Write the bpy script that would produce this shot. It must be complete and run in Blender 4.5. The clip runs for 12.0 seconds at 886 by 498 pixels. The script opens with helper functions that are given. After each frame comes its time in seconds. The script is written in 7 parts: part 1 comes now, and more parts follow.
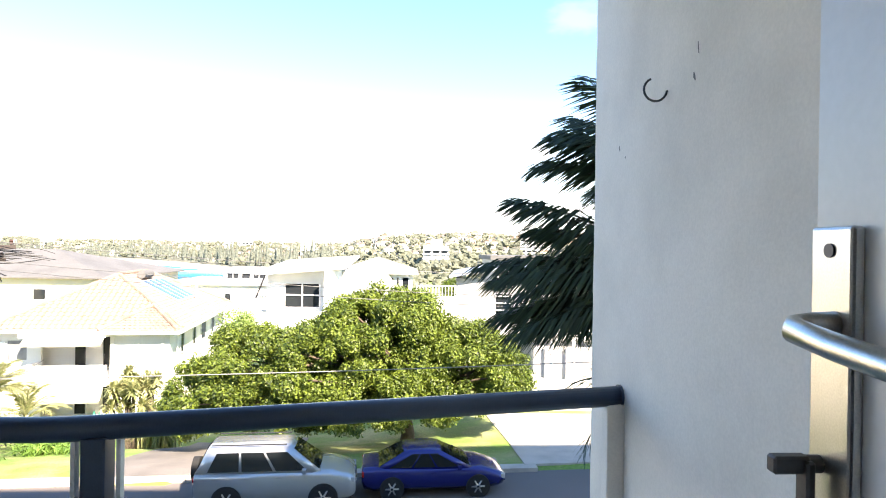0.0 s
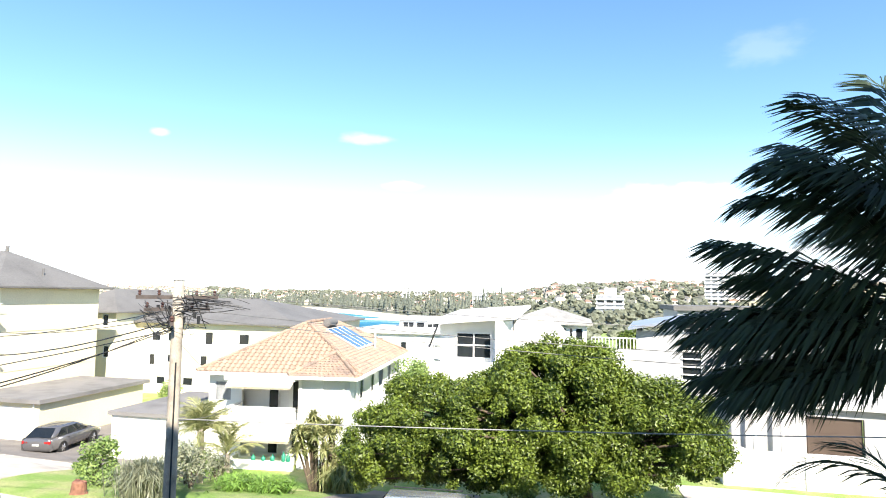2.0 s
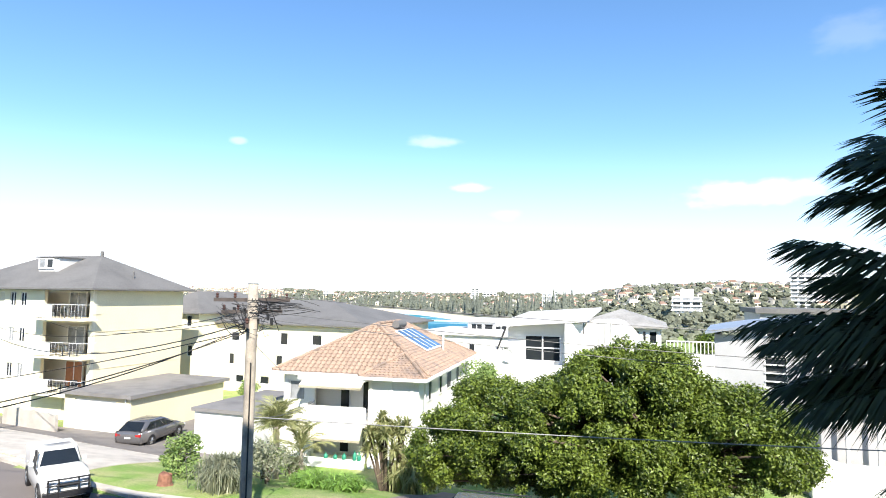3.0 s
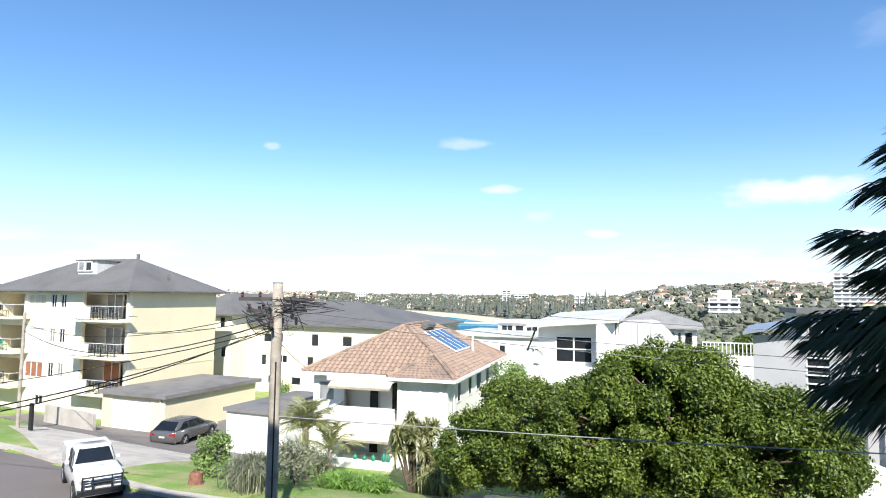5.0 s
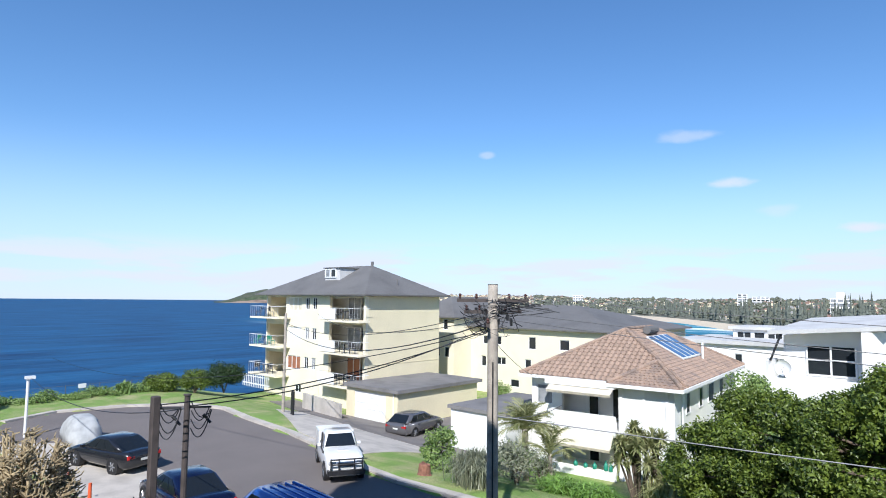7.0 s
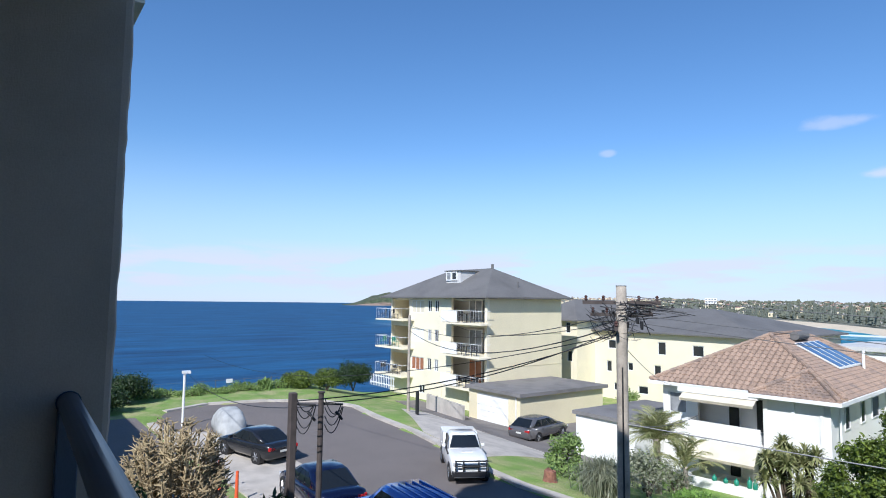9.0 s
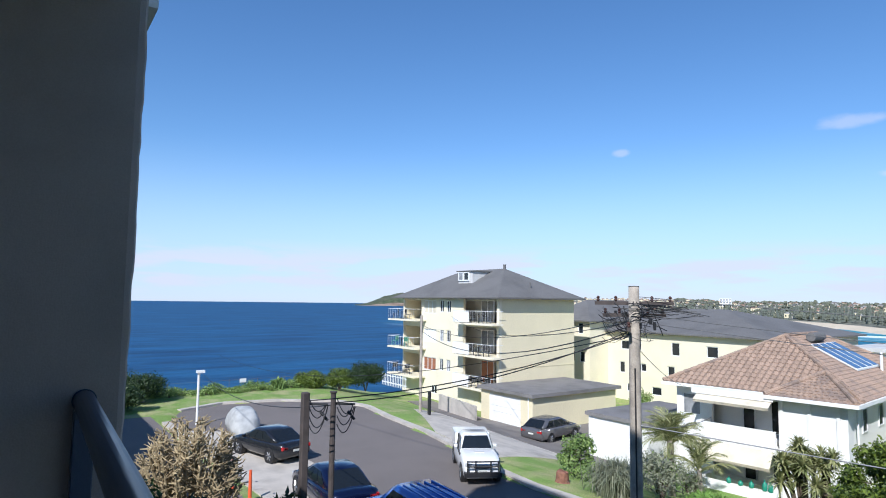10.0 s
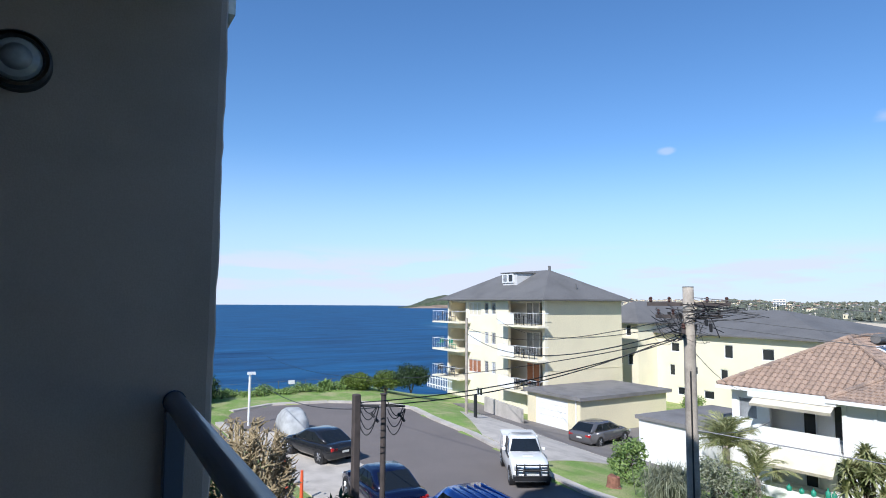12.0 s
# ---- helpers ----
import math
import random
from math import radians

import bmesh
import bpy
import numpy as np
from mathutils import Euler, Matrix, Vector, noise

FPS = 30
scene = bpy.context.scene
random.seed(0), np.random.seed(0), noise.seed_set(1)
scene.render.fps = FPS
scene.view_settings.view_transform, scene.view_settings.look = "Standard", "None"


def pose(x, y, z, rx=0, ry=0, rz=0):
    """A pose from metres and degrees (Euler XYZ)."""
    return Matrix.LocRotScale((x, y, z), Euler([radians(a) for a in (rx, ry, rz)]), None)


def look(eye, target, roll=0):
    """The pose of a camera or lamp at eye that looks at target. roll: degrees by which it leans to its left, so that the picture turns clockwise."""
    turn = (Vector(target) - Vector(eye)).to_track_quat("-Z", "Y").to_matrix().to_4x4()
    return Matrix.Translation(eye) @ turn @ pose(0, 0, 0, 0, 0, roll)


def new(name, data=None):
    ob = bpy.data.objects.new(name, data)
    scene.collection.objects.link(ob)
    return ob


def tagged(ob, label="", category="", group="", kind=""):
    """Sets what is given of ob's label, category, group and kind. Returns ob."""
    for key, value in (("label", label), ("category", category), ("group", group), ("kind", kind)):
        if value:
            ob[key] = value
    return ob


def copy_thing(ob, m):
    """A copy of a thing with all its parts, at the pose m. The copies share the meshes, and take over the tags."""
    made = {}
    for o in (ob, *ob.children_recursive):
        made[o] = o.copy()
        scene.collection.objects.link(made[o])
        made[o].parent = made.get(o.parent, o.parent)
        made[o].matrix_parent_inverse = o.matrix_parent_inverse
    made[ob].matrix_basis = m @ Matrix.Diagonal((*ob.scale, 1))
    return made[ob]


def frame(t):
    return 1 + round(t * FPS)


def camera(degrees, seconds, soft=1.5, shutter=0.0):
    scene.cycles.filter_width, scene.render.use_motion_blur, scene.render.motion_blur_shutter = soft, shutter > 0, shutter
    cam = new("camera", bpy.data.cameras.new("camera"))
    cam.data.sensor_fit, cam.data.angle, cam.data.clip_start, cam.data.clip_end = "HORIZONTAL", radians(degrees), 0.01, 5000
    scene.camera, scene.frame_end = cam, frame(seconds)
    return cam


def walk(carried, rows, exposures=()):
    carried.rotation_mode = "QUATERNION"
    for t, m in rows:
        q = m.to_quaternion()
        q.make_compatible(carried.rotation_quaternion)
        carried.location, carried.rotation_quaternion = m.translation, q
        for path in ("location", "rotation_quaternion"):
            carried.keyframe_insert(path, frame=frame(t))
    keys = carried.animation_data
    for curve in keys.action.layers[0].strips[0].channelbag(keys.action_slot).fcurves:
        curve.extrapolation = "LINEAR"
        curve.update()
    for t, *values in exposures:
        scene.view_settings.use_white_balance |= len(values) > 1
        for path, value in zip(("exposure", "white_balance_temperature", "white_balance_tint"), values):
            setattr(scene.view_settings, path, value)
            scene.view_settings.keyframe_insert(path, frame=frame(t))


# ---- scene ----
cam = camera(72.4, 12.0, 1.0)
PATH = [
    (0, (0.59, -1.48, 7.412), (0.701, 0.517, 7.409), 0.9),
    (0.5, (0.589, -1.072, 7.466), (0.683, 0.926, 7.513), 0.8),
    (1, (0.459, -0.899, 7.447), (0.435, 1.098, 7.553), 1),
    (1.5, (0.418, -0.710, 7.432), (0.156, 1.268, 7.57), 1),
    (2, (0.479, -0.659, 7.432), (0.034, 1.285, 7.583), 0.8),
    (2.5, (0.512, -0.610, 7.443), (-0.060, 1.300, 7.596), 0.8),
    (3, (0.541, -0.581, 7.465), (-0.121, 1.301, 7.618), 0.8),
    (5, (0.607, -0.251, 7.366), (-0.151, 1.593, 7.525), 0.6),
    (5.5, (0.604, -0.213, 7.353), (-0.233, 1.596, 7.514), 0.5),
    (6, (0.65, -0.132, 7.331), (-0.379, 1.576, 7.495), 0.4),
    (6.5, (0.589, -0.055, 7.324), (-0.631, 1.522, 7.487), 0.6),
    (7, (0.552, -0.02, 7.294), (-0.797, 1.447, 7.459), 0.6),
    (7.5, (0.463, 0.03, 7.287), (-0.995, 1.389, 7.452), 0.6),
    (9.5, (0.354, 0.037, 7.266), (-1.27, 1.191, 7.437), 0.7),
    (10, (0.379, 0.038, 7.269), (-1.254, 1.181, 7.44), 0.7),
    (10.5, (0.366, 0.041, 7.262), (-1.271, 1.176, 7.435), 0.5),
    (11, (0.366, 0.044, 7.26), (-1.277, 1.171, 7.435), 0.5),
    (11.5, (0.336, 0.015, 7.265), (-1.324, 1.116, 7.441), 0.6),
    (12, (0.263, -0.063, 7.263), (-1.445, 0.963, 7.44), 0.4),
]
EXPOSURES = [(0, 2.15, 7700, 16), (0.5, 2.0, 7600, 15), (1, 1.8, 7400, 13), (1.5, 1.58, 7100, 10), (2, 1.43, 6900, 10), (2.5, 1.26, 6700, 10), (3, 1.10, 6600, 10), (5, 0.76, 6350, 10),
             (5.5, 0.68, 6350, 10), (6, 0.58, 6200, 11), (7, 0.38, 5900, 12), (9.5, 0.26, 5800, 12), (12, 0.29, 5800, 12)]
walk(cam, [(t, look(e, g, r)) for t, e, g, r in PATH], EXPOSURES)

# ---- world, sun, exposure ----
SUN_YAW, SUN_UP = 33.0, 40.0          # the light travels towards yaw 33 and falls 40 degrees
sun_dir = Vector((-math.sin(radians(SUN_YAW)) * math.cos(radians(SUN_UP)), math.cos(radians(SUN_YAW)) * math.cos(radians(SUN_UP)), -math.sin(radians(SUN_UP))))
sun = new("sun", bpy.data.lights.new("sun", "SUN"))
sun.data.energy, sun.data.angle, sun.data.color = 5.0, radians(0.55), (1.0, 0.95, 0.86)
sun.matrix_world = Matrix.Translation((0, -40, 60)) @ sun_dir.to_track_quat("-Z", "Y").to_matrix().to_4x4()

world = bpy.data.worlds.new("sky")
scene.world = world
world.use_nodes = True
wn, wl = world.node_tree.nodes, world.node_tree.links
wn.clear()
w_out = wn.new("ShaderNodeOutputWorld")
w_bg = wn.new("ShaderNodeBackground")
w_sky = wn.new("ShaderNodeTexSky")
w_sky.sky_type, w_sky.sun_disc = "NISHITA", False
w_sky.sun_elevation, w_sky.sun_rotation = radians(SUN_UP), radians(180 - SUN_YAW)
w_sky.air_density, w_sky.dust_density, w_sky.ozone_density = 1.0, 0.0, 3.5
w_bg.inputs["Strength"].default_value = 0.118
w_hs = wn.new("ShaderNodeHueSaturation")
w_hs.inputs["Saturation"].default_value = 1.13
wl.new(w_sky.outputs[0], w_hs.inputs["Color"])
# thin low cloud along the horizon and a few small puffs
w_tc, w_sep, w_map, w_n, w_n2 = wn.new("ShaderNodeTexCoord"), wn.new("ShaderNodeSeparateXYZ"), wn.new("ShaderNodeMapping"), wn.new("ShaderNodeTexNoise"), wn.new("ShaderNodeTexNoise")
wl.new(w_tc.outputs["Generated"], w_sep.inputs[0])
w_map.inputs["Scale"].default_value = (6.0, 6.0, 44.0)
wl.new(w_tc.outputs["Generated"], w_map.inputs[0])
wl.new(w_map.outputs[0], w_n.inputs["Vector"])
w_n.inputs["Scale"].default_value, w_n.inputs["Detail"].default_value = 1.0, 7


def w_range(src, a, b, c, d):
    r = wn.new("ShaderNodeMapRange")
    r.interpolation_type = "SMOOTHSTEP"
    for i, v in enumerate((a, b, c, d)):
        r.inputs[i + 1].default_value = v
    wl.new(src, r.inputs[0])
    return r.outputs[0]


def w_mul(p, q, op="MULTIPLY"):
    r = wn.new("ShaderNodeMath")
    r.operation = op
    wl.new(p, r.inputs[0])
    wl.new(q, r.inputs[1])
    return r.outputs[0]


def puff(yaw, up, half_w, half_h):
    """A soft oval of cloud centred on a direction."""
    d = Vector((-math.sin(radians(yaw)) * math.cos(radians(up)), math.cos(radians(yaw)) * math.cos(radians(up)), math.sin(radians(up))))
    m = wn.new("ShaderNodeMapping")
    m.vector_type = "TEXTURE"
    m.inputs["Location"].default_value = d
    m.inputs["Rotation"].default_value = (0, 0, radians(yaw))
    m.inputs["Scale"].default_value = (half_w, half_w * 3, half_h)
    wl.new(w_tc.outputs["Generated"], m.inputs[0])
    ln = wn.new("ShaderNodeVectorMath")
    ln.operation = "LENGTH"
    wl.new(m.outputs[0], ln.inputs[0])
    return w_range(ln.outputs["Value"], 0.0, 1.0, 1.0, 0.0)


w_low = w_mul(w_range(w_n.outputs[0], 0.42, 0.58, 0.0, 0.85), w_mul(w_range(w_sep.outputs[2], 0.0, 0.025, 0.3, 1.0), w_range(w_sep.outputs[2], 0.055, 0.1, 1.0, 0.0)))
w_n2.inputs["Scale"].default_value, w_n2.inputs["Detail"].default_value = 26.0, 6
w_map2 = wn.new("ShaderNodeMapping")
w_map2.inputs["Scale"].default_value = (1, 1, 2.2)
wl.new(w_tc.outputs["Generated"], w_map2.inputs[0])
wl.new(w_map2.outputs[0], w_n2.inputs["Vector"])
w_all = w_low
for yw, up, hw, hh, dens in ((-8.0, 9.0, 0.19, 0.04, 1.0), (-12.5, 5.2, 0.06, 0.02, 0.9), (20.5, 14.4, 0.085, 0.02, 0.4), (17.0, 10.2, 0.07, 0.016, 0.75), (7.6, 5.9, 0.055, 0.016, 0.9), (-15.5, 20.6, 0.11, 0.05, 0.12), (38.5, 13.5, 0.026, 0.012, 0.4), (13.5, 7.6, 0.05, 0.02, 0.35), (60, 4.6, 0.11, 0.016, 0.4)):
    w_p = puff(yw, up, hw, hh)
    w_e = w_mul(w_p, w_n2.outputs[0], "ADD")
    w_all = w_mul(w_all, w_range(w_e, 0.85, 1.5, 0.0, dens), "MAXIMUM")
w_cl = wn.new("ShaderNodeMix")
w_cl.data_type = "RGBA"
w_cl.inputs[7].default_value = (5.5, 5.6, 6.2, 1)
wl.new(w_all, w_cl.inputs[0])
w_hz = wn.new("ShaderNodeMix")
w_hz.data_type = "RGBA"
w_hz.inputs[7].default_value = (4.0, 5.1, 6.3, 1)
wl.new(w_range(w_sep.outputs[2], 0.0, 0.26, 0.8, 0.0), w_hz.inputs[0])
wl.new(w_hs.outputs[0], w_hz.inputs[6])
wl.new(w_hz.outputs[2], w_cl.inputs[6])
wl.new(w_cl.outputs[2], w_bg.inputs[0])
wl.new(w_bg.outputs[0], w_out.inputs[0])


# ---- materials ----
def mat(name, col, rough=0.7, metal=0.0, var=0.12, size=0.6, grain=0.08, grain_size=0.02, bump=0.15, dark=None, spec=0.5):
    """A surface with broad stains and fine grain, sizes in metres."""
    m = bpy.data.materials.new(name)
    m.use_nodes = True
    n, l = m.node_tree.nodes, m.node_tree.links
    b = n["Principled BSDF"]
    b.inputs["Roughness"].default_value, b.inputs["Metallic"].default_value = rough, metal
    b.inputs["Specular IOR Level"].default_value = spec
    tc = n.new("ShaderNodeTexCoord")
    big, fine = n.new("ShaderNodeTexNoise"), n.new("ShaderNodeTexNoise")
    big.inputs["Scale"].default_value, big.inputs["Detail"].default_value = 1 / size, 5
    fine.inputs["Scale"].default_value, fine.inputs["Detail"].default_value = 1 / grain_size, 3
    for t in (big, fine):
        l.new(tc.outputs["Object"], t.inputs["Vector"])
    mix, mix2 = n.new("ShaderNodeMix"), n.new("ShaderNodeMix")
    mix.data_type = mix2.data_type = "RGBA"
    dk = dark or tuple(c * 0.55 for c in col)
    mix.inputs[6].default_value, mix.inputs[7].default_value = (*col, 1), (*dk, 1)
    r1 = n.new("ShaderNodeMapRange")
    r1.inputs[1].default_value, r1.inputs[2].default_value, r1.inputs[3].default_value, r1.inputs[4].default_value = 0.42, 0.72, 0.0, min(1.0, var * 3)
    l.new(big.outputs[0], r1.inputs[0])
    l.new(r1.outputs[0], mix.inputs[0])
    r2 = n.new("ShaderNodeMapRange")
    r2.inputs[1].default_value, r2.inputs[2].default_value, r2.inputs[3].default_value, r2.inputs[4].default_value = 0.3, 0.7, 1 - grain, 1 + grain
    l.new(fine.outputs[0], r2.inputs[0])
    sc = n.new("ShaderNodeVectorMath")
    sc.operation = "SCALE"
    l.new(mix.outputs[2], sc.inputs[0])
    l.new(r2.outputs[0], sc.inputs["Scale"])
    l.new(sc.outputs[0], b.inputs["Base Color"])
    n.remove(mix2)
    if bump:
        bp = n.new("ShaderNodeBump")
        bp.inputs["Strength"].default_value, bp.inputs["Distance"].default_value = bump, grain_size * 0.5
        l.new(fine.outputs[0], bp.inputs["Height"])
        l.new(bp.outputs[0], b.inputs["Normal"])
    return m


def leaf_mat(name, c0, c1, rough=0.5, trans=0.25):
    m = bpy.data.materials.new(name)
    m.use_nodes = True
    n, l = m.node_tree.nodes, m.node_tree.links
    b = n["Principled BSDF"]
    b.inputs["Roughness"].default_value = rough
    g, r, tc, ns = n.new("ShaderNodeNewGeometry"), n.new("ShaderNodeValToRGB"), n.new("ShaderNodeTexCoord"), n.new("ShaderNodeTexNoise")
    ns.inputs["Scale"].default_value = 0.6
    l.new(tc.outputs["Object"], ns.inputs["Vector"])
    ad = n.new("ShaderNodeMath")
    ad.operation = "MULTIPLY_ADD"
    ad.inputs[1].default_value, ad.inputs[2].default_value = 0.55, 0.0
    l.new(g.outputs["Random Per Island"], ad.inputs[0])
    a2 = n.new("ShaderNodeMath")
    a2.operation = "MULTIPLY_ADD"
    a2.inputs[1].default_value = 0.6
    l.new(ns.outputs[0], a2.inputs[0])
    l.new(ad.outputs[0], a2.inputs[2])
    r.color_ramp.elements[0].color, r.color_ramp.elements[1].color = (*c0, 1), (*c1, 1)
    r.color_ramp.elements[0].position, r.color_ramp.elements[1].position = 0.2, 0.85
    l.new(a2.outputs[0], r.inputs[0])
    l.new(r.outputs[0], b.inputs["Base Color"])
    tr, mx = n.new("ShaderNodeBsdfTranslucent"), n.new("ShaderNodeMixShader")
    l.new(r.outputs[0], tr.inputs[0])
    mx.inputs[0].default_value = trans
    l.new(b.outputs[0], mx.inputs[1])
    l.new(tr.outputs[0], mx.inputs[2])
    l.new(mx.outputs[0], n["Material Output"].inputs[0])
    return m


# Fin wall's copy of the pier render, darkened to carry its shade.
M_FIN = mat("shaded_wall_render", (0.36, 0.295, 0.25), 0.9, var=0.1, size=0.4, grain=0.05, grain_size=0.006, bump=0.3)
M_RENDER = mat("painted_render", (0.87, 0.81, 0.745), 0.85, var=0.1, size=0.35, grain=0.04, grain_size=0.008, bump=0.15)
M_DOOR = mat("door_paint", (0.86, 0.87, 0.9), 0.25, var=0.03, size=0.5, grain=0.02, grain_size=0.01, bump=0.03)
M_STEEL = mat("brushed_steel", (0.62, 0.6, 0.57), 0.28, metal=1.0, var=0.08, size=0.05, grain=0.08, grain_size=0.002, bump=0.1)
M_DARKSTEEL = mat("tarnished_steel", (0.12, 0.11, 0.11), 0.45, metal=0.7, var=0.2, size=0.03, bump=0.1)
M_RAIL = mat("blue_grey_rail_paint", (0.035, 0.055, 0.095), 0.3, var=0.15, size=0.2, grain=0.1, grain_size=0.004, bump=0.1)
M_TILEFLOOR = mat("balcony_tile", (0.42, 0.38, 0.34), 0.6, var=0.15)
M_PLAIN = mat("indoor_white", (0.7, 0.69, 0.66), 0.8, var=0.04)
M_WHITE = mat("white_wall_paint", (0.8, 0.79, 0.76), 0.8, var=0.08, size=1.5, grain=0.03, grain_size=0.05)
M_CREAM = mat("cream_brick_paint", (0.72, 0.64, 0.44), 0.85, var=0.05, size=2.0, grain=0.06, grain_size=0.1)
M_CREAMLIGHT = mat("pale_cream_render", (0.78, 0.71, 0.54), 0.85, var=0.06, size=1.5)
M_GREYROOF = mat("grey_roof_sheet", (0.155, 0.15, 0.145), 0.75, var=0.16, size=2.0, grain=0.12, grain_size=0.12, spec=0.25)
M_FLATROOF = mat("flat_roof_membrane", (0.2, 0.19, 0.185), 0.8, var=0.25, size=1.5, grain=0.1, grain_size=0.05)
M_PALEROOF = mat("pale_metal_roof", (0.56, 0.55, 0.53), 0.75, var=0.14, size=1.6, grain=0.06, grain_size=0.1, spec=0.2)
M_TILE = mat("terracotta_roof_tile", (0.34, 0.24, 0.175), 0.85, var=0.35, size=0.6, grain=0.3, grain_size=0.05, dark=(0.2, 0.155, 0.13))
M_GLASS = mat("dark_window_glass", (0.02, 0.024, 0.028), 0.06, var=0.05, bump=0.0)
M_GLASSPALE = mat("curtained_glass", (0.3, 0.31, 0.32), 0.12, var=0.3, size=0.5, bump=0.0)
M_BLIND = mat("brown_timber_blind", (0.34, 0.14, 0.07), 0.6, var=0.2, size=0.4)
M_FRAME = mat("white_aluminium", (0.75, 0.75, 0.74), 0.4, var=0.05)
M_AWNING = mat("cream_awning_canvas", (0.66, 0.6, 0.47), 0.9, var=0.15, size=0.6)
M_ASPHALT = mat("asphalt", (0.165, 0.143, 0.132), 0.92, var=0.18, size=2.5, grain=0.3, grain_size=0.02, dark=(0.12, 0.105, 0.098))
M_CONCRETE = mat("pale_concrete", (0.5, 0.455, 0.4), 0.9, var=0.2, size=0.9, grain=0.1, grain_size=0.02)
M_DRIVE = mat("grey_driveway", (0.2, 0.18, 0.165), 0.9, var=0.2, size=1.4, grain=0.15, grain_size=0.03)
M_TIMBER = mat("weathered_pole_timber", (0.4, 0.35, 0.29), 0.85, var=0.3, size=0.3, grain=0.25, grain_size=0.015, bump=0.4)
M_DARKTIMBER = mat("dark_post_timber", (0.075, 0.06, 0.055), 0.8, var=0.3, size=0.25, grain=0.2, bump=0.3)
M_CABLE = mat("black_cable", (0.015, 0.015, 0.017), 0.5, var=0.1)
M_WIRE = mat("grey_wire", (0.12, 0.12, 0.12), 0.5, var=0.1)
M_PORCELAIN = mat("brown_insulator", (0.08, 0.04, 0.03), 0.25, var=0.1)
M_BARK = mat("tree_bark", (0.12, 0.09, 0.065), 0.9, var=0.3, size=0.15, bump=0.5)
M_LEAF = leaf_mat("tree_leaf", (0.014, 0.038, 0.006), (0.19, 0.255, 0.036), 0.45)
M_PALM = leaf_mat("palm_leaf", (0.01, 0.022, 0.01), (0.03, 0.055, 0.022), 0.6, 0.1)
M_PALM2 = leaf_mat("garden_palm_leaf", (0.13, 0.17, 0.05), (0.46, 0.45, 0.22), 0.5, 0.3)
M_SHRUB = leaf_mat("shrub_leaf", (0.07, 0.14, 0.03), (0.3, 0.4, 0.12))
M_SHRUBGREY = leaf_mat("grey_green_leaf", (0.1, 0.12, 0.07), (0.34, 0.35, 0.24))
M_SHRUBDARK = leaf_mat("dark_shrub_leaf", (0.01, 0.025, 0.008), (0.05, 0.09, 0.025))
M_TWIG = leaf_mat("bare_twig", (0.17, 0.125, 0.07), (0.46, 0.37, 0.22), 0.8, 0.0)
M_GRASSBLADE = leaf_mat("grass_blade", (0.08, 0.17, 0.025), (0.26, 0.43, 0.09))
M_TYRE = mat("tyre_rubber", (0.02, 0.02, 0.02), 0.85, var=0.1)
M_RIM = mat("alloy_rim", (0.55, 0.55, 0.56), 0.3, metal=0.9, var=0.05)
M_IRON = mat("dark_patio_iron", (0.03, 0.03, 0.032), 0.5, var=0.2)
M_POT = mat("terracotta_pot", (0.4, 0.2, 0.12), 0.8, var=0.2)
M_BLACKTRIM = mat("black_trim", (0.018, 0.018, 0.02), 0.5, var=0.1)
M_CARGLASS = mat("car_glass", (0.012, 0.015, 0.018), 0.04, var=0.02, bump=0.0)
M_REDLIGHT = mat("red_lamp", (0.45, 0.02, 0.02), 0.2, var=0.05, bump=0.0)
M_HEADLIGHT = mat("headlamp_glass", (0.6, 0.6, 0.6), 0.1, metal=0.3, var=0.05, bump=0.0)
M_PLATE = mat("number_plate", (0.6, 0.6, 0.55), 0.5, var=0.05)
M_ROCK = mat("headland_rock", (0.3, 0.22, 0.16), 0.9, var=0.4, size=60, grain=0.2, grain_size=8)


def paint(name, col, metal=0.3):
    m = mat(name, col, 0.25, metal=metal, var=0.04, size=0.8, grain=0.03, grain_size=0.003, bump=0.0)
    m.node_tree.nodes["Principled BSDF"].inputs["Coat Weight"].default_value = 0.6
    m.node_tree.nodes["Principled BSDF"].inputs["Coat Roughness"].default_value = 0.05
    return m


nt = M_TILE.node_tree
oi, hs = nt.nodes.new("ShaderNodeObjectInfo"), nt.nodes.new("ShaderNodeMapRange")
hs.inputs[3].default_value, hs.inputs[4].default_value = 0.88, 1.1
nt.links.new(oi.outputs["Random"], hs.inputs[0])
sc2 = nt.nodes.new("ShaderNodeVectorMath")
sc2.operation = "SCALE"
pb = nt.nodes["Principled BSDF"]
nt.links.new(pb.inputs["Base Color"].links[0].from_socket, sc2.inputs[0])
nt.links.new(hs.outputs[0], sc2.inputs["Scale"])
nt.links.new(sc2.outputs[0], pb.inputs["Base Color"])


# ---- building helpers ----
def box(bm, x0, y0, z0, x1, y1, z1):
    v = [bm.verts.new(p) for p in ((x0, y0, z0), (x1, y0, z0), (x1, y1, z0), (x0, y1, z0), (x0, y0, z1), (x1, y0, z1), (x1, y1, z1), (x0, y1, z1))]
    for f in ((0, 3, 2, 1), (4, 5, 6, 7), (0, 1, 5, 4), (1, 2, 6, 5), (2, 3, 7, 6), (3, 0, 4, 7)):
        bm.faces.new([v[i] for i in f])
    return v


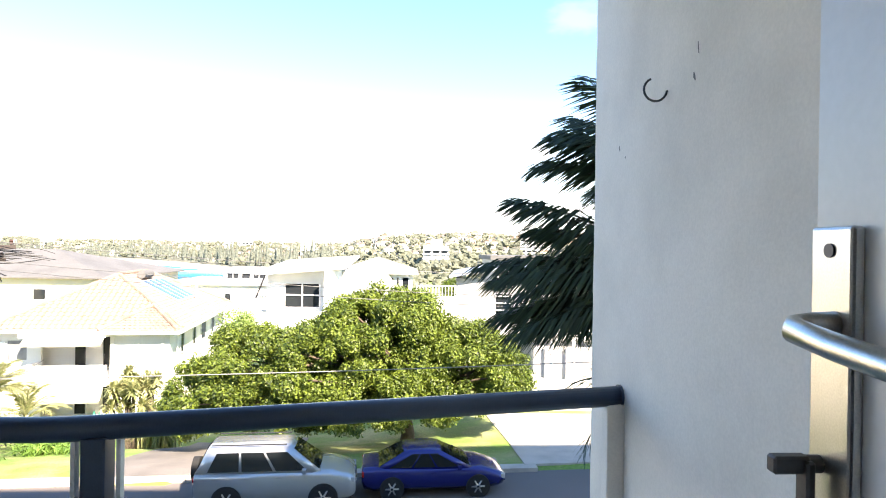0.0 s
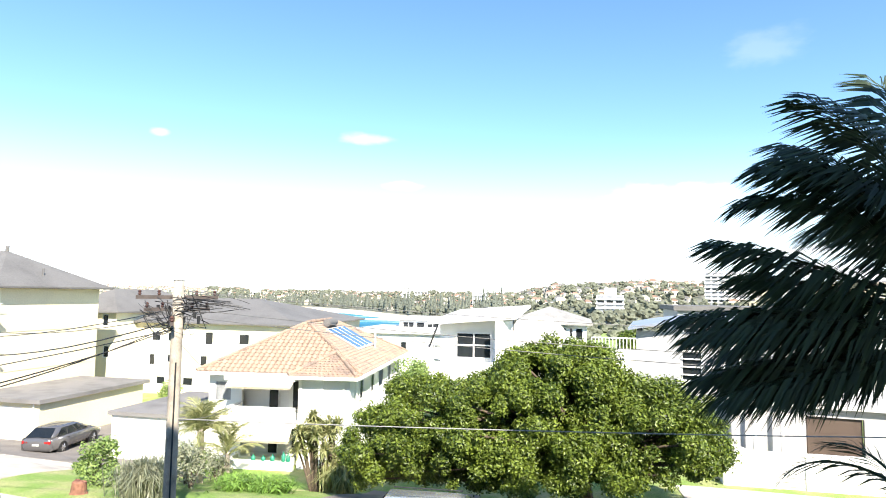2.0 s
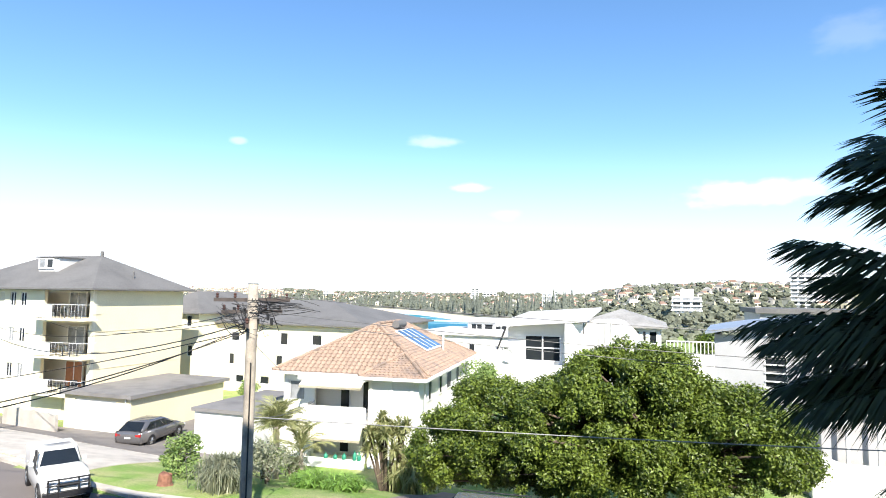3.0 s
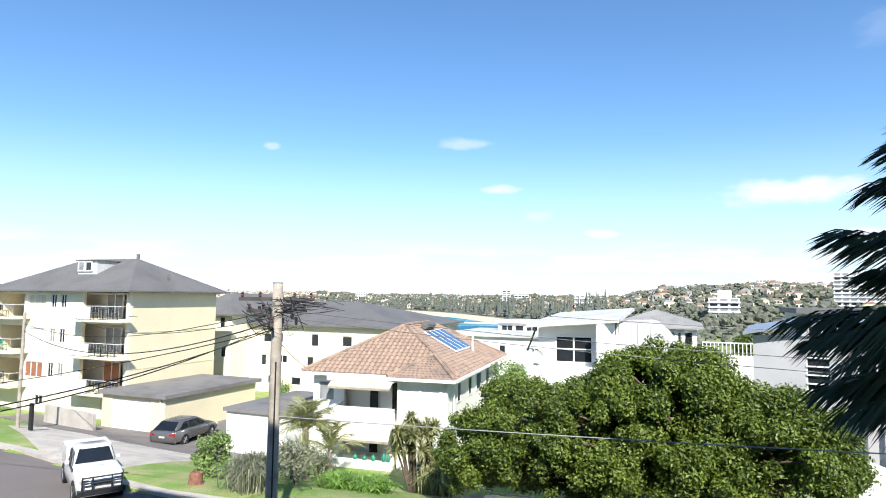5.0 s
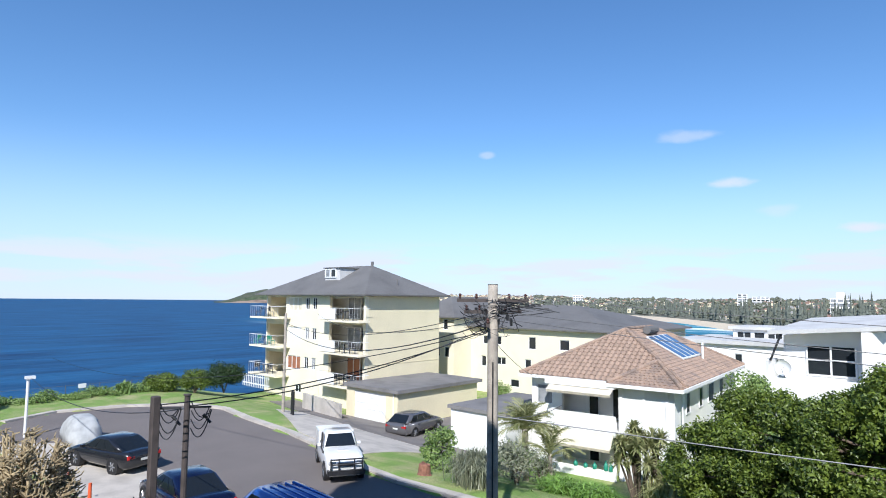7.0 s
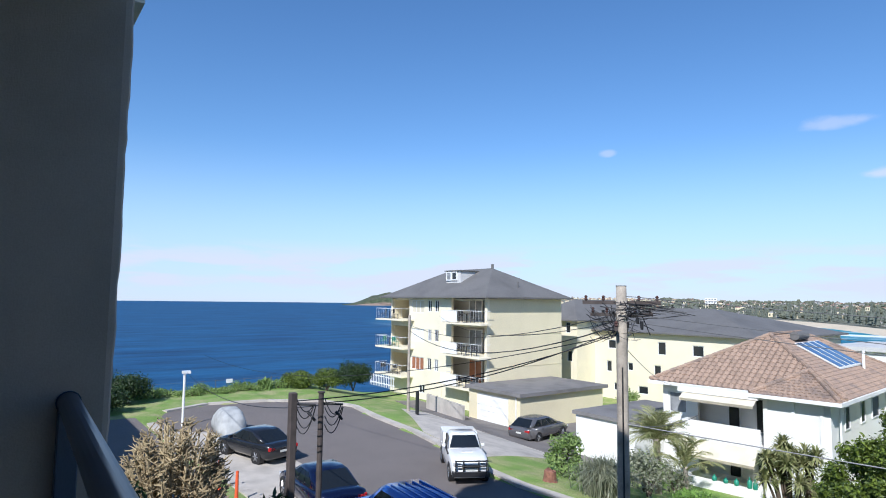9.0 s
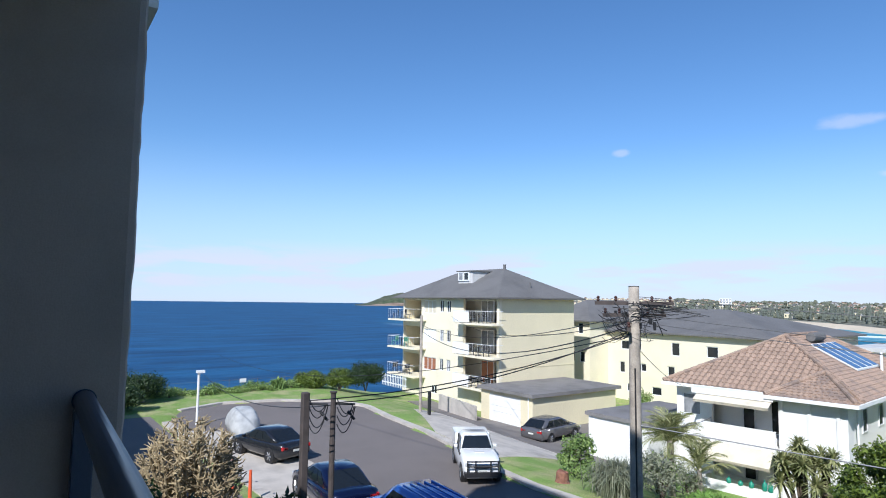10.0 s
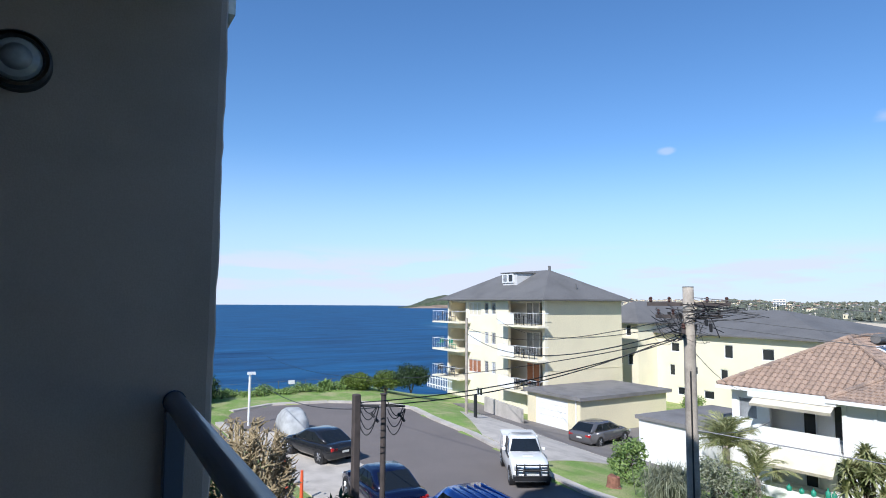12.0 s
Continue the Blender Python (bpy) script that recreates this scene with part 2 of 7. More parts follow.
def tube(bm, p, q, r0, r1=None, n=8, caps=True):
    p, q = Vector(p), Vector(q)
    r1 = r0 if r1 is None else r1
    d = (q - p).normalized()
    a = d.orthogonal().normalized()
    b = d.cross(a)
    rings = [[bm.verts.new(c + (a * math.cos(2 * math.pi * i / n) + b * math.sin(2 * math.pi * i / n)) * r) for i in range(n)] for c, r in ((p, r0), (q, r1))]
    for i in range(n):
        bm.faces.new((rings[0][i], rings[0][(i + 1) % n], rings[1][(i + 1) % n], rings[1][i]))
    if caps:
        bm.faces.new(rings[0][::-1])
        bm.faces.new(rings[1])


def sweep(bm, pts, r, n=6):
    """A bent tube along points; r: one radius or one for each point."""
    pts = [Vector(p) for p in pts]
    rs = r if hasattr(r, "__len__") else [r] * len(pts)
    prev = None
    a = None
    for i, p in enumerate(pts):
        d = (pts[min(i + 1, len(pts) - 1)] - pts[max(i - 1, 0)]).normalized()
        a = d.orthogonal().normalized() if a is None else (a - d * a.dot(d)).normalized()
        b = d.cross(a)
        ring = [bm.verts.new(p + (a * math.cos(2 * math.pi * k / n) + b * math.sin(2 * math.pi * k / n)) * rs[i]) for k in range(n)]
        if prev:
            for k in range(n):
                bm.faces.new((prev[k], prev[(k + 1) % n], ring[(k + 1) % n], ring[k]))
        else:
            bm.faces.new(ring[::-1])
        prev = ring
    bm.faces.new(prev)


def poly(bm, *pts):
    bm.faces.new([bm.verts.new(p) for p in pts])


def prism(bm, outline, z0, z1):
    """An outline in x and y, raised from z0 to z1."""
    lo, hi = [bm.verts.new((x, y, z0)) for x, y in outline], [bm.verts.new((x, y, z1)) for x, y in outline]
    bm.faces.new(lo[::-1])
    bm.faces.new(hi)
    for i in range(len(lo)):
        j = (i + 1) % len(lo)
        bm.faces.new((lo[i], lo[j], hi[j], hi[i]))


def bevelled(bm, w, seg=2):
    bmesh.ops.bevel(bm, geom=list(bm.edges), offset=w, segments=seg, affect="EDGES", profile=0.5, clamp_overlap=True)
    return bm


def mesh_of(name, bm, material, smooth=False):
    bmesh.ops.recalc_face_normals(bm, faces=list(bm.faces))
    me = bpy.data.meshes.new(name)
    bm.to_mesh(me)
    bm.free()
    me.materials.append(material)
    if smooth:
        me.shade_smooth()
    return me


def part(name, bm, material, parent, label="", smooth=False):
    ob = new(name, mesh_of(name, bm, material, smooth))
    ob.parent = parent
    return tagged(ob, label)


def thing(name, m, label, category, group="", kind=""):
    ob = new(name)
    ob.matrix_basis = m
    return tagged(ob, label, category, group, kind)


def solid(name, bm, material, label, category, kind="", m=None, smooth=False, group=""):
    ob = new(name, mesh_of(name, bm, material, smooth))
    if m is not None:
        ob.matrix_basis = m
    return tagged(ob, label, category, group, kind)


def smoothstep(a, b, v):
    t = min(1.0, max(0.0, (v - a) / (b - a)))
    return t * t * (3 - 2 * t)


# ---- the lie of the land ----
ROAD = [(70, 23.2), (5, 18.6), (-17.5, 17.0), (-20.5, 17.3), (-23.5, 18.1), (-28, 18.9), (-33, 19.3), (-37, 19.9), (-40, 19.0), (-42.2, 15.8),
        (-43.0, 12), (-41.5, 9), (-38, 7.6), (-30, 7.6), (70, 13.5)]


def inside(outline, x, y):
    hit = False
    for i in range(len(outline)):
        (x0, y0), (x1, y1) = outline[i - 1], outline[i]
        if (y0 > y) != (y1 > y) and x < (x1 - x0) * (y - y0) / (y1 - y0) + x0:
            hit = not hit
    return hit


def kerb_y(x):
    return 17.0 + 0.072 * (x + 17.5) if x > -17.5 else 17.0 + min(2.6, -0.19 * (x + 17.5))


def land(x, y):
    """Height of the ground beside the road."""
    fall = 1.5 if x < -3 else 1.5 - 1.1 * smoothstep(-3, 5, x)
    z = 0.12 - fall * smoothstep(0, 10, y - kerb_y(x))
    z -= 0.4 * smoothstep(-21, -18, x) * smoothstep(-4, -8, x) * smoothstep(5, 10, y - kerb_y(x))
    z -= 11 * smoothstep(60, 200, y)
    z -= 26 * smoothstep(-50, -64, x) * (1 if y < 60 else 1 - 0 * y)
    return z

# ---- setting: ground, road, sea, far land ----
def grid_sheet(name, xs, ys, height, material, label, category, kind="structure", smooth=True):
    vs = [(x, y, height(x, y)) for y in ys for x in xs]
    w = len(xs)
    fs = [(j * w + i, j * w + i + 1, (j + 1) * w + i + 1, (j + 1) * w + i) for j in range(len(ys) - 1) for i in range(w - 1)]
    me = bpy.data.meshes.new(name)
    me.from_pydata(vs, [], fs)
    me.materials.append(material)
    if smooth:
        me.shade_smooth()
    return tagged(new(name, me), label, category, "", kind)


def ground_height(x, y):
    if inside(ROAD, x, y):
        return -0.12
    bay = smoothstep(8, 16, math.degrees(math.atan2(-x, max(y, 1)))) * smoothstep(110, 160, math.hypot(x, y))
    return land(x, y) - 12 * bay


M_GRASS = mat("lawn_grass", (0.17, 0.27, 0.055), 0.95, var=0.26, size=1.6, grain=0.35, grain_size=0.05, bump=0.6, dark=(0.4, 0.35, 0.19))
xs = [-420, -300, -220, -160, -120, -90, -75] + [-68 + 0.6 * i for i in range(150)] + [22 + 3 * i for i in range(14)] + [70, 90, 130, 200, 320]
ys = [-60, -40, -20, -8] + [-2 + 0.6 * i for i in range(72)] + [41.5 + 3 * i for i in range(10)] + [72, 78, 85, 95, 110, 130, 160, 200, 260, 330]
grid_sheet("ground", xs, ys, ground_height, M_GRASS, "sunlit lawn and verge with dry patches sloping from the road", "ground")


def drape(name, outline, material, lift, label, category, cut=1.0, height=land, thick=0.05):
    bm = bmesh.new()
    bm.faces.new([bm.verts.new((x, y, 0)) for x, y in outline])
    for ax in (0, 1):
        lo, hi = min(p[ax] for p in outline), max(p[ax] for p in outline)
        k = math.ceil(lo / cut) * cut
        while k < hi:
            no = (1, 0, 0) if ax == 0 else (0, 1, 0)
            bmesh.ops.bisect_plane(bm, geom=list(bm.verts) + list(bm.edges) + list(bm.faces), plane_co=(k, k, 0), plane_no=no)
            k += cut
    for v in bm.verts:
        v.co.z = height(v.co.x, v.co.y) + lift
    ext = bmesh.ops.extrude_face_region(bm, geom=list(bm.faces))
    for v in ext["geom"]:
        if isinstance(v, bmesh.types.BMVert):
            v.co.z -= thick + lift
    return solid(name, bm, material, label, category, "structure")


drape("road", ROAD, M_ASPHALT, 0.0, "grey asphalt street ending in a turning circle", "road", 6.0, lambda x, y: 0.0, 0.1)


def kerb(pts, name, label):
    """A raised kerb stone strip along the road's edge."""
    bm = bmesh.new()
    for (x0, y0), (x1, y1) in zip(pts, pts[1:]):
        d = Vector((x1 - x0, y1 - y0, 0)).normalized()
        n = Vector((-d.y, d.x, 0))
        a, b = Vector((x0, y0, 0)), Vector((x1, y1, 0))
        steps = max(1, int((b - a).length / 1.2))
        for i in range(steps):
            p, q = a.lerp(b, i / steps) + d * 0.01, a.lerp(b, (i + 1) / steps) - d * 0.01
            o = [p - n * 0.32, q - n * 0.32, q + n * 0.1, p + n * 0.1]
            prism(bm, [(v.x, v.y) for v in o], -0.1, 0.135)
    return solid(name, bm, M_CONCRETE, label, "kerb", "structure")


kerb(ROAD[1:12], "kerb", "pale concrete kerb along the street and turning circle")
kerb(ROAD[12:15], "kerb", "pale concrete kerb along the near edge of the street")

drape("driveway", [(-21.5, 17.6), (-22, 25), (-28, 28.6), (-36.5, 28.6), (-36.5, 23.5), (-27.5, 19.2), (-24, 18.6)], M_CONCRETE, 0.03, "pale concrete driveway crossing to the flats", "driveway")
drape("driveway", [(-22.6, 24.6), (-17.5, 26.7), (-24, 27.1), (-24, 33), (-29.8, 36), (-29.8, 28.8), (-36.5, 28.8), (-44, 30), (-44, 27.6), (-36, 25.4), (-29, 24.2)], M_DRIVE, 0.05, "grey bitumen parking court beside the flats", "driveway")
drape("driveway", [(-9.4, 17.8), (-3.2, 18.2), (-3.8, 26), (-9.0, 27)], M_DRIVE, 0.03, "grey driveway between the lawn and the tree", "driveway")
drape("driveway", [(4.6, 18.8), (14.5, 19.5), (13.5, 26), (4.2, 26.4)], M_CONCRETE, 0.03, "pale concrete driveway in front of the white gate", "driveway")
drape("pavement", [(-36, 7.3), (-20, 7.4), (-20, 11.4), (-33, 11.2)], M_CONCRETE, 0.002, "pale concrete parking strip beside the street", "pavement", 2.0, lambda x, y: 0.004, 0.05)

# Dark sheet laid over the grass to stand for the building's shadow there.
drape("driveway", [(-40, -1), (-13, -1), (-13, 7.2), (-40, 7.0)], M_ASPHALT, 0.02, "bitumen driveway sheet below the balcony, its dark tone standing for shadow", "driveway", 2.0)

# sea
M_SEA = bpy.data.materials.new("sea_water")
M_SEA.use_nodes = True
n, l = M_SEA.node_tree.nodes, M_SEA.node_tree.links
b = n["Principled BSDF"]
b.inputs["Roughness"].default_value = 0.5
b.inputs["Specular IOR Level"].default_value = 0.08
tc, mp = n.new("ShaderNodeTexCoord"), n.new("ShaderNodeMapping")
mp.inputs["Scale"].default_value = (0.06, 0.016, 0.05)
mp.inputs["Rotation"].default_value = (0, 0, radians(65))
nz, nf = n.new("ShaderNodeTexNoise"), n.new("ShaderNodeTexNoise")
nz.inputs["Scale"].default_value, nz.inputs["Detail"].default_value, nz.inputs["Roughness"].default_value = 1.0, 12, 0.74
nf.inputs["Scale"].default_value, nf.inputs["Detail"].default_value = 0.25, 8
l.new(tc.outputs["Object"], mp.inputs[0])
l.new(mp.outputs[0], nz.inputs["Vector"])
l.new(tc.outputs["Object"], nf.inputs["Vector"])
cr = n.new("ShaderNodeValToRGB")
cr.color_ramp.elements[0].color, cr.color_ramp.elements[1].color = (0.001, 0.02, 0.075, 1), (0.02, 0.115, 0.25, 1)
cr.color_ramp.elements[0].position, cr.color_ramp.elements[1].position = 0.34, 0.68
l.new(nz.outputs[0], cr.inputs[0])
# shallow turquoise water and surf towards the beach, by the distance from the shore
sep = n.new("ShaderNodeSeparateXYZ")
l.new(tc.outputs["Object"], sep.inputs[0])
dist = n.new("ShaderNodeVectorMath")
dist.operation = "DISTANCE"
dist.inputs[1].default_value = (-420, 760, 0)
l.new(tc.outputs["Object"], dist.inputs[0])
sh = n.new("ShaderNodeMapRange")
sh.inputs[1].default_value, sh.inputs[2].default_value, sh.inputs[3].default_value, sh.inputs[4].default_value = 300, 470, 1, 0
l.new(dist.outputs["Value"], sh.inputs[0])
mx = n.new("ShaderNodeMix")
mx.data_type = "RGBA"
mx.inputs[7].default_value = (0.03, 0.22, 0.3, 1)
l.new(sh.outputs[0], mx.inputs[0])
l.new(cr.outputs[0], mx.inputs[6])
mp2, nw = n.new("ShaderNodeMapping"), n.new("ShaderNodeTexNoise")
mp2.inputs["Scale"].default_value = (0.004, 0.02, 0.02)
mp2.inputs["Rotation"].default_value = (0, 0, radians(-38))
nw.inputs["Scale"].default_value, nw.inputs["Detail"].default_value = 1.0, 6
l.new(tc.outputs["Object"], mp2.inputs[0])
l.new(mp2.outputs[0], nw.inputs["Vector"])
foam = n.new("ShaderNodeMapRange")
foam.inputs[1].default_value, foam.inputs[2].default_value = 0.52, 0.6
l.new(nw.outputs[0], foam.inputs[0])
fm = n.new("ShaderNodeMath")
fm.operation = "MULTIPLY"
l.new(foam.outputs[0], fm.inputs[0])
l.new(sh.outputs[0], fm.inputs[1])
mx2 = n.new("ShaderNodeMix")
mx2.data_type = "RGBA"
mx2.inputs[7].default_value = (0.75, 0.78, 0.78, 1)
l.new(fm.outputs[0], mx2.inputs[0])
l.new(mx.outputs[2], mx2.inputs[6])
l.new(mx2.outputs[2], b.inputs["Base Color"])
bp = n.new("ShaderNodeBump")
bp.inputs["Strength"].default_value, bp.inputs["Distance"].default_value = 0.5, 0.6
l.new(nf.outputs[0], bp.inputs["Height"])
l.new(bp.outputs[0], b.inputs["Normal"])
bm = bmesh.new()
prism(bm, [(4900 * math.cos(i * math.pi / 48), 4900 * math.sin(i * math.pi / 48)) for i in range(96)], -18.5, -18)
solid("water", bm, M_SEA, "deep blue ocean with turquoise surf towards the beach", "sea", "structure")

# far shore: beach and hills in polar strips
M_SAND = mat("beach_sand", (0.62, 0.52, 0.38), 0.95, var=0.1, size=30, grain_size=2)
# Bush colour made paler and greyer to include distance haze.
M_HILL = mat("hazy_hill_bush", (0.15, 0.16, 0.12), 0.95, var=0.3, size=40, grain=0.4, grain_size=6, bump=0.0, dark=(0.18, 0.16, 0.12))


def shore(a):
    """Distance of the beach by yaw in degrees."""
    return 430 + 560 * smoothstep(10, 30, a) + 600 * smoothstep(32, 50, a)


def skyline(a):
    """Height of the hills by yaw."""
    return 6 + 21 * smoothstep(8, -3, a) + 9 * smoothstep(24, 38, a) + 5 * noise.noise((a * 0.23, 0, 0)) + 3 * noise.noise((a * 0.9, 3, 0))


def far_height(a, r):
    s = shore(a) if a > 9 else 200
    t = smoothstep(s + 60, s + 900, r)
    return -18.6 + 4.6 * smoothstep(s - 15, s + 60, r) + (skyline(a) + 14 + 4 * noise.noise((a * 0.7, r * 0.004, 1))) * t


angs = [-62 + 0.75 * i for i in range(158)]
rads = [(0, -30), (0, 0), (0, 30), (0, 60)] + [(0, 60 + 60 * i) for i in range(1, 18)] + [(0, 1400), (0, 1800)]
vs, fs = [], []
for a in angs:
    s = shore(a) if a > 9 else 230
    for _, k in rads:
        r = s + k
        vs.append((-r * math.sin(radians(a)), r * math.cos(radians(a)), far_height(a, r)))
w = len(rads)
fs = [(i * w + j, i * w + j + 1, (i + 1) * w + j + 1, (i + 1) * w + j) for i in range(len(angs) - 1) for j in range(w - 1)]
me = bpy.data.meshes.new("backdrop")
me.from_pydata(vs, [], fs)
me.materials.append(M_HILL)
me.materials.append(M_SAND)
for i, p in enumerate(me.polygons):
    p.material_index = 1 if i % (w - 1) < 3 and angs[i // (w - 1)] > 9 else 0
tagged(new("backdrop", me), "far shore with a sand beach and wooded suburban hills", "hills", "", "structure")
# headland on the horizon
bm = bmesh.new()
rows_h = []
for i in range(25):
    a = 63.2 - i * 0.55
    h = (60 * smoothstep(0, 8, i) + 10 * noise.noise((i * 0.4, 7, 0)) * smoothstep(0, 4, i)) + 3
    row = []
    for k, (dr, fz) in enumerate(((-60, 0), (0, 0.25), (30, 0.6), (160, 1.0), (420, 0.9), (700, 0))):
        r = 2800 + dr
        row.append(bm.verts.new((-r * math.sin(radians(a)), r * math.cos(radians(a)), -19 + h * fz * (1 + 0.15 * noise.noise((i * 0.7, k, 2))))))
    rows_h.append(row)
for p, q in zip(rows_h, rows_h[1:]):
    for k in range(5):
        bm.faces.new((p[k], p[k + 1], q[k + 1], q[k]))
M_HEADLAND = mat("headland_scrub", (0.05, 0.07, 0.035), 0.95, var=0.35, size=50, grain=0.4, grain_size=9, bump=0.0, dark=(0.1, 0.095, 0.06))
hl = solid("headland", bm, M_HEADLAND, "low wooded headland with a rocky foot on the horizon", "headland", "structure")
hl.data.materials.append(M_ROCK)
for i, p in enumerate(hl.data.polygons):
    p.material_index = 1 if i % 5 == 0 else 0

# ---- the balcony ----
FLOOR, CEIL = 5.95, 8.5
EDGE = [(-9, 0.4), (-0.37, 0.36), (1.34, 0.75), (6, 0.75), (6, -7), (-9, -7)]
bm = bmesh.new()
prism(bm, EDGE, FLOOR - 0.2, FLOOR)
solid("floor", bm, M_TILEFLOOR, "tiled concrete balcony and room floor", "floor", "structure")
bm = bmesh.new()
prism(bm, [(-9, 0.46), (-2.37, 0.46), (-2.37, 0.37), (-0.37, 0.36), (1.34, 0.8), (6, 0.8), (6, -7), (-9, -7)], CEIL, CEIL + 0.22)
solid("ceiling", bm, M_PLAIN, "grey rendered slab over the balcony", "ceiling", "structure")


def rough_wall(name, x0, y0, x1, y1, z0, z1, label, edge, material):
    """A rendered wall whose corners are rounded and a little chipped."""
    bm = bmesh.new()
    box(bm, x0, y0, z0, x1, y1, z1)
    bevelled(bm, edge, 2)
    k = z0 + 0.11
    while k < z1:
        bmesh.ops.bisect_plane(bm, geom=list(bm.verts) + list(bm.edges) + list(bm.faces), plane_co=(0, 0, k), plane_no=(0, 0, 1))
        k += 0.055
    for v in bm.verts:
        if z0 + 0.1 < v.co.z < z1 - 0.05:
            j = noise.noise(Vector((x0 * 3, y1, v.co.z * 9))) * 0.009 + noise.noise(Vector((x0, y1, v.co.z * 2.5))) * 0.005
            if v.co.y > y1 - 0.03:
                v.co.y += j
    return solid(name, bm, material, label, "wall", "structure")


rough_wall("wall_east", 1.34, -2.0, 1.66, 0.96, 0.0, CEIL, "off-white rendered pier with chipped edges beside the balcony door", 0.012, M_RENDER)
rough_wall("wall_west", -2.37, -2.0, -2.15, 0.395, 0.0, CEIL, "rendered fin wall at the balcony's end, colour darkened for its shade", 0.032, M_FIN)
bm = bmesh.new()
box(bm, -2.15, -2.0, FLOOR, 0.12, -1.76, CEIL)
box(bm, 0.12, -2.0, FLOOR + 2.1, 1.34, -1.76, CEIL)
box(bm, 1.0, -2.0, FLOOR, 1.34, -1.76, FLOOR + 2.1)
solid("wall_south", bm, M_RENDER, "rendered house wall with the balcony doorway", "wall", "structure")
bm = bmesh.new()
box(bm, -9, -7.2, FLOOR, 6, -7, CEIL)
box(bm, -9.2, -7.2, FLOOR, -9, -2.0, CEIL)
box(bm, 6, -7.2, FLOOR, 6.2, -2.0, CEIL)
box(bm, -9.2, -2.0, FLOOR, -2.37, -1.8, CEIL)
box(bm, 1.66, -2.0, FLOOR, 6.2, -1.8, CEIL)
solid("wall_room", bm, M_PLAIN, "plain white room walls behind the balcony", "wall", "structure")
# Own block's storeys, with unseen boxes added and sized to cast shadows.
bm = bmesh.new()
box(bm, -9.2, -7.2, 0, 6.2, -1.8, FLOOR - 0.2)
box(bm, -3.3, -7.2, CEIL + 0.22, 30, -0.4, 17.6)
box(bm, -7.4, -2.4, CEIL + 0.22, -3.31, -0.4, 17.6)
# Unseen block added on top to keep the palm's crown out of the sun.
box(bm, 10, -7.2, 17.61, 30, -0.4, 21.5)
box(bm, 6.2, -16, 0, 30, -0.4, CEIL + 0.2)
# Unseen low wing and neighbouring block, added to shade hedge, bush and ground.
box(bm, -13.5, -7.2, 0, -9.3, -0.4, 5.9)
box(bm, -46, -7.2, 0, -14.6, -1.6, 8.3)
box(bm, -9.3, -7.2, CEIL + 0.22, -7.41, -0.4, CEIL + 0.5)
box(bm, -7.4, -7.2, CEIL + 0.22, -3.31, -2.41, CEIL + 0.5)
solid("wall_and_shade_blocks", bm, M_CREAMLIGHT, "plain rendered storeys of the camera's own block plus unseen blocks added for shade", "wall", "structure")

# rail: round top tube with a bend, posts and lower bar
rail = thing("balcony_rail", pose(0, 0, FLOOR), "dark blue painted steel balcony rail with a slight bend", "railing")
RAIL = [(-2.15, 0.255), (-0.37, 0.215), (1.34, 0.61)]
bm = bmesh.new()
sweep(bm, [(-2.15, 0.255, 0.952), (-0.41, 0.216, 0.952), (-0.33, 0.224, 0.952), (1.34, 0.61, 0.952)], 0.035, 20)
part("top_rail", bm, M_RAIL, rail, "glossy blue-grey round tube", True)
for x, y in ((-2.1, 0.254), (-0.26, 0.24), (1.315, 0.604)):
    bm = bmesh.new()
    box(bm, x - 0.033, y - 0.033, 0.0, x + 0.033, y + 0.033, 0.93)
    part("post", bevelled(bm, 0.004, 1), M_RENDER if x > 1 else M_RAIL, rail)
for (xa, ya), (xb, yb) in zip(RAIL, RAIL[1:]):
    bm = bmesh.new()
    tube(bm, (xa, ya, 0.1), (xb, yb, 0.1), 0.015, n=6)
    part("bottom_rail", bm, M_RAIL, rail)
for x, y in ((-2.149, 0.255), (1.33, 0.608)):
    bm = bmesh.new()
    tube(bm, (x, y, 0.952), (x + 0.009, y, 0.952), 0.04, n=16)
    part("wall_flange", bm, M_RAIL, rail)

for x, y in ((-0.315, 0.228), (-0.205, 0.253)):
    bm = bmesh.new()
    box(bm, x - 0.006, y - 0.012, 0.12, x + 0.006, y + 0.012, 0.93)
    part("glazing_bead", bm, M_FRAME, rail, "pale glazing bead beside the post")

# open balcony door
door = thing("door_1", pose(0.97, -1.745, FLOOR), "white painted balcony door standing wide open", "door", kind="structure")
bm = bmesh.new()
box(bm, -0.02, 0, 0.01, 0.02, 0.785, 2.05)
part("leaf", bevelled(bm, 0.004, 1), M_DOOR, door)
bm = bmesh.new()
box(bm, -0.032, 0.722, 1.12, -0.0205, 0.772, 1.485)
handle = part("backplate", bevelled(bm, 0.003, 2), M_STEEL, door, "tall worn steel backplate")
bm = bmesh.new()
sweep(bm, [(-0.031, 0.742, 1.405), (-0.05, 0.742, 1.404), (-0.064, 0.742, 1.402), (-0.07, 0.734, 1.4), (-0.071, 0.69, 1.395), (-0.071, 0.63, 1.39), (-0.07, 0.6, 1.388)], 0.0105, 14)
part("lever", bm, M_STEEL, handle, "brushed steel lever", True)
bm = bmesh.new()
tube(bm, (-0.028, 0.757, 1.285), (-0.045, 0.757, 1.285), 0.008, n=10)
box(bm, -0.05, 0.745, 1.245, -0.042, 0.762, 1.29)
box(bm, -0.075, 0.75, 1.278, -0.043, 0.763, 1.293)
part("snib", bevelled(bm, 0.002, 1), M_DARKSTEEL, handle, "dark thumb turn")
bm = bmesh.new()
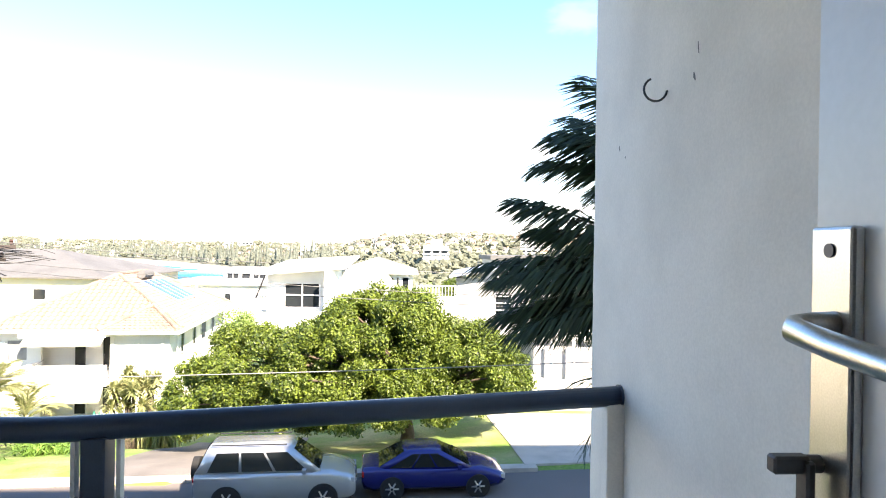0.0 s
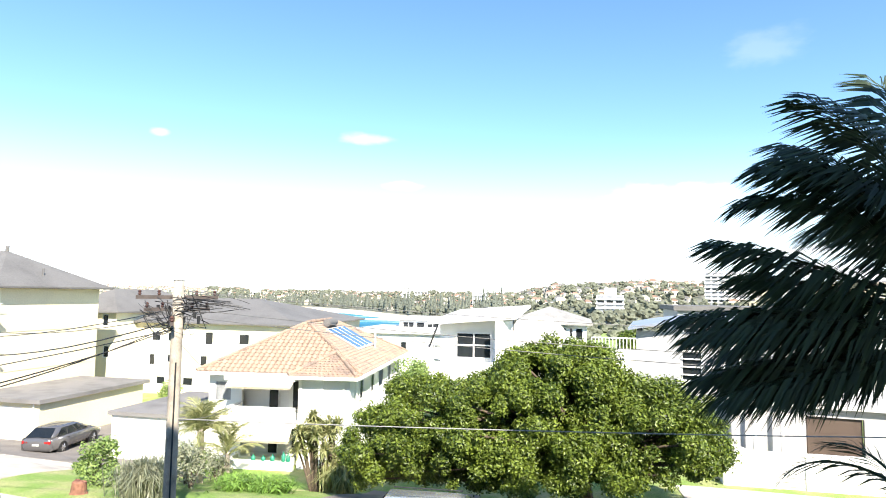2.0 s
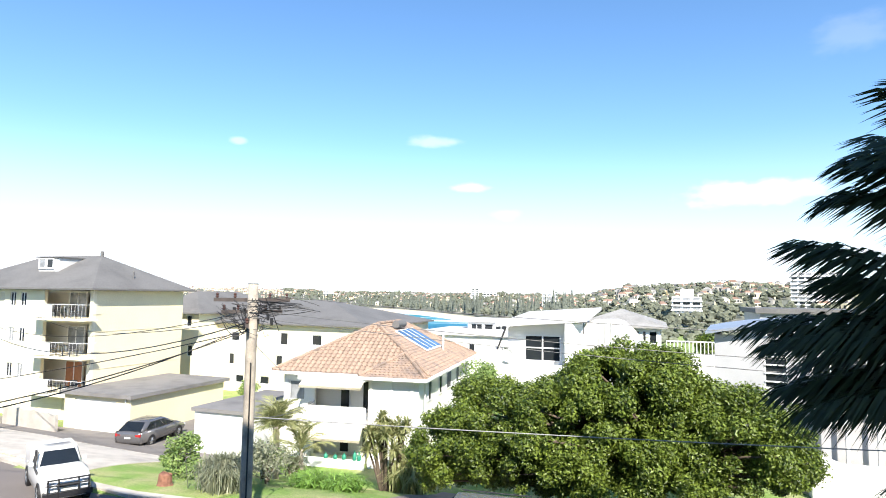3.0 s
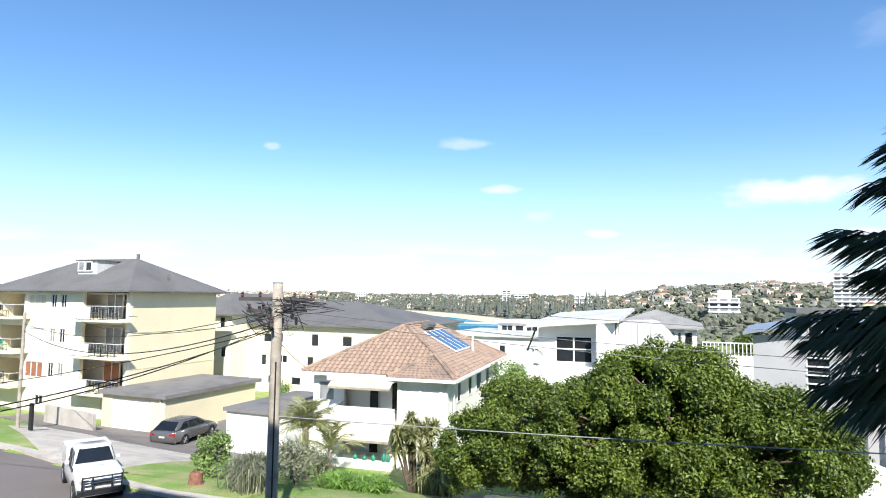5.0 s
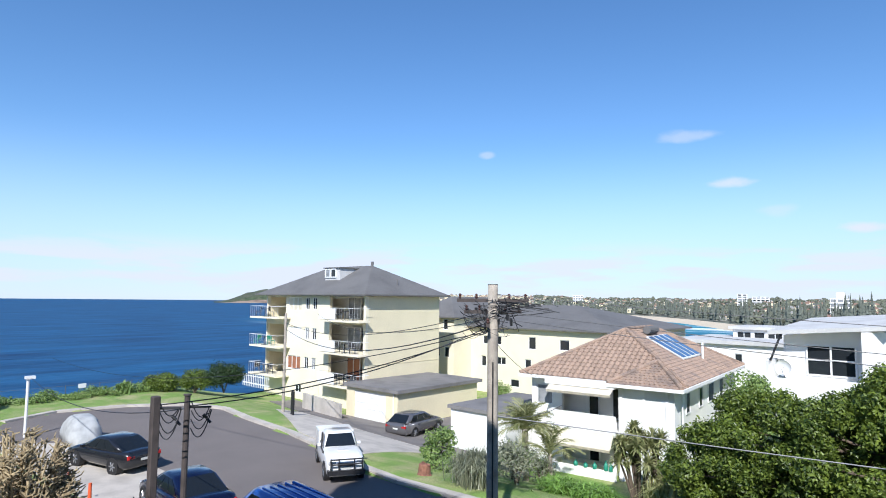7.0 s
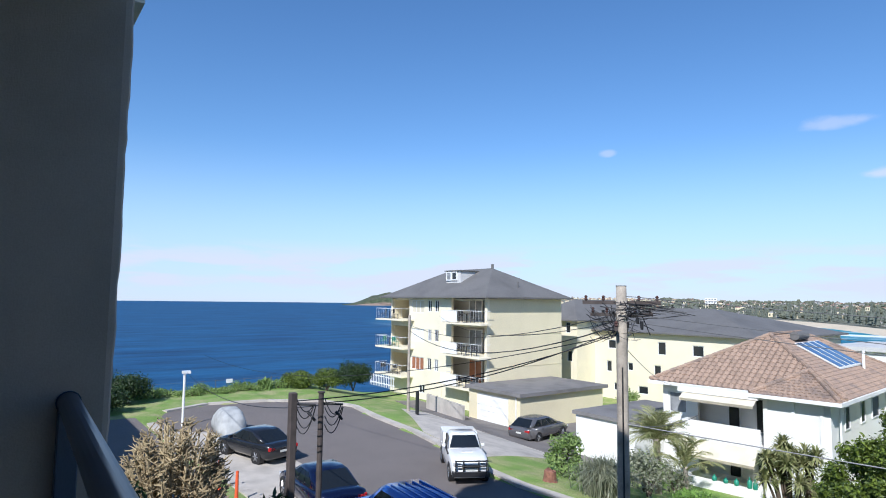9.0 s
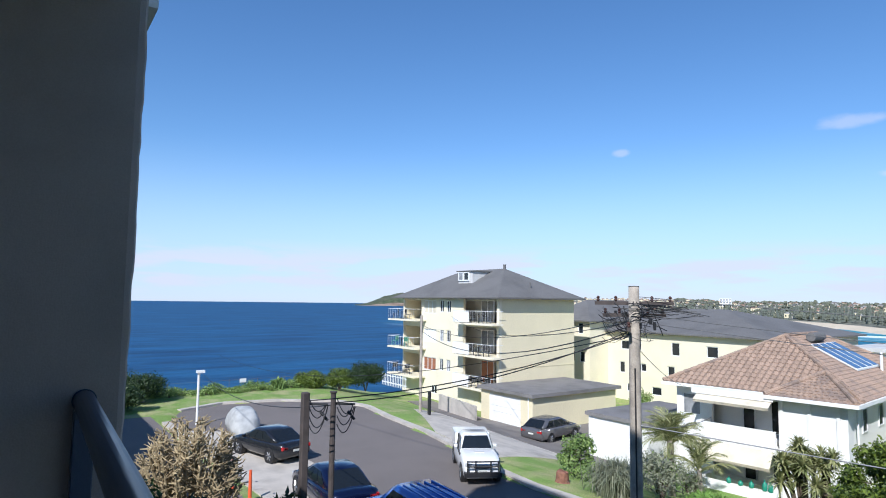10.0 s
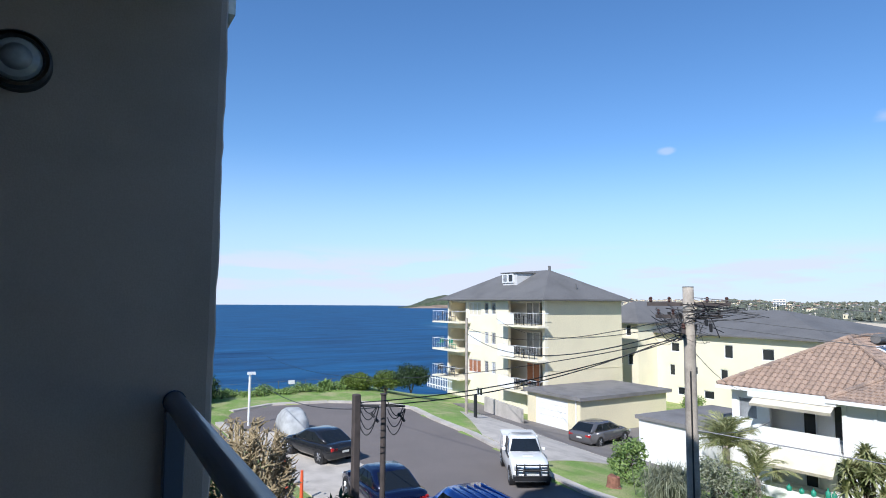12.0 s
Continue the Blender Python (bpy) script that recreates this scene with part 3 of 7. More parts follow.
tube(bm, (-0.032, 0.748, 1.465), (-0.0335, 0.748, 1.465), 0.006, n=12)
part("screw", bm, M_DARKSTEEL, handle)

# scuffs and a smear of old filler on the pier
M_SCUFF = mat("dark_scuff", (0.2, 0.19, 0.18), 0.9, var=0.2)
for y, z, hy, hz in ((0.66, 7.78, 0.006, 0.01), (0.6, 7.74, 0.005, 0.004), (0.07, 7.95, 0.005, 0.016), (0.09, 7.88, 0.01, 0.012)):
    bm = bmesh.new()
    sweep(bm, [(0, -hy * 0.5, -hz), (0, hy * 0.2, 0), (0, hy * 0.5, hz)], [0.002, max(0.003, hy * 0.6), 0.002], 6)
    for v in bm.verts:
        v.co.x *= 0.15
    solid("scuff_mark", bm, M_SCUFF, "small dark scuff on the rendered pier", "scuff", "structure", m=pose(1.3395, y, z))

# hook in the pier
hk = bmesh.new()
sweep(hk, [(0.01, 0, 0.0)] + [(-0.036 + 0.034 * math.cos(radians(-8 - 17 * i)), 0.003 * i / 14, 0.002 + 0.034 * math.sin(radians(-8 - 17 * i))) for i in range(15)], 0.0035, 8)
solid("wall_hook", hk, M_DARKSTEEL, "small dark metal screw hook in the rendered pier", "hook", m=pose(1.34, 0.26, 7.885), smooth=True)

# bulkhead lamp on the fin wall
lamp = thing("bulkhead_light", pose(-2.15, -0.275, 8.05), "round black-rimmed bulkhead light, unlit, on the fin wall", "wall light")
bm = bmesh.new()
pr = [(0.0, 0.1), (0.045, 0.1), (0.055, 0.092), (0.055, 0.08), (0.045, 0.072)]
for (x0, r0), (x1, r1) in zip(pr, pr[1:]):
    tube(bm, (x0, 0, 0), (x1, 0, 0), r0, r1, 28, False)
part("rim", bm, M_BLACKTRIM, lamp, "black ring", True)
bm = bmesh.new()
pr = [(0.045, 0.073), (0.06, 0.065), (0.07, 0.045), (0.075, 0.01)]
for (x0, r0), (x1, r1) in zip(pr, pr[1:]):
    tube(bm, (x0, 0, 0), (x1, 0, 0), r0, r1, 24, x1 == 0.075)
part("diffuser", bm, M_GLASSPALE, lamp, "frosted glass dome", True)


# ---- houses ----
def windowed(parent, x0, x1, z0, z1, y, name="window", glass=None, bars=1, depth=0.1, frame=0.06, mat_frame=None, axis="y", sign=-1):
    """A window with frame, panes and sill in a wall plane; axis y: the wall runs along x at that y, facing sign."""
    def bx(bm, a0, a1, b0, b1, c0, c1):
        if axis == "y":
            box(bm, a0, min(y + sign * b0, y + sign * b1), c0, a1, max(y + sign * b0, y + sign * b1), c1)
        else:
            box(bm, min(y + sign * b0, y + sign * b1), a0, c0, max(y + sign * b0, y + sign * b1), a1, c1)
    bm = bmesh.new()
    bx(bm, x0, x1, -0.05, 0.05, z0, z0 + frame)
    bx(bm, x0, x1, -0.05, 0.05, z1 - frame, z1)
    n = bars + 1
    for i in range(n + 1):
        c = x0 + frame / 2 + (x1 - x0 - frame) * i / n
        bx(bm, c - frame / 2, c + frame / 2, -0.05, 0.049, z0 + frame, z1 - frame)
    w = part(name, bm, mat_frame or M_FRAME, parent)
    for i in range(n):
        a = x0 + frame + (x1 - x0 - frame) * i / n
        bm = bmesh.new()
        bx(bm, a, x0 + (x1 - x0 - frame) * (i + 1) / n, -0.02, 0.012, z0 + frame, z1 - frame)
        part("pane", bm, glass or M_GLASS, w)
    return w


def holed_wall(bm, x0, x1, z0, z1, y0, y1, holes):
    """A wall along x with real openings (x0, x1, z0, z1)."""
    cx = sorted({x0, x1, *[h[0] for h in holes], *[h[1] for h in holes]})
    cz = sorted({z0, z1, *[h[2] for h in holes], *[h[3] for h in holes]})
    for a, b_ in zip(cx, cx[1:]):
        for c, d in zip(cz, cz[1:]):
            if not any(h[0] <= (a + b_) / 2 <= h[1] and h[2] <= (c + d) / 2 <= h[3] for h in holes):
                box(bm, a, y0, c, b_, y1, d)
    bmesh.ops.remove_doubles(bm, verts=list(bm.verts), dist=0.0005)


def hip_roof(bm, x0, y0, x1, y1, z0, z1, ridge=None, thick=0.12):
    """Hip roof over a rectangle; the ridge follows the longer side."""
    w, d = x1 - x0, y1 - y0
    h = min(w, d) / 2
    if w > d:
        r0, r1 = (x0 + h, (y0 + y1) / 2), (x1 - h, (y0 + y1) / 2)
    else:
        r0, r1 = ((x0 + x1) / 2, y0 + h), ((x0 + x1) / 2, y1 - h)
    c = [bm.verts.new(p) for p in ((x0, y0, z0), (x1, y0, z0), (x1, y1, z0), (x0, y1, z0))]
    b_ = [bm.verts.new((v.co.x, v.co.y, z0 - thick)) for v in c]
    a, e = bm.verts.new((*r0, z1)), bm.verts.new((*r1, z1))
    if w > d:
        fs = ((c[0], c[1], e, a), (c[1], c[2], e), (c[2], c[3], a, e), (c[3], c[0], a))
    else:
        fs = ((c[0], c[1], a), (c[1], c[2], e, a), (c[2], c[3], e), (c[3], c[0], a, e))
    for f in fs:
        bm.faces.new(f)
    for i in range(4):
        bm.faces.new((c[i], c[(i + 1) % 4], b_[(i + 1) % 4], b_[i]))
    bm.faces.new(b_[::-1])
    return Vector((*r0, z1)), Vector((*r1, z1))


# the four-storey flats
flats = thing("apartment_building", pose(-35.6, 30.6, -1.45), "cream four-storey block of flats with balconies and grey hip roof", "apartment building")
LV = (1.95, 4.45, 7.0)
holes = []
for z in LV:
    holes += [(-4.6, -0.3, z, z + 1.95 if z > 6 else z + 2.2), (-7.0, -6.4, z + 0.75, z + 1.75), (-8.05, -7.45, z + 0.75, z + 1.75), (-10.6, -8.6, z + 0.6, z + 1.75), (-14.0, -11.0, z, z + 1.9)]
holes += [(-9.3, -8.4, 0.6, 1.3)]
bm = bmesh.new()
holed_wall(bm, -14.2, 0.0, -1.0, 8.95, 0, 0.25, holes)
part("front_wall", bm, M_CREAMLIGHT, flats)
for q in ((-0.25, 0.25, 0, 8.3), (-14.2, 8.05, -0.25, 8.3), (-14.2, 0.25, -13.95, 8.05)):
    bm = bmesh.new()
    box(bm, q[0], q[1], -1, q[2], q[3], 8.95)
    part("side_wall", bm, M_CREAM, flats, "cream painted brick wall")
bm = bmesh.new()
box(bm, -13.95, 2.2, -1, -0.25, 2.4, 8.9)
part("inner_wall", bm, M_WHITE, flats)
for z in (3.55, 6.1):
    bm = bmesh.new()
    box(bm, 0.0, 0.3, z, 0.03, 8.2, z + 0.03)
    part("drip_strip", bm, M_CREAM, flats)
for z in (*LV, 8.9):
    bm = bmesh.new()
    box(bm, -13.95, 0.25, z - 0.15, -0.25, 2.2, z - 0.003)
    part("floor_slab", bm, M_CREAMLIGHT, flats)
bm = bmesh.new()
r0, r1 = hip_roof(bm, -14.9, -0.7, 0.65, 8.95, 9.05, 11.6)
part("roof", bm, M_GREYROOF, flats, "dark grey metal hip roof")
bm = bmesh.new()
box(bm, -14.98, -0.78, 8.95, 0.73, -0.68, 9.07)
box(bm, 0.63, -0.68, 8.95, 0.73, 9.03, 9.07)
part("gutter", bm, M_GREYROOF, flats)
bm = bmesh.new()
box(bm, -7.55, 1.65, 10.2, -5.5, 4.4, 11.32)
dormer = part("dormer", bm, M_PALEROOF, flats, "pale box dormer")
bm = bmesh.new()
box(bm, -7.7, 1.5, 11.32, -5.35, 4.5, 11.4)
part("dormer_roof", bm, M_GREYROOF, dormer)
for a0, a1, glass in ((-7.5, -6.75, M_GLASSPALE), (-6.7, -5.95, M_GLASS)):
    windowed(flats, a0, a1, 10.5, 11.28, 1.6, bars=0, glass=glass, frame=0.09)
bm = bmesh.new()
tube(bm, (-0.9, 4.1, 9.5), (-0.9, 4.1, 10.35), 0.06, n=8)
part("roof_flue", bm, M_GREYROOF, flats)
bm = bmesh.new()
tube(bm, (r1.x, r1.y, 11.4), (r1.x, r1.y, 11.95), 0.12, n=8)
part("roof_vent", bm, M_GREYROOF, flats)


def balcony(parent, x0, x1, z, out, solidside):
    bm = bmesh.new()
    box(bm, x0, -out, z - 0.14, x1, -0.005, z)
    s = part("balcony", bm, M_CREAMLIGHT, parent)
    bm = bmesh.new()
    tube(bm, (x0, -out + 0.05, z + 0.95), (x1, -out + 0.05, z + 0.95), 0.02, n=6)
    tube(bm, (x0 + 0.05, -out, z + 0.95), (x0 + 0.05, -0.01, z + 0.95), 0.02, n=6)
    tube(bm, (x1 - 0.05, -out, z + 0.95), (x1 - 0.05, -0.01, z + 0.95), 0.02, n=6)
    part("handrail", bm, M_FRAME, s)
    k = x0 + 0.05
    while k < x1:
        bm = bmesh.new()
        box(bm, k - 0.005, -out + 0.045, z, k + 0.005, -out + 0.055, z + 0.93)
        part("baluster", bm, M_FRAME, s)
        k += 0.32
    bm = bmesh.new()
    box(bm, x0, -out + 0.03, z + 0.05, x0 + (x1 - x0) * solidside, -out + 0.045, z + 0.9)
    part("balcony_panel", bm, M_WHITE, s)
    return s


for k, z in enumerate(LV):
    balcony(flats, -4.6, 0.5, z, 1.1, 0.42)
    balcony(flats, -14.9, -10.2, z, 1.3, 0.0)
    windowed(flats, -7.0, -6.4, z + 0.75, z + 1.75, 0.1, bars=1, frame=0.05, glass=M_GLASS if k else M_GLASSPALE)
    windowed(flats, -8.05, -7.45, z + 0.75, z + 1.75, 0.1, bars=1, frame=0.05, glass=M_GLASSPALE if k == 1 else M_GLASS)
    windowed(flats, -10.6, -8.6, z + 0.6, z + 1.75, 0.1, bars=2, glass=(M_BLIND, M_WHITE, M_AWNING)[k])
    windowed(flats, -4.3, -2.6, z + 0.02, z + 1.9, 1.7, name="sliding_door", bars=1, glass=M_BLIND if k == 0 else M_GLASSPALE)
    windowed(flats, -2.0, -0.5, z + 0.02, z + 1.9, 1.7, name="sliding_door", bars=1)
    windowed(flats, -13.6, -11.4, z + 0.02, z + 1.9, 1.7, name="sliding_door", bars=2)
windowed(flats, -9.3, -8.4, 0.6, 1.3, 0.1, bars=1)
for x in (-3.4, -6.9):
    bm = bmesh.new()
    for i in range(5):
        box(bm, x - 1.1, -0.05, 0.0 + i * 0.36, x + 1.1, 0.0, 0.35 + i * 0.36)
    part("garage_door", bm, M_CREAMLIGHT, flats)


def patio_chair(m, material, label):
    t = thing("patio_chair", m, label, "chair", "balcony chairs")
    bm = bmesh.new()
    box(bm, -0.24, -0.24, 0.42, 0.24, 0.24, 0.46)
    part("seat", bm, material, t)
    bm = bmesh.new()
    box(bm, -0.24, 0.2, 0.5, 0.24, 0.24, 0.92)
    part("backrest", bm, material, t)
    for x in (-0.21, 0.21):
        for y in (-0.21, 0.21):
            bm = bmesh.new()
            tube(bm, (x, y, 0), (x, y, 0.42), 0.018, n=5)
            part("leg", bm, material, t)
    return t


def patio_table(m, label):
    t = thing("patio_table", m, label, "table", "balcony tables")
    bm = bmesh.new()
    tube(bm, (0, 0, 0.7), (0, 0, 0.73), 0.42, n=16)
    part("tabletop", bm, M_IRON, t)
    bm = bmesh.new()
    tube(bm, (0, 0, 0.02), (0, 0, 0.7), 0.04, n=8)
    tube(bm, (0, 0, 0), (0, 0, 0.03), 0.25, n=12)
    part("pedestal", bm, M_IRON, t)
    return t


M_GREENPLASTIC = mat("green_plastic", (0.03, 0.25, 0.17), 0.4, var=0.1)
ch0, tb0 = None, None
FX, FY, FZ = -35.6, 30.6, -1.45
for k, z in enumerate(LV):
    for (x, y, turn_) in ((-0.9, -0.55, 20), (-2.9, -0.5, 200), (-12.2, -0.7, 60), (-14.6, -0.6, 250)):
        mm = pose(FX + x, FY + y, FZ + z, 0, 0, turn_ + 35 * k)
        if k == 1 and x < -10:
            patio_chair(mm, M_GREENPLASTIC, "green plastic chair on a flat's balcony")
        elif ch0 is None:
            ch0 = patio_chair(mm, M_IRON, "dark metal chair on a flat's balcony")
        else:
            copy_thing(ch0, mm)
    for x, y in ((-1.9, -0.55), (-13.4, -0.65)):
        mm = pose(FX + x, FY + y, FZ + z)
        if tb0 is None:
            tb0 = patio_table(mm, "dark round metal table on a flat's balcony")
        else:
            copy_thing(tb0, mm)

# low retaining wall before the flats
bm = bmesh.new()
prism(bm, [(-39.5, 27.7), (-33.6, 26.7), (-33.6, 26.9), (-39.5, 27.9)], -1.6, -0.05)
solid("retaining_wall", bm, M_CONCRETE, "low grey concrete retaining wall before the flats", "wall")

# lean-to garage at the flats
gar = thing("garage", pose(-30.0, 28.8, -1.4), "cream rendered garage with sloping grey flat roof", "garage")
bm = bmesh.new()
holed_wall(bm, -5.5, 0, -0.8, 2.25, 0, 0.2, [(-4.6, -1.2, 0, 2.0)])
box(bm, -0.2, 0.2, -0.8, 0, 8.5, 2.25)
box(bm, -5.5, 8.3, -0.8, -0.2, 8.5, 2.25)
part("wall", bm, M_CREAM, gar)
bm = bmesh.new()
prism(bm, [(-5.55, -0.3), (0.3, -0.3), (0.3, 8.8), (-5.55, 8.8)], 2.26, 2.5)
part("roof", bm, M_FLATROOF, gar)
bm = bmesh.new()
for i in range(5):
    box(bm, -4.6, 0.06, i * 0.4, -1.2, 0.1, i * 0.4 + 0.39)
part("garage_door", bm, M_WHITE, gar)
bm = bmesh.new()
tube(bm, (-0.35, -0.06, -0.2), (-0.35, -0.06, 2.3), 0.04)
part("downpipe", bm, M_WHITE, gar)

gar2 = thing("garage", pose(-23.7, 27.2, -1.3), "white rendered garage with flat grey roof", "garage")
bm = bmesh.new()
box(bm, 0, 0, -0.6, 4.0, 6.5, 2.2)
part("wall", bm, M_WHITE, gar2)
bm = bmesh.new()
box(bm, -0.15, -0.15, 2.2, 4.15, 6.65, 2.4)
part("roof", bm, M_FLATROOF, gar2)


# the tiled house
def tile_slope(bm, a, b_, c, d, course=0.33, wave=0.26):
    """Rows of rounded tiles over a slope with eave a-b and top d-c (c may equal d)."""
    a, b_, c, d = (Vector(p) for p in (a, b_, c, d))
    up_l, up_r = d - a, c - b_
    rows_n = max(1, int(round(up_l.length / course)))
    nrm = (b_ - a).cross(up_l).normalized()
    if nrm.z < 0:
        nrm.negate()
    for i in range(rows_n):
        t0, t1 = i / rows_n, (i + 1) / rows_n + 0.02
        l0, l1 = a + up_l * t0, a + up_l * min(1, t1)
        q0, q1 = b_ + up_r * t0, b_ + up_r * min(1, t1)
        k = max(1, int(round((q0 - l0).length / wave))) * 2
        lo, hi, ft = [], [], []
        for j in range(k + 1):
            h = 0.035 if j % 2 else 0.0
            lo.append(bm.verts.new(l0.lerp(q0, j / k) + nrm * (h + 0.035)))
            hi.append(bm.verts.new(l1.lerp(q1, j / k) + nrm * (h + 0.0)))
            ft.append(bm.verts.new(l0.lerp(q0, j / k) + nrm * (h - 0.02)))
        for j in range(k):
            bm.faces.new((lo[j], lo[j + 1], hi[j + 1], hi[j]))
            bm.faces.new((ft[j], ft[j + 1], lo[j + 1], lo[j]))


def ridge_caps(parent, p, q, r=0.11):
    """Overlapping half-round ridge tiles, each one a piece."""
    p, q = Vector(p), Vector(q)
    n_ = max(1, int((q - p).length / 0.4))
    for i in range(n_):
        bm = bmesh.new()
        tube(bm, p.lerp(q, i / n_), p.lerp(q, (i + 1.08) / n_), r * 1.1, r * 0.92, 8)
        part("ridge_tile", bm, M_TILE, parent)


house = thing("house", pose(-15.45, 29.5, -1.55, 0, 0, 6), "white two-storey house with terracotta tiled hip roof and cream awnings", "house")
HZ = 4.65       # eave above the base
RH = 7.15       # ridge
bm = bmesh.new()
wh = [(-3.4, -0.9, 2.75, 4.3), (-3.4, -0.9, 0.7, 1.7)]
holed_wall(bm, -4.1, 1.3, -0.8, HZ - 0.05, 0.5, 0.72, [(-2.2, 1.1, 2.5, 4.2), (-2.2, 1.1, 0.1, 1.75), (-3.8, -2.8, 3.0, 4.1)])
box(bm, 1.3, 0.5, -0.8, 4.1, 0.72, HZ - 0.05)
box(bm, 3.88, 0.72, -0.8, 4.1, 13.3, HZ - 0.05)
box(bm, -4.1, 0.72, -0.8, -3.88, 13.3, HZ - 0.05)
box(bm, -3.88, 13.08, -0.8, 3.88, 13.3, HZ - 0.05)
part("wall", bm, M_WHITE, house, "white painted rendered walls")
bm = bmesh.new()
box(bm, -3.88, 1.3, -0.5, 1.3, 1.4, HZ - 0.1)
part("inner_wall", bm, M_WHITE, house)
for z in (0.0, 2.4, HZ - 0.12):
    bm = bmesh.new()
    box(bm, -3.88, 0.72, z, 3.88, 1.3, z + 0.1)
    part("floor_slab", bm, M_WHITE, house)
E1 = 4.6
bm = bmesh.new()
poly(bm, (-E1, 0, HZ - 0.02), (E1, 0, HZ - 0.02), (0, E1, RH - 0.02))
front_roof = part("roof_front", bm, M_TILE, house, "weathered terracotta tiles")
slope_up = Vector((0, E1, RH - HZ)).normalized()
slope_n = Vector((1, 0, 0)).cross(slope_up)
TW, TL = 0.31, 0.36
bm = bmesh.new()
prof = [(-0.5, 0.0), (-0.32, 0.05), (-0.08, 0.055), (0.1, 0.012), (0.35, 0.0), (0.5, 0.015)]
top_r, bot_r, foot = [], [], []
for u, h_ in prof:
    bot_r.append(bm.verts.new((u * TW, 0, h_ + 0.035)))
    top_r.append(bm.verts.new((u * TW, TL * 1.12, h_)))
    foot.append(bm.verts.new((u * TW, 0, h_ - 0.01)))
for k in range(5):
    bm.faces.new((bot_r[k], bot_r[k + 1], top_r[k + 1], top_r[k]))
    bm.faces.new((foot[k], foot[k + 1], bot_r[k + 1], bot_r[k]))
tile_mesh = mesh_of("roof_tile", bm, M_TILE)
slope_len = math.hypot(E1, RH - HZ)
turn = Matrix((Vector((1, 0, 0)), slope_up, slope_n)).transposed().to_4x4()
trng = random.Random(4)
for i in range(int(slope_len / TL)):
    half = E1 * (1 - (i + 0.55) * TL / slope_len)
    k = int(half / TW)
    for j in range(-k, k + 1):
        o = Vector((j * TW, 0, HZ)) + slope_up * (i * TL) + slope_n * 0.004
        tl = new("tile", tile_mesh)
        tl.parent = front_roof
        tl.matrix_basis = Matrix.Translation(o) @ turn @ pose(0, 0, trng.uniform(0, 0.008), 0, 0, trng.uniform(-1, 1))
bm = bmesh.new()
tile_slope(bm, (E1, 0, HZ), (E1, 13.9, HZ), (0, 13.9 - E1, RH), (0, E1, RH))
part("roof_side", bm, M_TILE, house)
bm = bmesh.new()
tile_slope(bm, (-E1, 13.9, HZ), (-E1, 0, HZ), (0, E1, RH), (0, 13.9 - E1, RH))
part("roof_side", bm, M_TILE, house)
bm = bmesh.new()
tile_slope(bm, (E1, 13.9, HZ), (-E1, 13.9, HZ), (0, 13.9 - E1, RH), (0, 13.9 - E1, RH))
part("roof_back", bm, M_TILE, house)
for p, q in (((-E1, 0, HZ), (0, E1, RH)), ((E1, 0, HZ), (0, E1, RH)), ((0, E1, RH), (0, 13.9 - E1, RH)), ((E1, 13.9, HZ), (0, 13.9 - E1, RH)), ((-E1, 13.9, HZ), (0, 13.9 - E1, RH))):
    ridge_caps(house, (p[0], p[1], p[2] + 0.06), (q[0], q[1], q[2] + 0.06))
# front bay over the right-hand room with its own small hip
bm = bmesh.new()
box(bm, 1.3, -0.3, -0.8, 4.1, -0.1, HZ - 0.05)
box(bm, 1.3, -0.1, -0.8, 1.5, 0.5, HZ - 0.05)
box(bm, 3.9, -0.1, -0.8, 4.1, 0.5, HZ - 0.05)
part("bay_wall", bm, M_WHITE, house)
bm = bmesh.new()
tile_slope(bm, (0.9, -0.8, HZ - 0.02), (E1, -0.8, HZ - 0.02), (2.75, 1.6, HZ + 1.0), (2.75, 1.6, HZ + 1.0))
part("bay_roof", bm, M_TILE, house)
bm = bmesh.new()
tile_slope(bm, (E1, -0.8, HZ - 0.02), (E1, 0.1, HZ), (2.75, 1.7, HZ + 1.0), (2.75, 1.6, HZ + 1.0))
tile_slope(bm, (0.9, 0.1, HZ), (0.9, -0.8, HZ - 0.02), (2.75, 1.6, HZ + 1.0), (2.75, 1.7, HZ + 1.0))
part("bay_roof", bm, M_TILE, house)
for p, q in (((0.9, -0.8, HZ), (2.75, 1.6, HZ + 1.02)), ((E1, -0.8, HZ), (2.75, 1.6, HZ + 1.02))):
    ridge_caps(house, (p[0], p[1], p[2] + 0.06), (q[0], q[1], q[2] + 0.06), 0.1)
bm = bmesh.new()
box(bm, -E1 - 0.05, -0.1, HZ - 0.16, 0.9, 0.0, HZ)
box(bm, 0.9, -0.92, HZ - 0.16, E1 + 0.1, -0.82, HZ)
box(bm, E1, -0.82, HZ - 0.16, E1 + 0.1, 13.9, HZ)
part("gutter", bm, M_WHITE, house)
bm = bmesh.new()
box(bm, -E1, 0.0, HZ - 0.14, E1, 13.9, HZ - 0.06)
box(bm, 0.9, -0.82, HZ - 0.14, E1, 0.0, HZ - 0.06)
part("soffit", bm, M_WHITE, house)
# balcony with parapets and awnings
bm = bmesh.new()
box(bm, -2.45, -0.75, 1.95, 1.28, -0.6, 2.98)
box(bm, -2.45, -0.6, 1.95, -2.3, 0.5, 2.98)
box(bm, -2.3, -0.6, 1.95, 1.28, 0.5, 2.15)
part("balcony", bm, M_WHITE, house)
bm = bmesh.new()
box(bm, -2.45, -0.75, -0.9, 1.28, -0.6, 0.24)
box(bm, -2.45, -0.6, -0.9, -2.3, 0.5, 0.24)
part("parapet", bm, M_WHITE, house)
bm = bmesh.new()
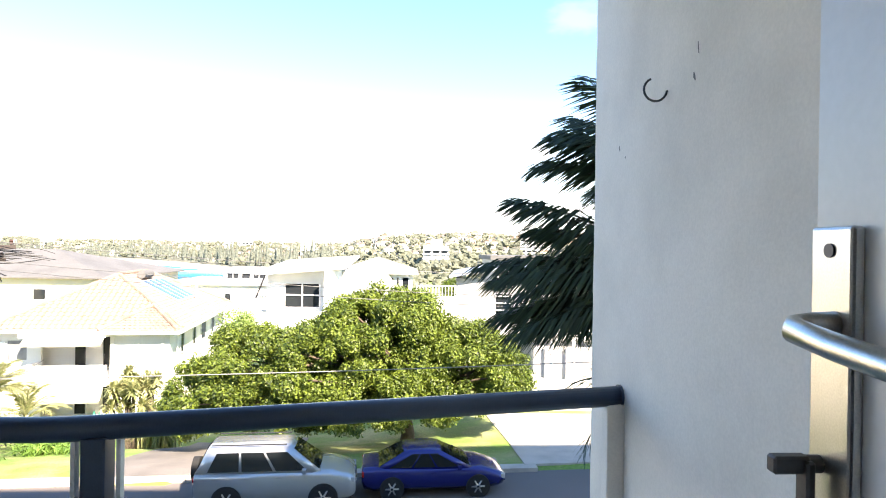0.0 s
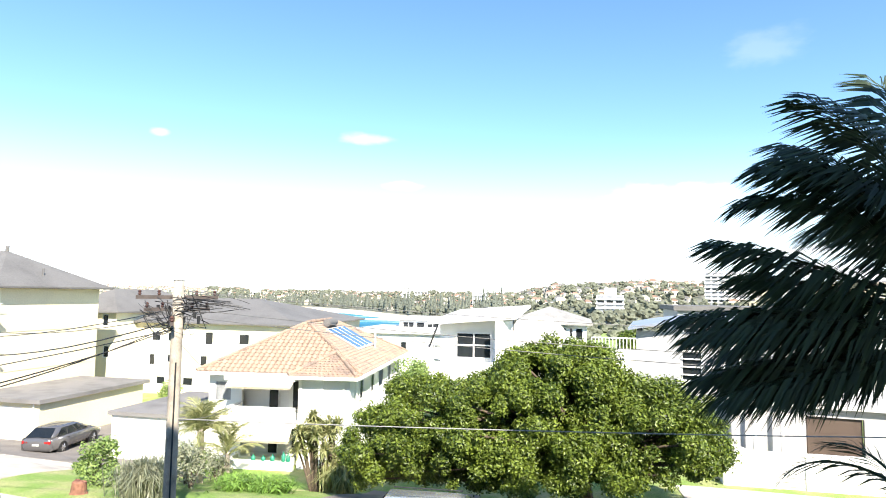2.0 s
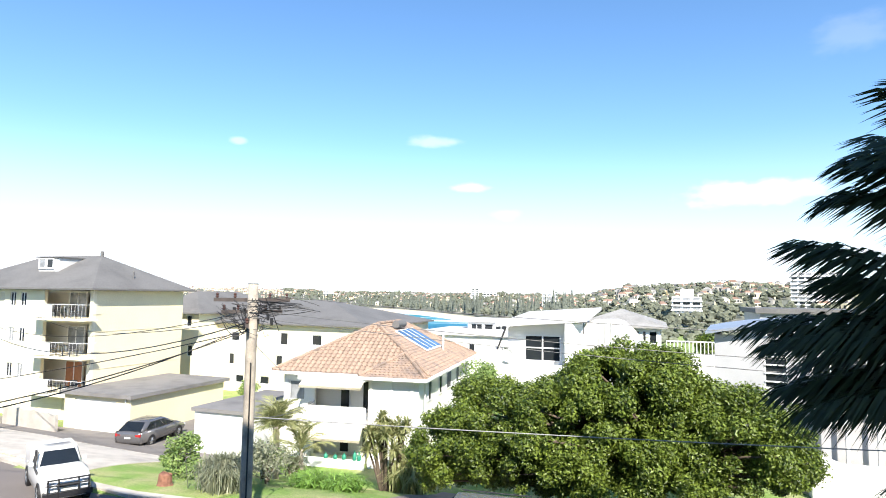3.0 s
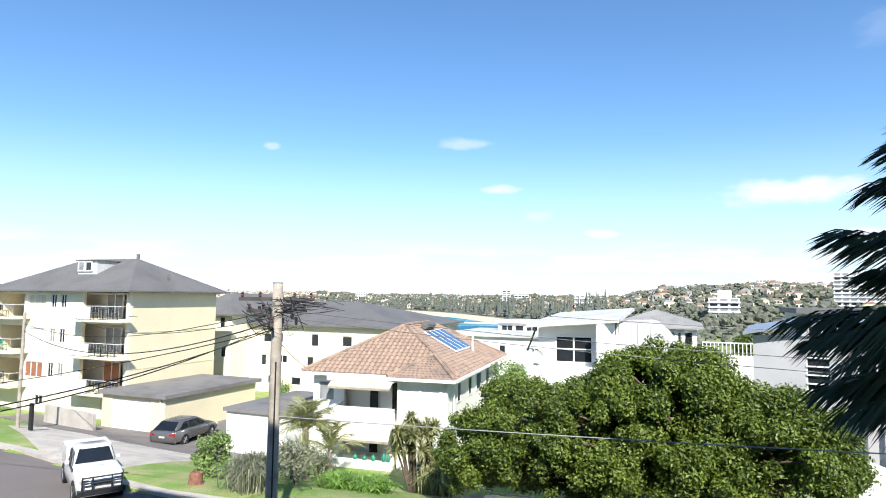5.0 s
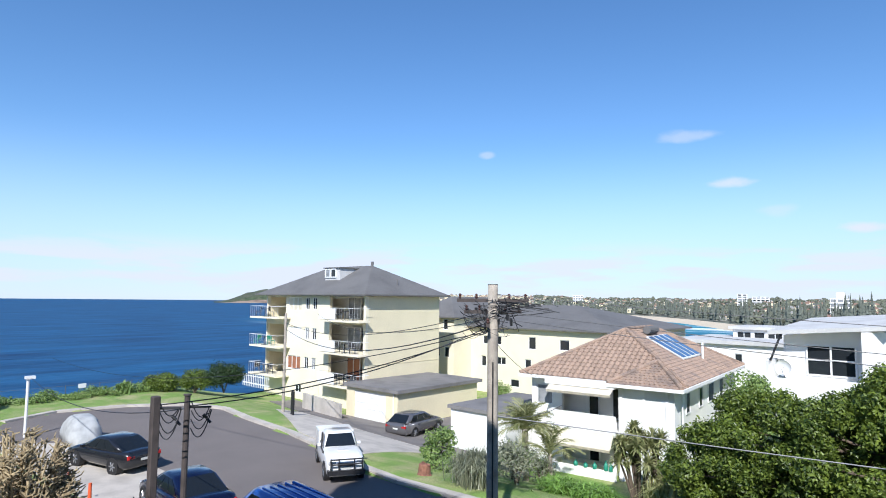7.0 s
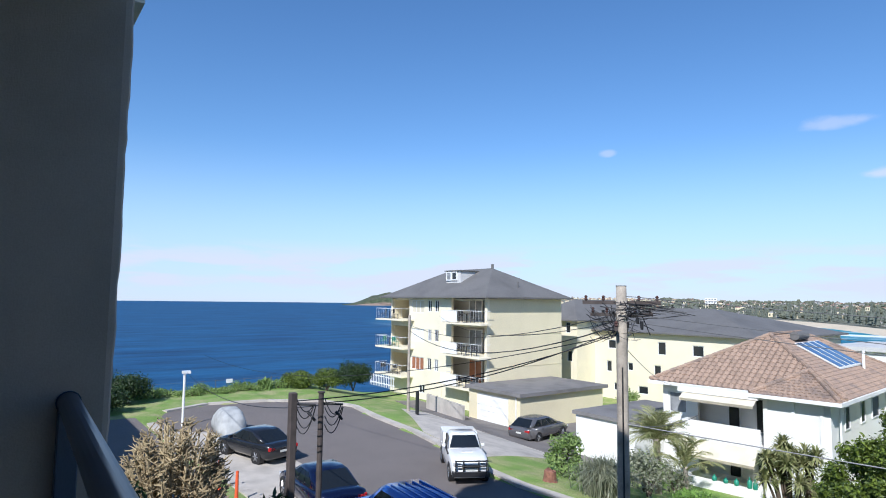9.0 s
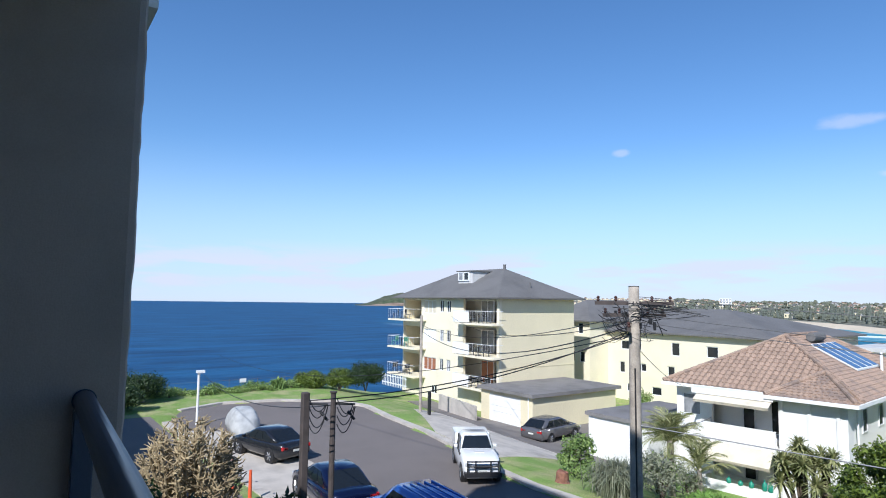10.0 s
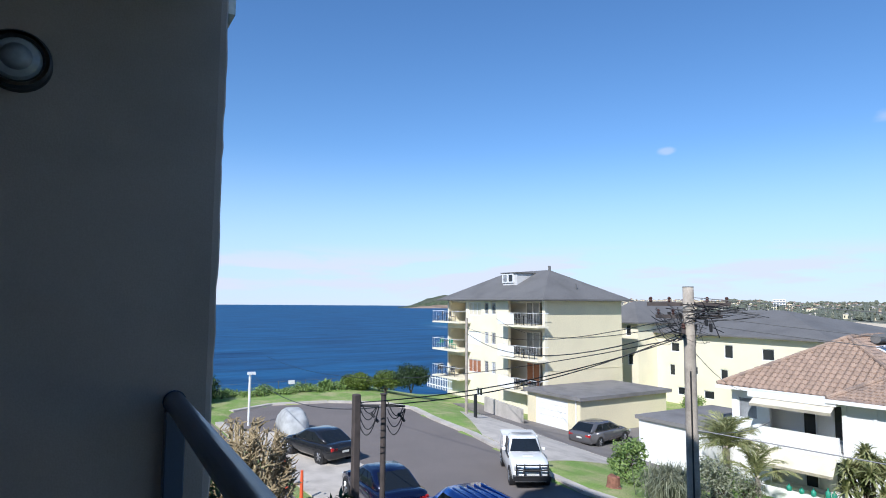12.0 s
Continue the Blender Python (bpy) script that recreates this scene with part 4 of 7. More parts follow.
box(bm, -2.6, -0.85, HZ - 0.3, 1.28, 0.5, HZ - 0.01)
part("fascia", bm, M_WHITE, house)
for z, dr, out in ((HZ - 0.3, 0.24, 0.45), (2.08, 0.68, 0.5)):
    bm = bmesh.new()
    x0, x1 = -2.35, 1.2
    n_ = 10
    for i in range(n_):
        xa, xb = x0 + (x1 - x0) * i / n_, x0 + (x1 - x0) * (i + 1) / n_
        prof = [(-0.76, z), (-0.76 - out, z - dr), (-0.76 - out, z - dr - 0.12)]
        for (ya, za), (yb, zb) in zip(prof, prof[1:]):
            sag = 0.015 * (i % 2)
            poly(bm, (xa, ya, za), (xb, ya, za), (xb, yb, zb), (xa, yb, zb))
    bmesh.ops.remove_doubles(bm, verts=list(bm.verts), dist=0.001)
    ext = bmesh.ops.extrude_face_region(bm, geom=list(bm.faces))
    for v in ext["geom"]:
        if isinstance(v, bmesh.types.BMVert):
            v.co.z -= 0.015
    part("awning", bm, M_AWNING, house, "cream canvas awning")
for z0, z1 in ((2.5, 4.2), (0.1, 1.75)):
    windowed(house, -0.95, -0.35, z0, z1, 1.25, name="door", bars=0, frame=0.04)
    windowed(house, 0.4, 1.05, z0, z1, 1.25, name="door", bars=0, frame=0.04)
windowed(house, -3.8, -2.8, 3.0, 4.1, 0.6, bars=0, glass=M_GLASSPALE)
for y0, y1 in ((1.6, 2.4), (4.2, 5.0), (6.2, 7.6), (9.0, 10.0)):
    windowed(house, y0, y1, 3.1, 4.2, 4.1, bars=0, axis="x", sign=1)
bm = bmesh.new()
tube(bm, (4.22, 0.6, -0.6), (4.22, 0.6, HZ - 0.1), 0.045)
part("downpipe", bm, M_WHITE, house)
for x in (1.45, 2.6, 3.75):
    bm = bmesh.new()
    box(bm, x - 0.07, -0.36, -0.8, x + 0.07, -0.3, HZ - 0.16)
    part("pilaster", bm, M_WHITE, house)
def bottle(x, y, h, label):
    """A stout glass bottle with a neck, standing on the lower terrace wall."""
    t = thing("glass_bottle", house.matrix_basis @ pose(x, y, 0.24), label, "bottle", "bottles on the terrace wall")
    bm = bmesh.new()
    sweep(bm, [(0, 0, 0), (0, 0, 0.02), (0, 0, h * 0.6), (0, 0, h * 0.75), (0, 0, h * 0.8)], [0.1, 0.11, 0.11, 0.05, 0.035], 12)
    body = part("body", bm, M_GREENPLASTIC, t, "sea-green glass", True)
    bm = bmesh.new()
    tube(bm, (0, 0, h * 0.8), (0, 0, h), 0.032, n=10)
    part("neck", bm, M_GREENPLASTIC, body)


for x, h in ((-0.9, 0.3), (-0.35, 0.26), (0.15, 0.34), (0.75, 0.5), (1.0, 0.45)):
    bottle(x, -0.68, h, "sea-green glass bottle on the white terrace wall")
# solar water heater on the side slope
sl = Vector((-E1, 0, RH - HZ)).normalized()
sol = part("solar_tank", (tube(bm2 := bmesh.new(), (0.75, 6.0, RH - 0.05), (0.75, 7.7, RH - 0.05), 0.24, n=16) or bm2), M_GREYROOF, house, "dark solar hot-water tank")
M_SOLAR = mat("solar_glass", (0.07, 0.13, 0.24), 0.1, metal=0.2, var=0.1, bump=0.0)
for i in range(4):
    bm = bmesh.new()
    o = Vector((1.0, 5.2 + i * 0.98, RH - 1.0 * (RH - HZ) / E1 + 0.16))
    dwn = Vector((2.1, 0, -2.1 * (RH - HZ) / E1))
    for inset, drop in ((0.0, 0.0), (0.06, -0.012)):
        s_ = dwn.normalized() * inset
        v = [o + s_ + Vector((0, inset, -drop)), o + s_ + Vector((0, 0.9 - inset, -drop)), o - s_ + Vector((0, 0.9 - inset, -drop)) + dwn, o - s_ + Vector((0, inset, -drop)) + dwn]
        if inset:
            gl = bmesh.new()
            poly(gl, *v)
        else:
            poly(bm, *v)
            ext = bmesh.ops.extrude_face_region(bm, geom=list(bm.faces))
            for q in ext["geom"]:
                if isinstance(q, bmesh.types.BMVert):
                    q.co.z -= 0.08
    pan = part("solar_panel", bm, M_FRAME, house, "solar collector panel in a pale frame")
    part("solar_glass", gl, M_SOLAR, pan)
bm = bmesh.new()
tube(bm, (3.3, 8.6, HZ + 0.4), (3.3, 8.6, HZ + 1.7), 0.07)
part("flue", bm, M_WHITE, house)

# the white modern house with the shed roof
mod = thing("house", pose(-9.4, 39.3, -1.5), "white modern house with shed roof, glass doors and roof terrace", "house")
bm = bmesh.new()
holed_wall(bm, 0.6, 5.5, -0.8, 6.5, 0, 0.2, [(1.72, 4.12, 4.75, 6.48)])
poly(bm, (0.6, 0.0, 6.5), (5.5, 0.0, 6.5), (5.5, 0.0, 7.45), (0.6, 0.0, 6.95))
box(bm, 0.6, 0.2, -0.8, 0.8, 11, 6.3)
box(bm, 5.3, 0.2, -0.8, 5.5, 11, 6.6)
box(bm, 0.8, 10.8, -0.8, 5.3, 11, 6.3)
part("wall", bm, M_WHITE, mod)
windowed(mod, 1.72, 4.12, 4.75, 6.48, -0.02, name="sliding_door", bars=1, frame=0.09)
bm = bmesh.new()
box(bm, 1.8, -0.1, 5.6, 4.05, -0.06, 5.68)
part("transom", bm, M_FRAME, mod)
bm = bmesh.new()
prism(bm, [(4.55, -1.45), (4.75, -1.45), (5.5, -0.01), (5.3, -0.01)], 4.5, 7.3)
part("fin_wall", bm, M_WHITE, mod)
bm = bmesh.new()
tube(bm, (0.1, -0.9, 5.5), (0.68, -0.9, 7.0), 0.06, n=8)
part("brace", bm, M_BLACKTRIM, mod, "dark slanting steel brace")
bm = bmesh.new()
box(bm, -0.3, -1.6, 2.9, 4.8, -1.45, 4.72)
box(bm, -0.3, -1.45, 2.9, 0.0, 1.0, 5.5)
box(bm, 0.0, -1.45, 4.35, 4.8, 0.0, 4.5)
box(bm, 4.65, -1.45, 2.9, 4.8, 0, 4.6)
part("terrace", bm, M_WHITE, mod)
bm = bmesh.new()
v = [(0.05, -1.1, 7.2), (5.85, -1.1, 7.65), (5.85, 10, 8.2), (0.05, 10, 7.75)]
poly(bm, *v)
ext = bmesh.ops.extrude_face_region(bm, geom=list(bm.faces))
for q in ext["geom"]:
    if isinstance(q, bmesh.types.BMVert):
        q.co.z -= 0.22
part("roof", bm, M_PALEROOF, mod, "pale metal shed roof")
bm = bmesh.new()
arc = [(5.51, 7.3), (7.2, 7.36), (7.65, 7.25), (8.35, 6.6), (9.3, 5.5)]
for (xa, za), (xb, zb) in zip(arc, arc[1:]):
    poly(bm, (xa, 0.4, za), (xb, 0.4, zb), (xb, 9, zb), (xa, 9, za))
bmesh.ops.remove_doubles(bm, verts=list(bm.verts), dist=0.0005)
vv = [bm.verts.new((x, 0.4, z)) for x, z in [*arc, (9.3, -0.8), (5.51, -0.8)]]
bm.faces.new(vv)
part("curved_side", bm, M_PALEROOF, mod, "curved pale metal side roof")
for i in range(10):
    bm = bmesh.new()
    x = 5.7 + i * 0.38
    top = next(za + (zb - za) * (x - xa) / (xb - xa) for (xa, za), (xb, zb) in zip(arc, arc[1:]) if xa <= x <= xb)
    box(bm, x - 0.02, 0.36, 3.0, x + 0.02, 0.398, top)
    part("standing_seam", bm, M_PALEROOF, mod)

dish = thing("satellite_dish", mod.matrix_basis @ pose(0.95, -1.52, 4.72), "small white satellite dish on the terrace wall", "satellite dish")
bm = bmesh.new()
for (r0, h0), (r1, h1) in zip(((0.02, 0.0), (0.2, 0.03), (0.34, 0.09)), ((0.2, 0.03), (0.34, 0.09), (0.42, 0.15))):
    tube(bm, (0, -0.1 - h0, 0.5), (0, -0.1 - h1, 0.5), r0, r1, 18, False)
part("reflector", bm, M_FRAME, dish, smooth=True)
bm = bmesh.new()
tube(bm, (0, 0, 0), (0, -0.08, 0.5), 0.025, n=8)
part("mast", bm, M_WIRE, dish)
bm = bmesh.new()
tube(bm, (0, -0.2, 0.1), (0, -0.55, 0.45), 0.015, n=6)
part("feed_arm", bm, M_WIRE, dish)


def simple_house(x, y, z, w, d, h, rise, roof, label, rot=0, wallm=None, wins=(), roofname="hip", cat="house"):
    """A plain house with hip or flat roof, eaves and front windows (x0, x1, z0, z1)."""
    t = thing(cat.replace(" ", "_"), pose(x, y, z, 0, 0, rot), label, cat)
    bm = bmesh.new()
    holed_wall(bm, 0, w, -4, h, 0, 0.2, wins)
    box(bm, 0, 0.2, -4, 0.2, d, h)
    box(bm, w - 0.2, 0.2, -4, w, d, h)
    box(bm, 0.2, d - 0.2, -4, w - 0.2, d, h)
    part("wall", bm, wallm or M_WHITE, t)
    bm = bmesh.new()
    if roofname == "hip":
        hip_roof(bm, -0.5, -0.5, w + 0.5, d + 0.5, h + 0.1, h + rise)
    else:
        box(bm, -0.3, -0.3, h, w + 0.3, d + 0.3, h + rise)
    part("roof", bm, roof, t)
    for a, b_, c, e in wins:
        windowed(t, a, b_, c, e, 0.1, bars=1 if b_ - a > 1.0 else 0)
    return t


W3 = [(7.0, 7.9, 4.3, 5.1), (8.6, 9.2, 4.3, 5.1), (12.2, 13.0, 4.1, 5.2), (15.4, 16.4, 4.2, 5.1), (18.2, 18.8, 4.3, 5.1), (6.8, 7.4, 2.2, 3.2), (8.6, 9.7, 2.5, 3.2), (11.8, 12.5, 2.3, 3.2), (14.6, 15.6, 2.4, 3.2), (7.6, 8.5, 0.6, 1.3), (10.2, 11.2, 0.6, 1.3), (14.4, 15.2, 0.6, 1.3)]
simple_house(-43.0, 45.5, -1.2, 20.5, 15, 5.9, 2.1, M_GREYROOF, "long white block of flats under a dark grey roof", wallm=M_CREAMLIGHT, wins=W3, cat="apartment building")
simple_house(-43.5, 43.0, -1.2, 6.0, 12, 6.75, 2.0, M_GREYROOF, "white wing of flats with high dark grey roof", wallm=M_CREAMLIGHT, wins=[(1.0, 1.8, 5.6, 6.6), (3.2, 3.8, 5.6, 6.6), (4.6, 5.2, 5.6, 6.6), (3.4, 4.2, 3.0, 4.0), (4.8, 5.4, 3.0, 4.0), (0.6, 2.6, 0.1, 2.2)], cat="apartment building")
simple_house(-20.0, 52.0, -2.0, 10.0, 9, 5.9, 0.3, M_PALEROOF, "low white house with a pale flat roof", wins=[(4.6, 5.2, 4.3, 5.2), (7.0, 8.6, 4.0, 5.0)], roofname="flat")
pav = simple_house(-17.3, 58.0, 3.2, 4.3, 5, 1.7, 0.25, M_PALEROOF, "glazed rooftop pavilion above a pale flat roof", wins=[(0.3, 1.5, 0.3, 1.5), (1.7, 2.6, 0.3, 1.5), (2.8, 4.0, 0.3, 1.5)], roofname="flat")
M_MIDROOF = mat("weathered_grey_tiles", (0.3, 0.29, 0.275), 0.85, var=0.2, size=1.5, grain=0.15, grain_size=0.15)
simple_house(-5.6, 50.0, -2.0, 6.5, 10, 7.15, 1.35, M_MIDROOF, "house with grey hip roof behind the modern house", wins=[(4.6, 4.9, 5.9, 6.9), (5.1, 5.4, 5.9, 6.9), (5.6, 6.2, 5.9, 6.9)])


# ---- plants ----
def scatter_leaves(name, centres, count, size, material, parent, seed, squash=(1, 1, 1), label="", shell=0.55, droop=0.0, aspect=0.5, kind="stuff"):
    """Many small pointed leaves in and on ellipsoid clumps (x, y, z, r)."""
    rng = np.random.default_rng(seed)
    c = np.array(centres, float)
    w = c[:, 3] ** 2
    pick = rng.choice(len(c), count, p=w / w.sum())
    d = rng.normal(size=(count, 3))
    d /= np.linalg.norm(d, axis=1)[:, None]
    rad = c[pick, 3] * (shell + (1 - shell) * rng.random(count) ** 0.5) * (1 + 0.12 * rng.normal(size=count))
    p = c[pick, :3] + d * rad[:, None] * np.array(squash)
    up = d * 0.8 + rng.normal(size=(count, 3)) * 0.6 + np.array((0, 0, 0.35))
    up /= np.linalg.norm(up, axis=1)[:, None]
    t = np.cross(up, rng.normal(size=(count, 3)))
    t /= np.linalg.norm(t, axis=1)[:, None]
    t[:, 2] -= droop
    t /= np.linalg.norm(t, axis=1)[:, None]
    s = np.cross(up, t)
    ln = size * (0.7 + 0.6 * rng.random(count))[:, None]
    v = np.stack((p - t * ln * 0.5, p + s * ln * aspect * 0.5 + up * ln * 0.06, p + t * ln * 0.5, p - s * ln * aspect * 0.5 + up * ln * 0.06), 1).reshape(-1, 3)
    f = np.arange(count * 4).reshape(-1, 4)
    me = bpy.data.meshes.new(name)
    me.from_pydata(v.tolist(), [], f.tolist())
    me.materials.append(material)
    ob = new(name, me)
    ob.parent = parent
    return tagged(ob, label, kind=kind)


def clumps(rng, n_, rx, ry, rz, z0, r0, r1, flat=0.0):
    """Clumps that fill the outer part of a dome with an uneven outline."""
    out = []
    for _ in range(n_):
        a, u = rng.uniform(0, 2 * math.pi), rng.uniform(-0.55, 1.0)
        k = rng.uniform(0.6, 1.1)
        h = math.sqrt(max(0, 1 - u * u * 0.85))
        r = rng.uniform(r0, r1)
        out.append(((rx - r) * h * k * math.cos(a), (ry - r) * h * k * math.sin(a), z0 + (rz - r * 0.7) * u * k, r))
    return out


def broad_tree(m, rx, ry, rz, mid, label, leaves, leaf, seed, trunk_r=0.25, n_clumps=60, material=None, r0=0.8, r1=1.5):
    rng = random.Random(seed)
    t = thing("tree", m, label, "tree")
    cs = clumps(rng, n_clumps, rx, ry, rz, mid, r0, r1)
    cs += [(x * 0.45, y * 0.45, mid + (z - mid) * 0.4, r * 0.9) for x, y, z, r in cs[:: 4]]
    bm = bmesh.new()
    fork = max(0.8, mid - rz * 0.75)
    sweep(bm, [(0, 0, -0.4), (0.05, 0, 0.2), (0.0, 0.05, fork * 0.6), (0.05, 0, fork)], [trunk_r * 1.35, trunk_r * 1.1, trunk_r, trunk_r * 0.9], 10)
    part("trunk", bm, M_BARK, t, smooth=True)
    for i in range(0, len(cs), 3):
        x, y, z, r = cs[i]
        bm = bmesh.new()
        sweep(bm, [(0, 0, fork - 0.1), (x * 0.3, y * 0.3, fork + (z - fork) * 0.45), (x * 0.75, y * 0.75, fork + (z - fork) * 0.85), (x, y, z)], [trunk_r * 0.5, trunk_r * 0.32, trunk_r * 0.18, 0.02], 6)
        part("limb", bm, M_BARK, t, smooth=True)
    scatter_leaves("crown", cs, leaves, leaf, material or M_LEAF, t, seed, squash=(1, 1, 0.8), shell=0.45)
    return t


def ground_at(x, y, dz=0.0):
    return land(x, y) + dz


# lobes of the street tree's crown: centre and half sizes
LOBES = ((-0.3, 23.0, 2.95, 3.5, 3.2, 3.1), (-0.2, 22.4, 2.6, 2.2, 1.8, 1.8), (3.3, 22.8, 2.65, 2.2, 2.6, 2.0), (-5.2, 22.6, 2.35, 2.5, 2.7, 2.35), (-7.2, 22.4, 1.5, 1.9, 2.2, 1.6),
         (-2.9, 22.3, 2.4, 2.3, 2.8, 2.3), (-2.2, 21.8, 1.6, 5.8, 2.2, 1.4), (4.4, 22.4, 2.0, 1.3, 1.8, 1.0), (0.6, 22.4, 4.6, 1.7, 1.6, 1.2), (-1.4, 22.6, 4.5, 1.5, 1.5, 1.2))


def street_tree():
    """The broad street tree: a high dome, a lower lobe towards the white house, leaves in many small clumps."""
    rng = random.Random(11)
    ox, oy, oz = 0.6, 23.0, land(0.6, 23)
    t = thing("tree", pose(ox, oy, oz), "broad leafy green street tree with dense uneven crown", "tree")
    cs = []
    for cx, cy, cz, ax, ay, az in LOBES:
        for _ in range(int(20 * (ax * ay + ax * az + ay * az) / 3)):
            d = Vector((rng.gauss(0, 1), rng.gauss(0, 1), rng.gauss(0.15, 1))).normalized()
            k = rng.uniform(0.78, 1.0) if rng.random() < 0.85 else rng.uniform(0.5, 0.8)
            r = rng.uniform(0.2, 0.55)
            z = cz + d.z * (az - r * 0.6) * k
            if z > 0.2 + 0.9 * smoothstep(-2.5, 2.0, cx + d.x * ax) + 0.6 * noise.noise((cx + d.x * 3, d.y * 3, 4)):
                cs.append((cx + d.x * (ax - r * 0.6) * k - ox, cy + d.y * (ay - r * 0.6) * k - oy, z - oz, r))
    bm = bmesh.new()
    sweep(bm, [(0, 0, -0.4), (0.05, 0, 0.2), (-0.05, 0.05, 0.9), (0.05, 0, 1.5)], [0.36, 0.28, 0.24, 0.22], 10)
    part("trunk", bm, M_BARK, t, smooth=True)
    for i in range(0, len(cs), 7):
        x, y, z, r = cs[i]
        bm = bmesh.new()
        sweep(bm, [(0, 0, 1.4), (x * 0.3, y * 0.3, 1.5 + (z - 1.5) * 0.45), (x * 0.75, y * 0.75, 1.5 + (z - 1.5) * 0.85), (x, y, z)], [0.12, 0.08, 0.045, 0.02], 6)
        part("limb", bm, M_BARK, t, smooth=True)
    scatter_leaves("crown", cs, 370000, 0.13, M_LEAF, t, 11, squash=(1.0, 1.0, 1.0), shell=0.3, aspect=0.5)


street_tree()
broad_tree(pose(-9.0, 33.0, land(-9, 33)), 1.4, 2.6, 2.9, 3.2, "tall green hedge tree between two white houses", 11000, 0.17, 12, 0.12, 26, M_SHRUB, 0.5, 0.9)


def frond(bm_r, vs, fs, base, azim, lift, length, droop, rng, leaflets=44, width=0.75, hang=0.5):
    """One feather palm frond: a curving midrib with long hanging leaflets on both sides."""
    pts = []
    p, e = Vector(base), radians(lift)
    n_ = 14
    for i in range(n_ + 1):
        pts.append(p.copy())
        d = Vector((math.cos(azim) * math.cos(e), math.sin(azim) * math.cos(e), math.sin(e)))
        p = p + d * (length / n_)
        e -= radians(droop) / n_ * (0.4 + 1.2 * i / n_)
    sweep(bm_r, pts, [0.035 * (1 - 0.85 * i / n_) + 0.004 for i in range(n_ + 1)], 5)
    for i in range(leaflets):
        t = 0.16 + 0.84 * i / (leaflets - 1)
        k = min(n_ - 1, int(t * n_))
        q = pts[k].lerp(pts[k + 1], t * n_ - k)
        d = (pts[k + 1] - pts[k]).normalized()
        side0 = d.cross(Vector((0, 0, 1))).normalized()
        for sg in (-1, 1):
            ln = width * (0.55 + 0.6 * math.sin(math.pi * min(1, t * 0.92 + 0.05))) * rng.uniform(0.85, 1.1)
            out = (side0 * sg * rng.uniform(0.4, 0.75) + d * rng.uniform(0.6, 0.95) * (0.8 + 0.7 * t) + Vector((0, 0, rng.uniform(-0.3, 0.1)))).normalized()
            tipd = (out + Vector((0, 0, -hang * (1.0 - 0.65 * t)))).normalized()
            mid_, tip = q + out * ln * 0.5, q + out * ln * 0.5 + tipd * ln * 0.5
            wv = d * (0.006 + 0.018 * width) * rng.uniform(0.8, 1.3)
            b0 = len(vs)
            vs.extend([tuple(q - wv * 0.6), tuple(q + wv * 0.6), tuple(mid_ + wv), tuple(mid_ - wv), tuple(tip)])
            fs.extend([(b0, b0 + 1, b0 + 2, b0 + 3), (b0 + 3, b0 + 2, b0 + 4)])


def palm(m, top, fronds, label, material, seed, trunk_r=0.14, width=0.75, leaflets=44, hang=0.5):
    """fronds: rows of azimuth, lift, length, droop (degrees, metres) and height below the top."""
    rng = random.Random(seed)
    t = thing("palm_tree", m, label, "palm tree")
    bm = bmesh.new()
    k = int(top / 0.16)
    sweep(bm, [(0.03 * math.sin(i * 0.3), 0, -0.3 + (top + 0.3) * i / k) for i in range(k + 1)], [trunk_r * (1.0 + 0.09 * (i % 2)) * (1.25 if i < 2 else 1) for i in range(k + 1)], 12)
    part("trunk", bm, M_BARK if material is M_PALM else M_TIMBER, t, "grey ringed palm trunk", True)
    for az, lf, ln, dr, dz in fronds:
        bm, vs, fs = bmesh.new(), [], []
        frond(bm, vs, fs, (0, 0, top - dz), radians(az), lf, ln, dr, rng, leaflets, width, hang)
        bm.verts.ensure_lookup_table()
        off = len(bm.verts)
        nv = [bm.verts.new(v) for v in vs]
        for f in fs:
            bm.faces.new([nv[i] for i in f])
        me = bpy.data.meshes.new("frond")
        bm.to_mesh(me)
        bm.free()
        me.materials.append(material)
        ob = new("frond", me)
        ob.parent = t
    return t


PF = [(172, 60, 3.0, 74, 0.0), (176, 72, 3.2, 80, 0.0), (184, 70, 3.0, 76, 0.0), (186, 82, 3.5, 64, 0.0),
      (176, 27, 3.0, 18, 0.15), (171, 24, 2.5, 24, 0.25),
      (174, 13, 3.4, 28, 0.4), (180, 10, 3.2, 28, 0.45), (164, 10, 3.0, 30, 0.4), 
      (172, -2, 3.1, 20, 0.6), (164, -2, 3.0, 24, 0.6), (181, -5, 2.9, 22, 0.65), (168, -8, 2.5, 20, 0.7), (145, 8, 3.2, 44, 0.5),
      (130, 72, 3.6, 60, 0.0), (100, 48, 3.6, 62, 0.2), (70, 66, 3.8, 56, 0.1), (40, 38, 3.5, 65, 0.2), (10, 62, 3.7, 62, 0.1), (-20, 32, 3.4, 60, 0.3),
      (250, 60, 2.9, 70, 0.2), (285, 48, 3.3, 65, 0.2), (320, 62, 3.5, 65, 0.1), (100, 84, 3.8, 36, 0.0), (120, 24, 3.3, 58, 0.4), (110, -6, 3.3, 40, 0.7)]
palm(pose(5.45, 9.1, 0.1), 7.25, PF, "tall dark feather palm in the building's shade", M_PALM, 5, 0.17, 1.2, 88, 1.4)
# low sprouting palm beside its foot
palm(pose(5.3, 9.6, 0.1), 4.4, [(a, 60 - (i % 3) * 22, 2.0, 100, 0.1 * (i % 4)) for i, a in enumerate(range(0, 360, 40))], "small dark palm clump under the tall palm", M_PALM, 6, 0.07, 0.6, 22)


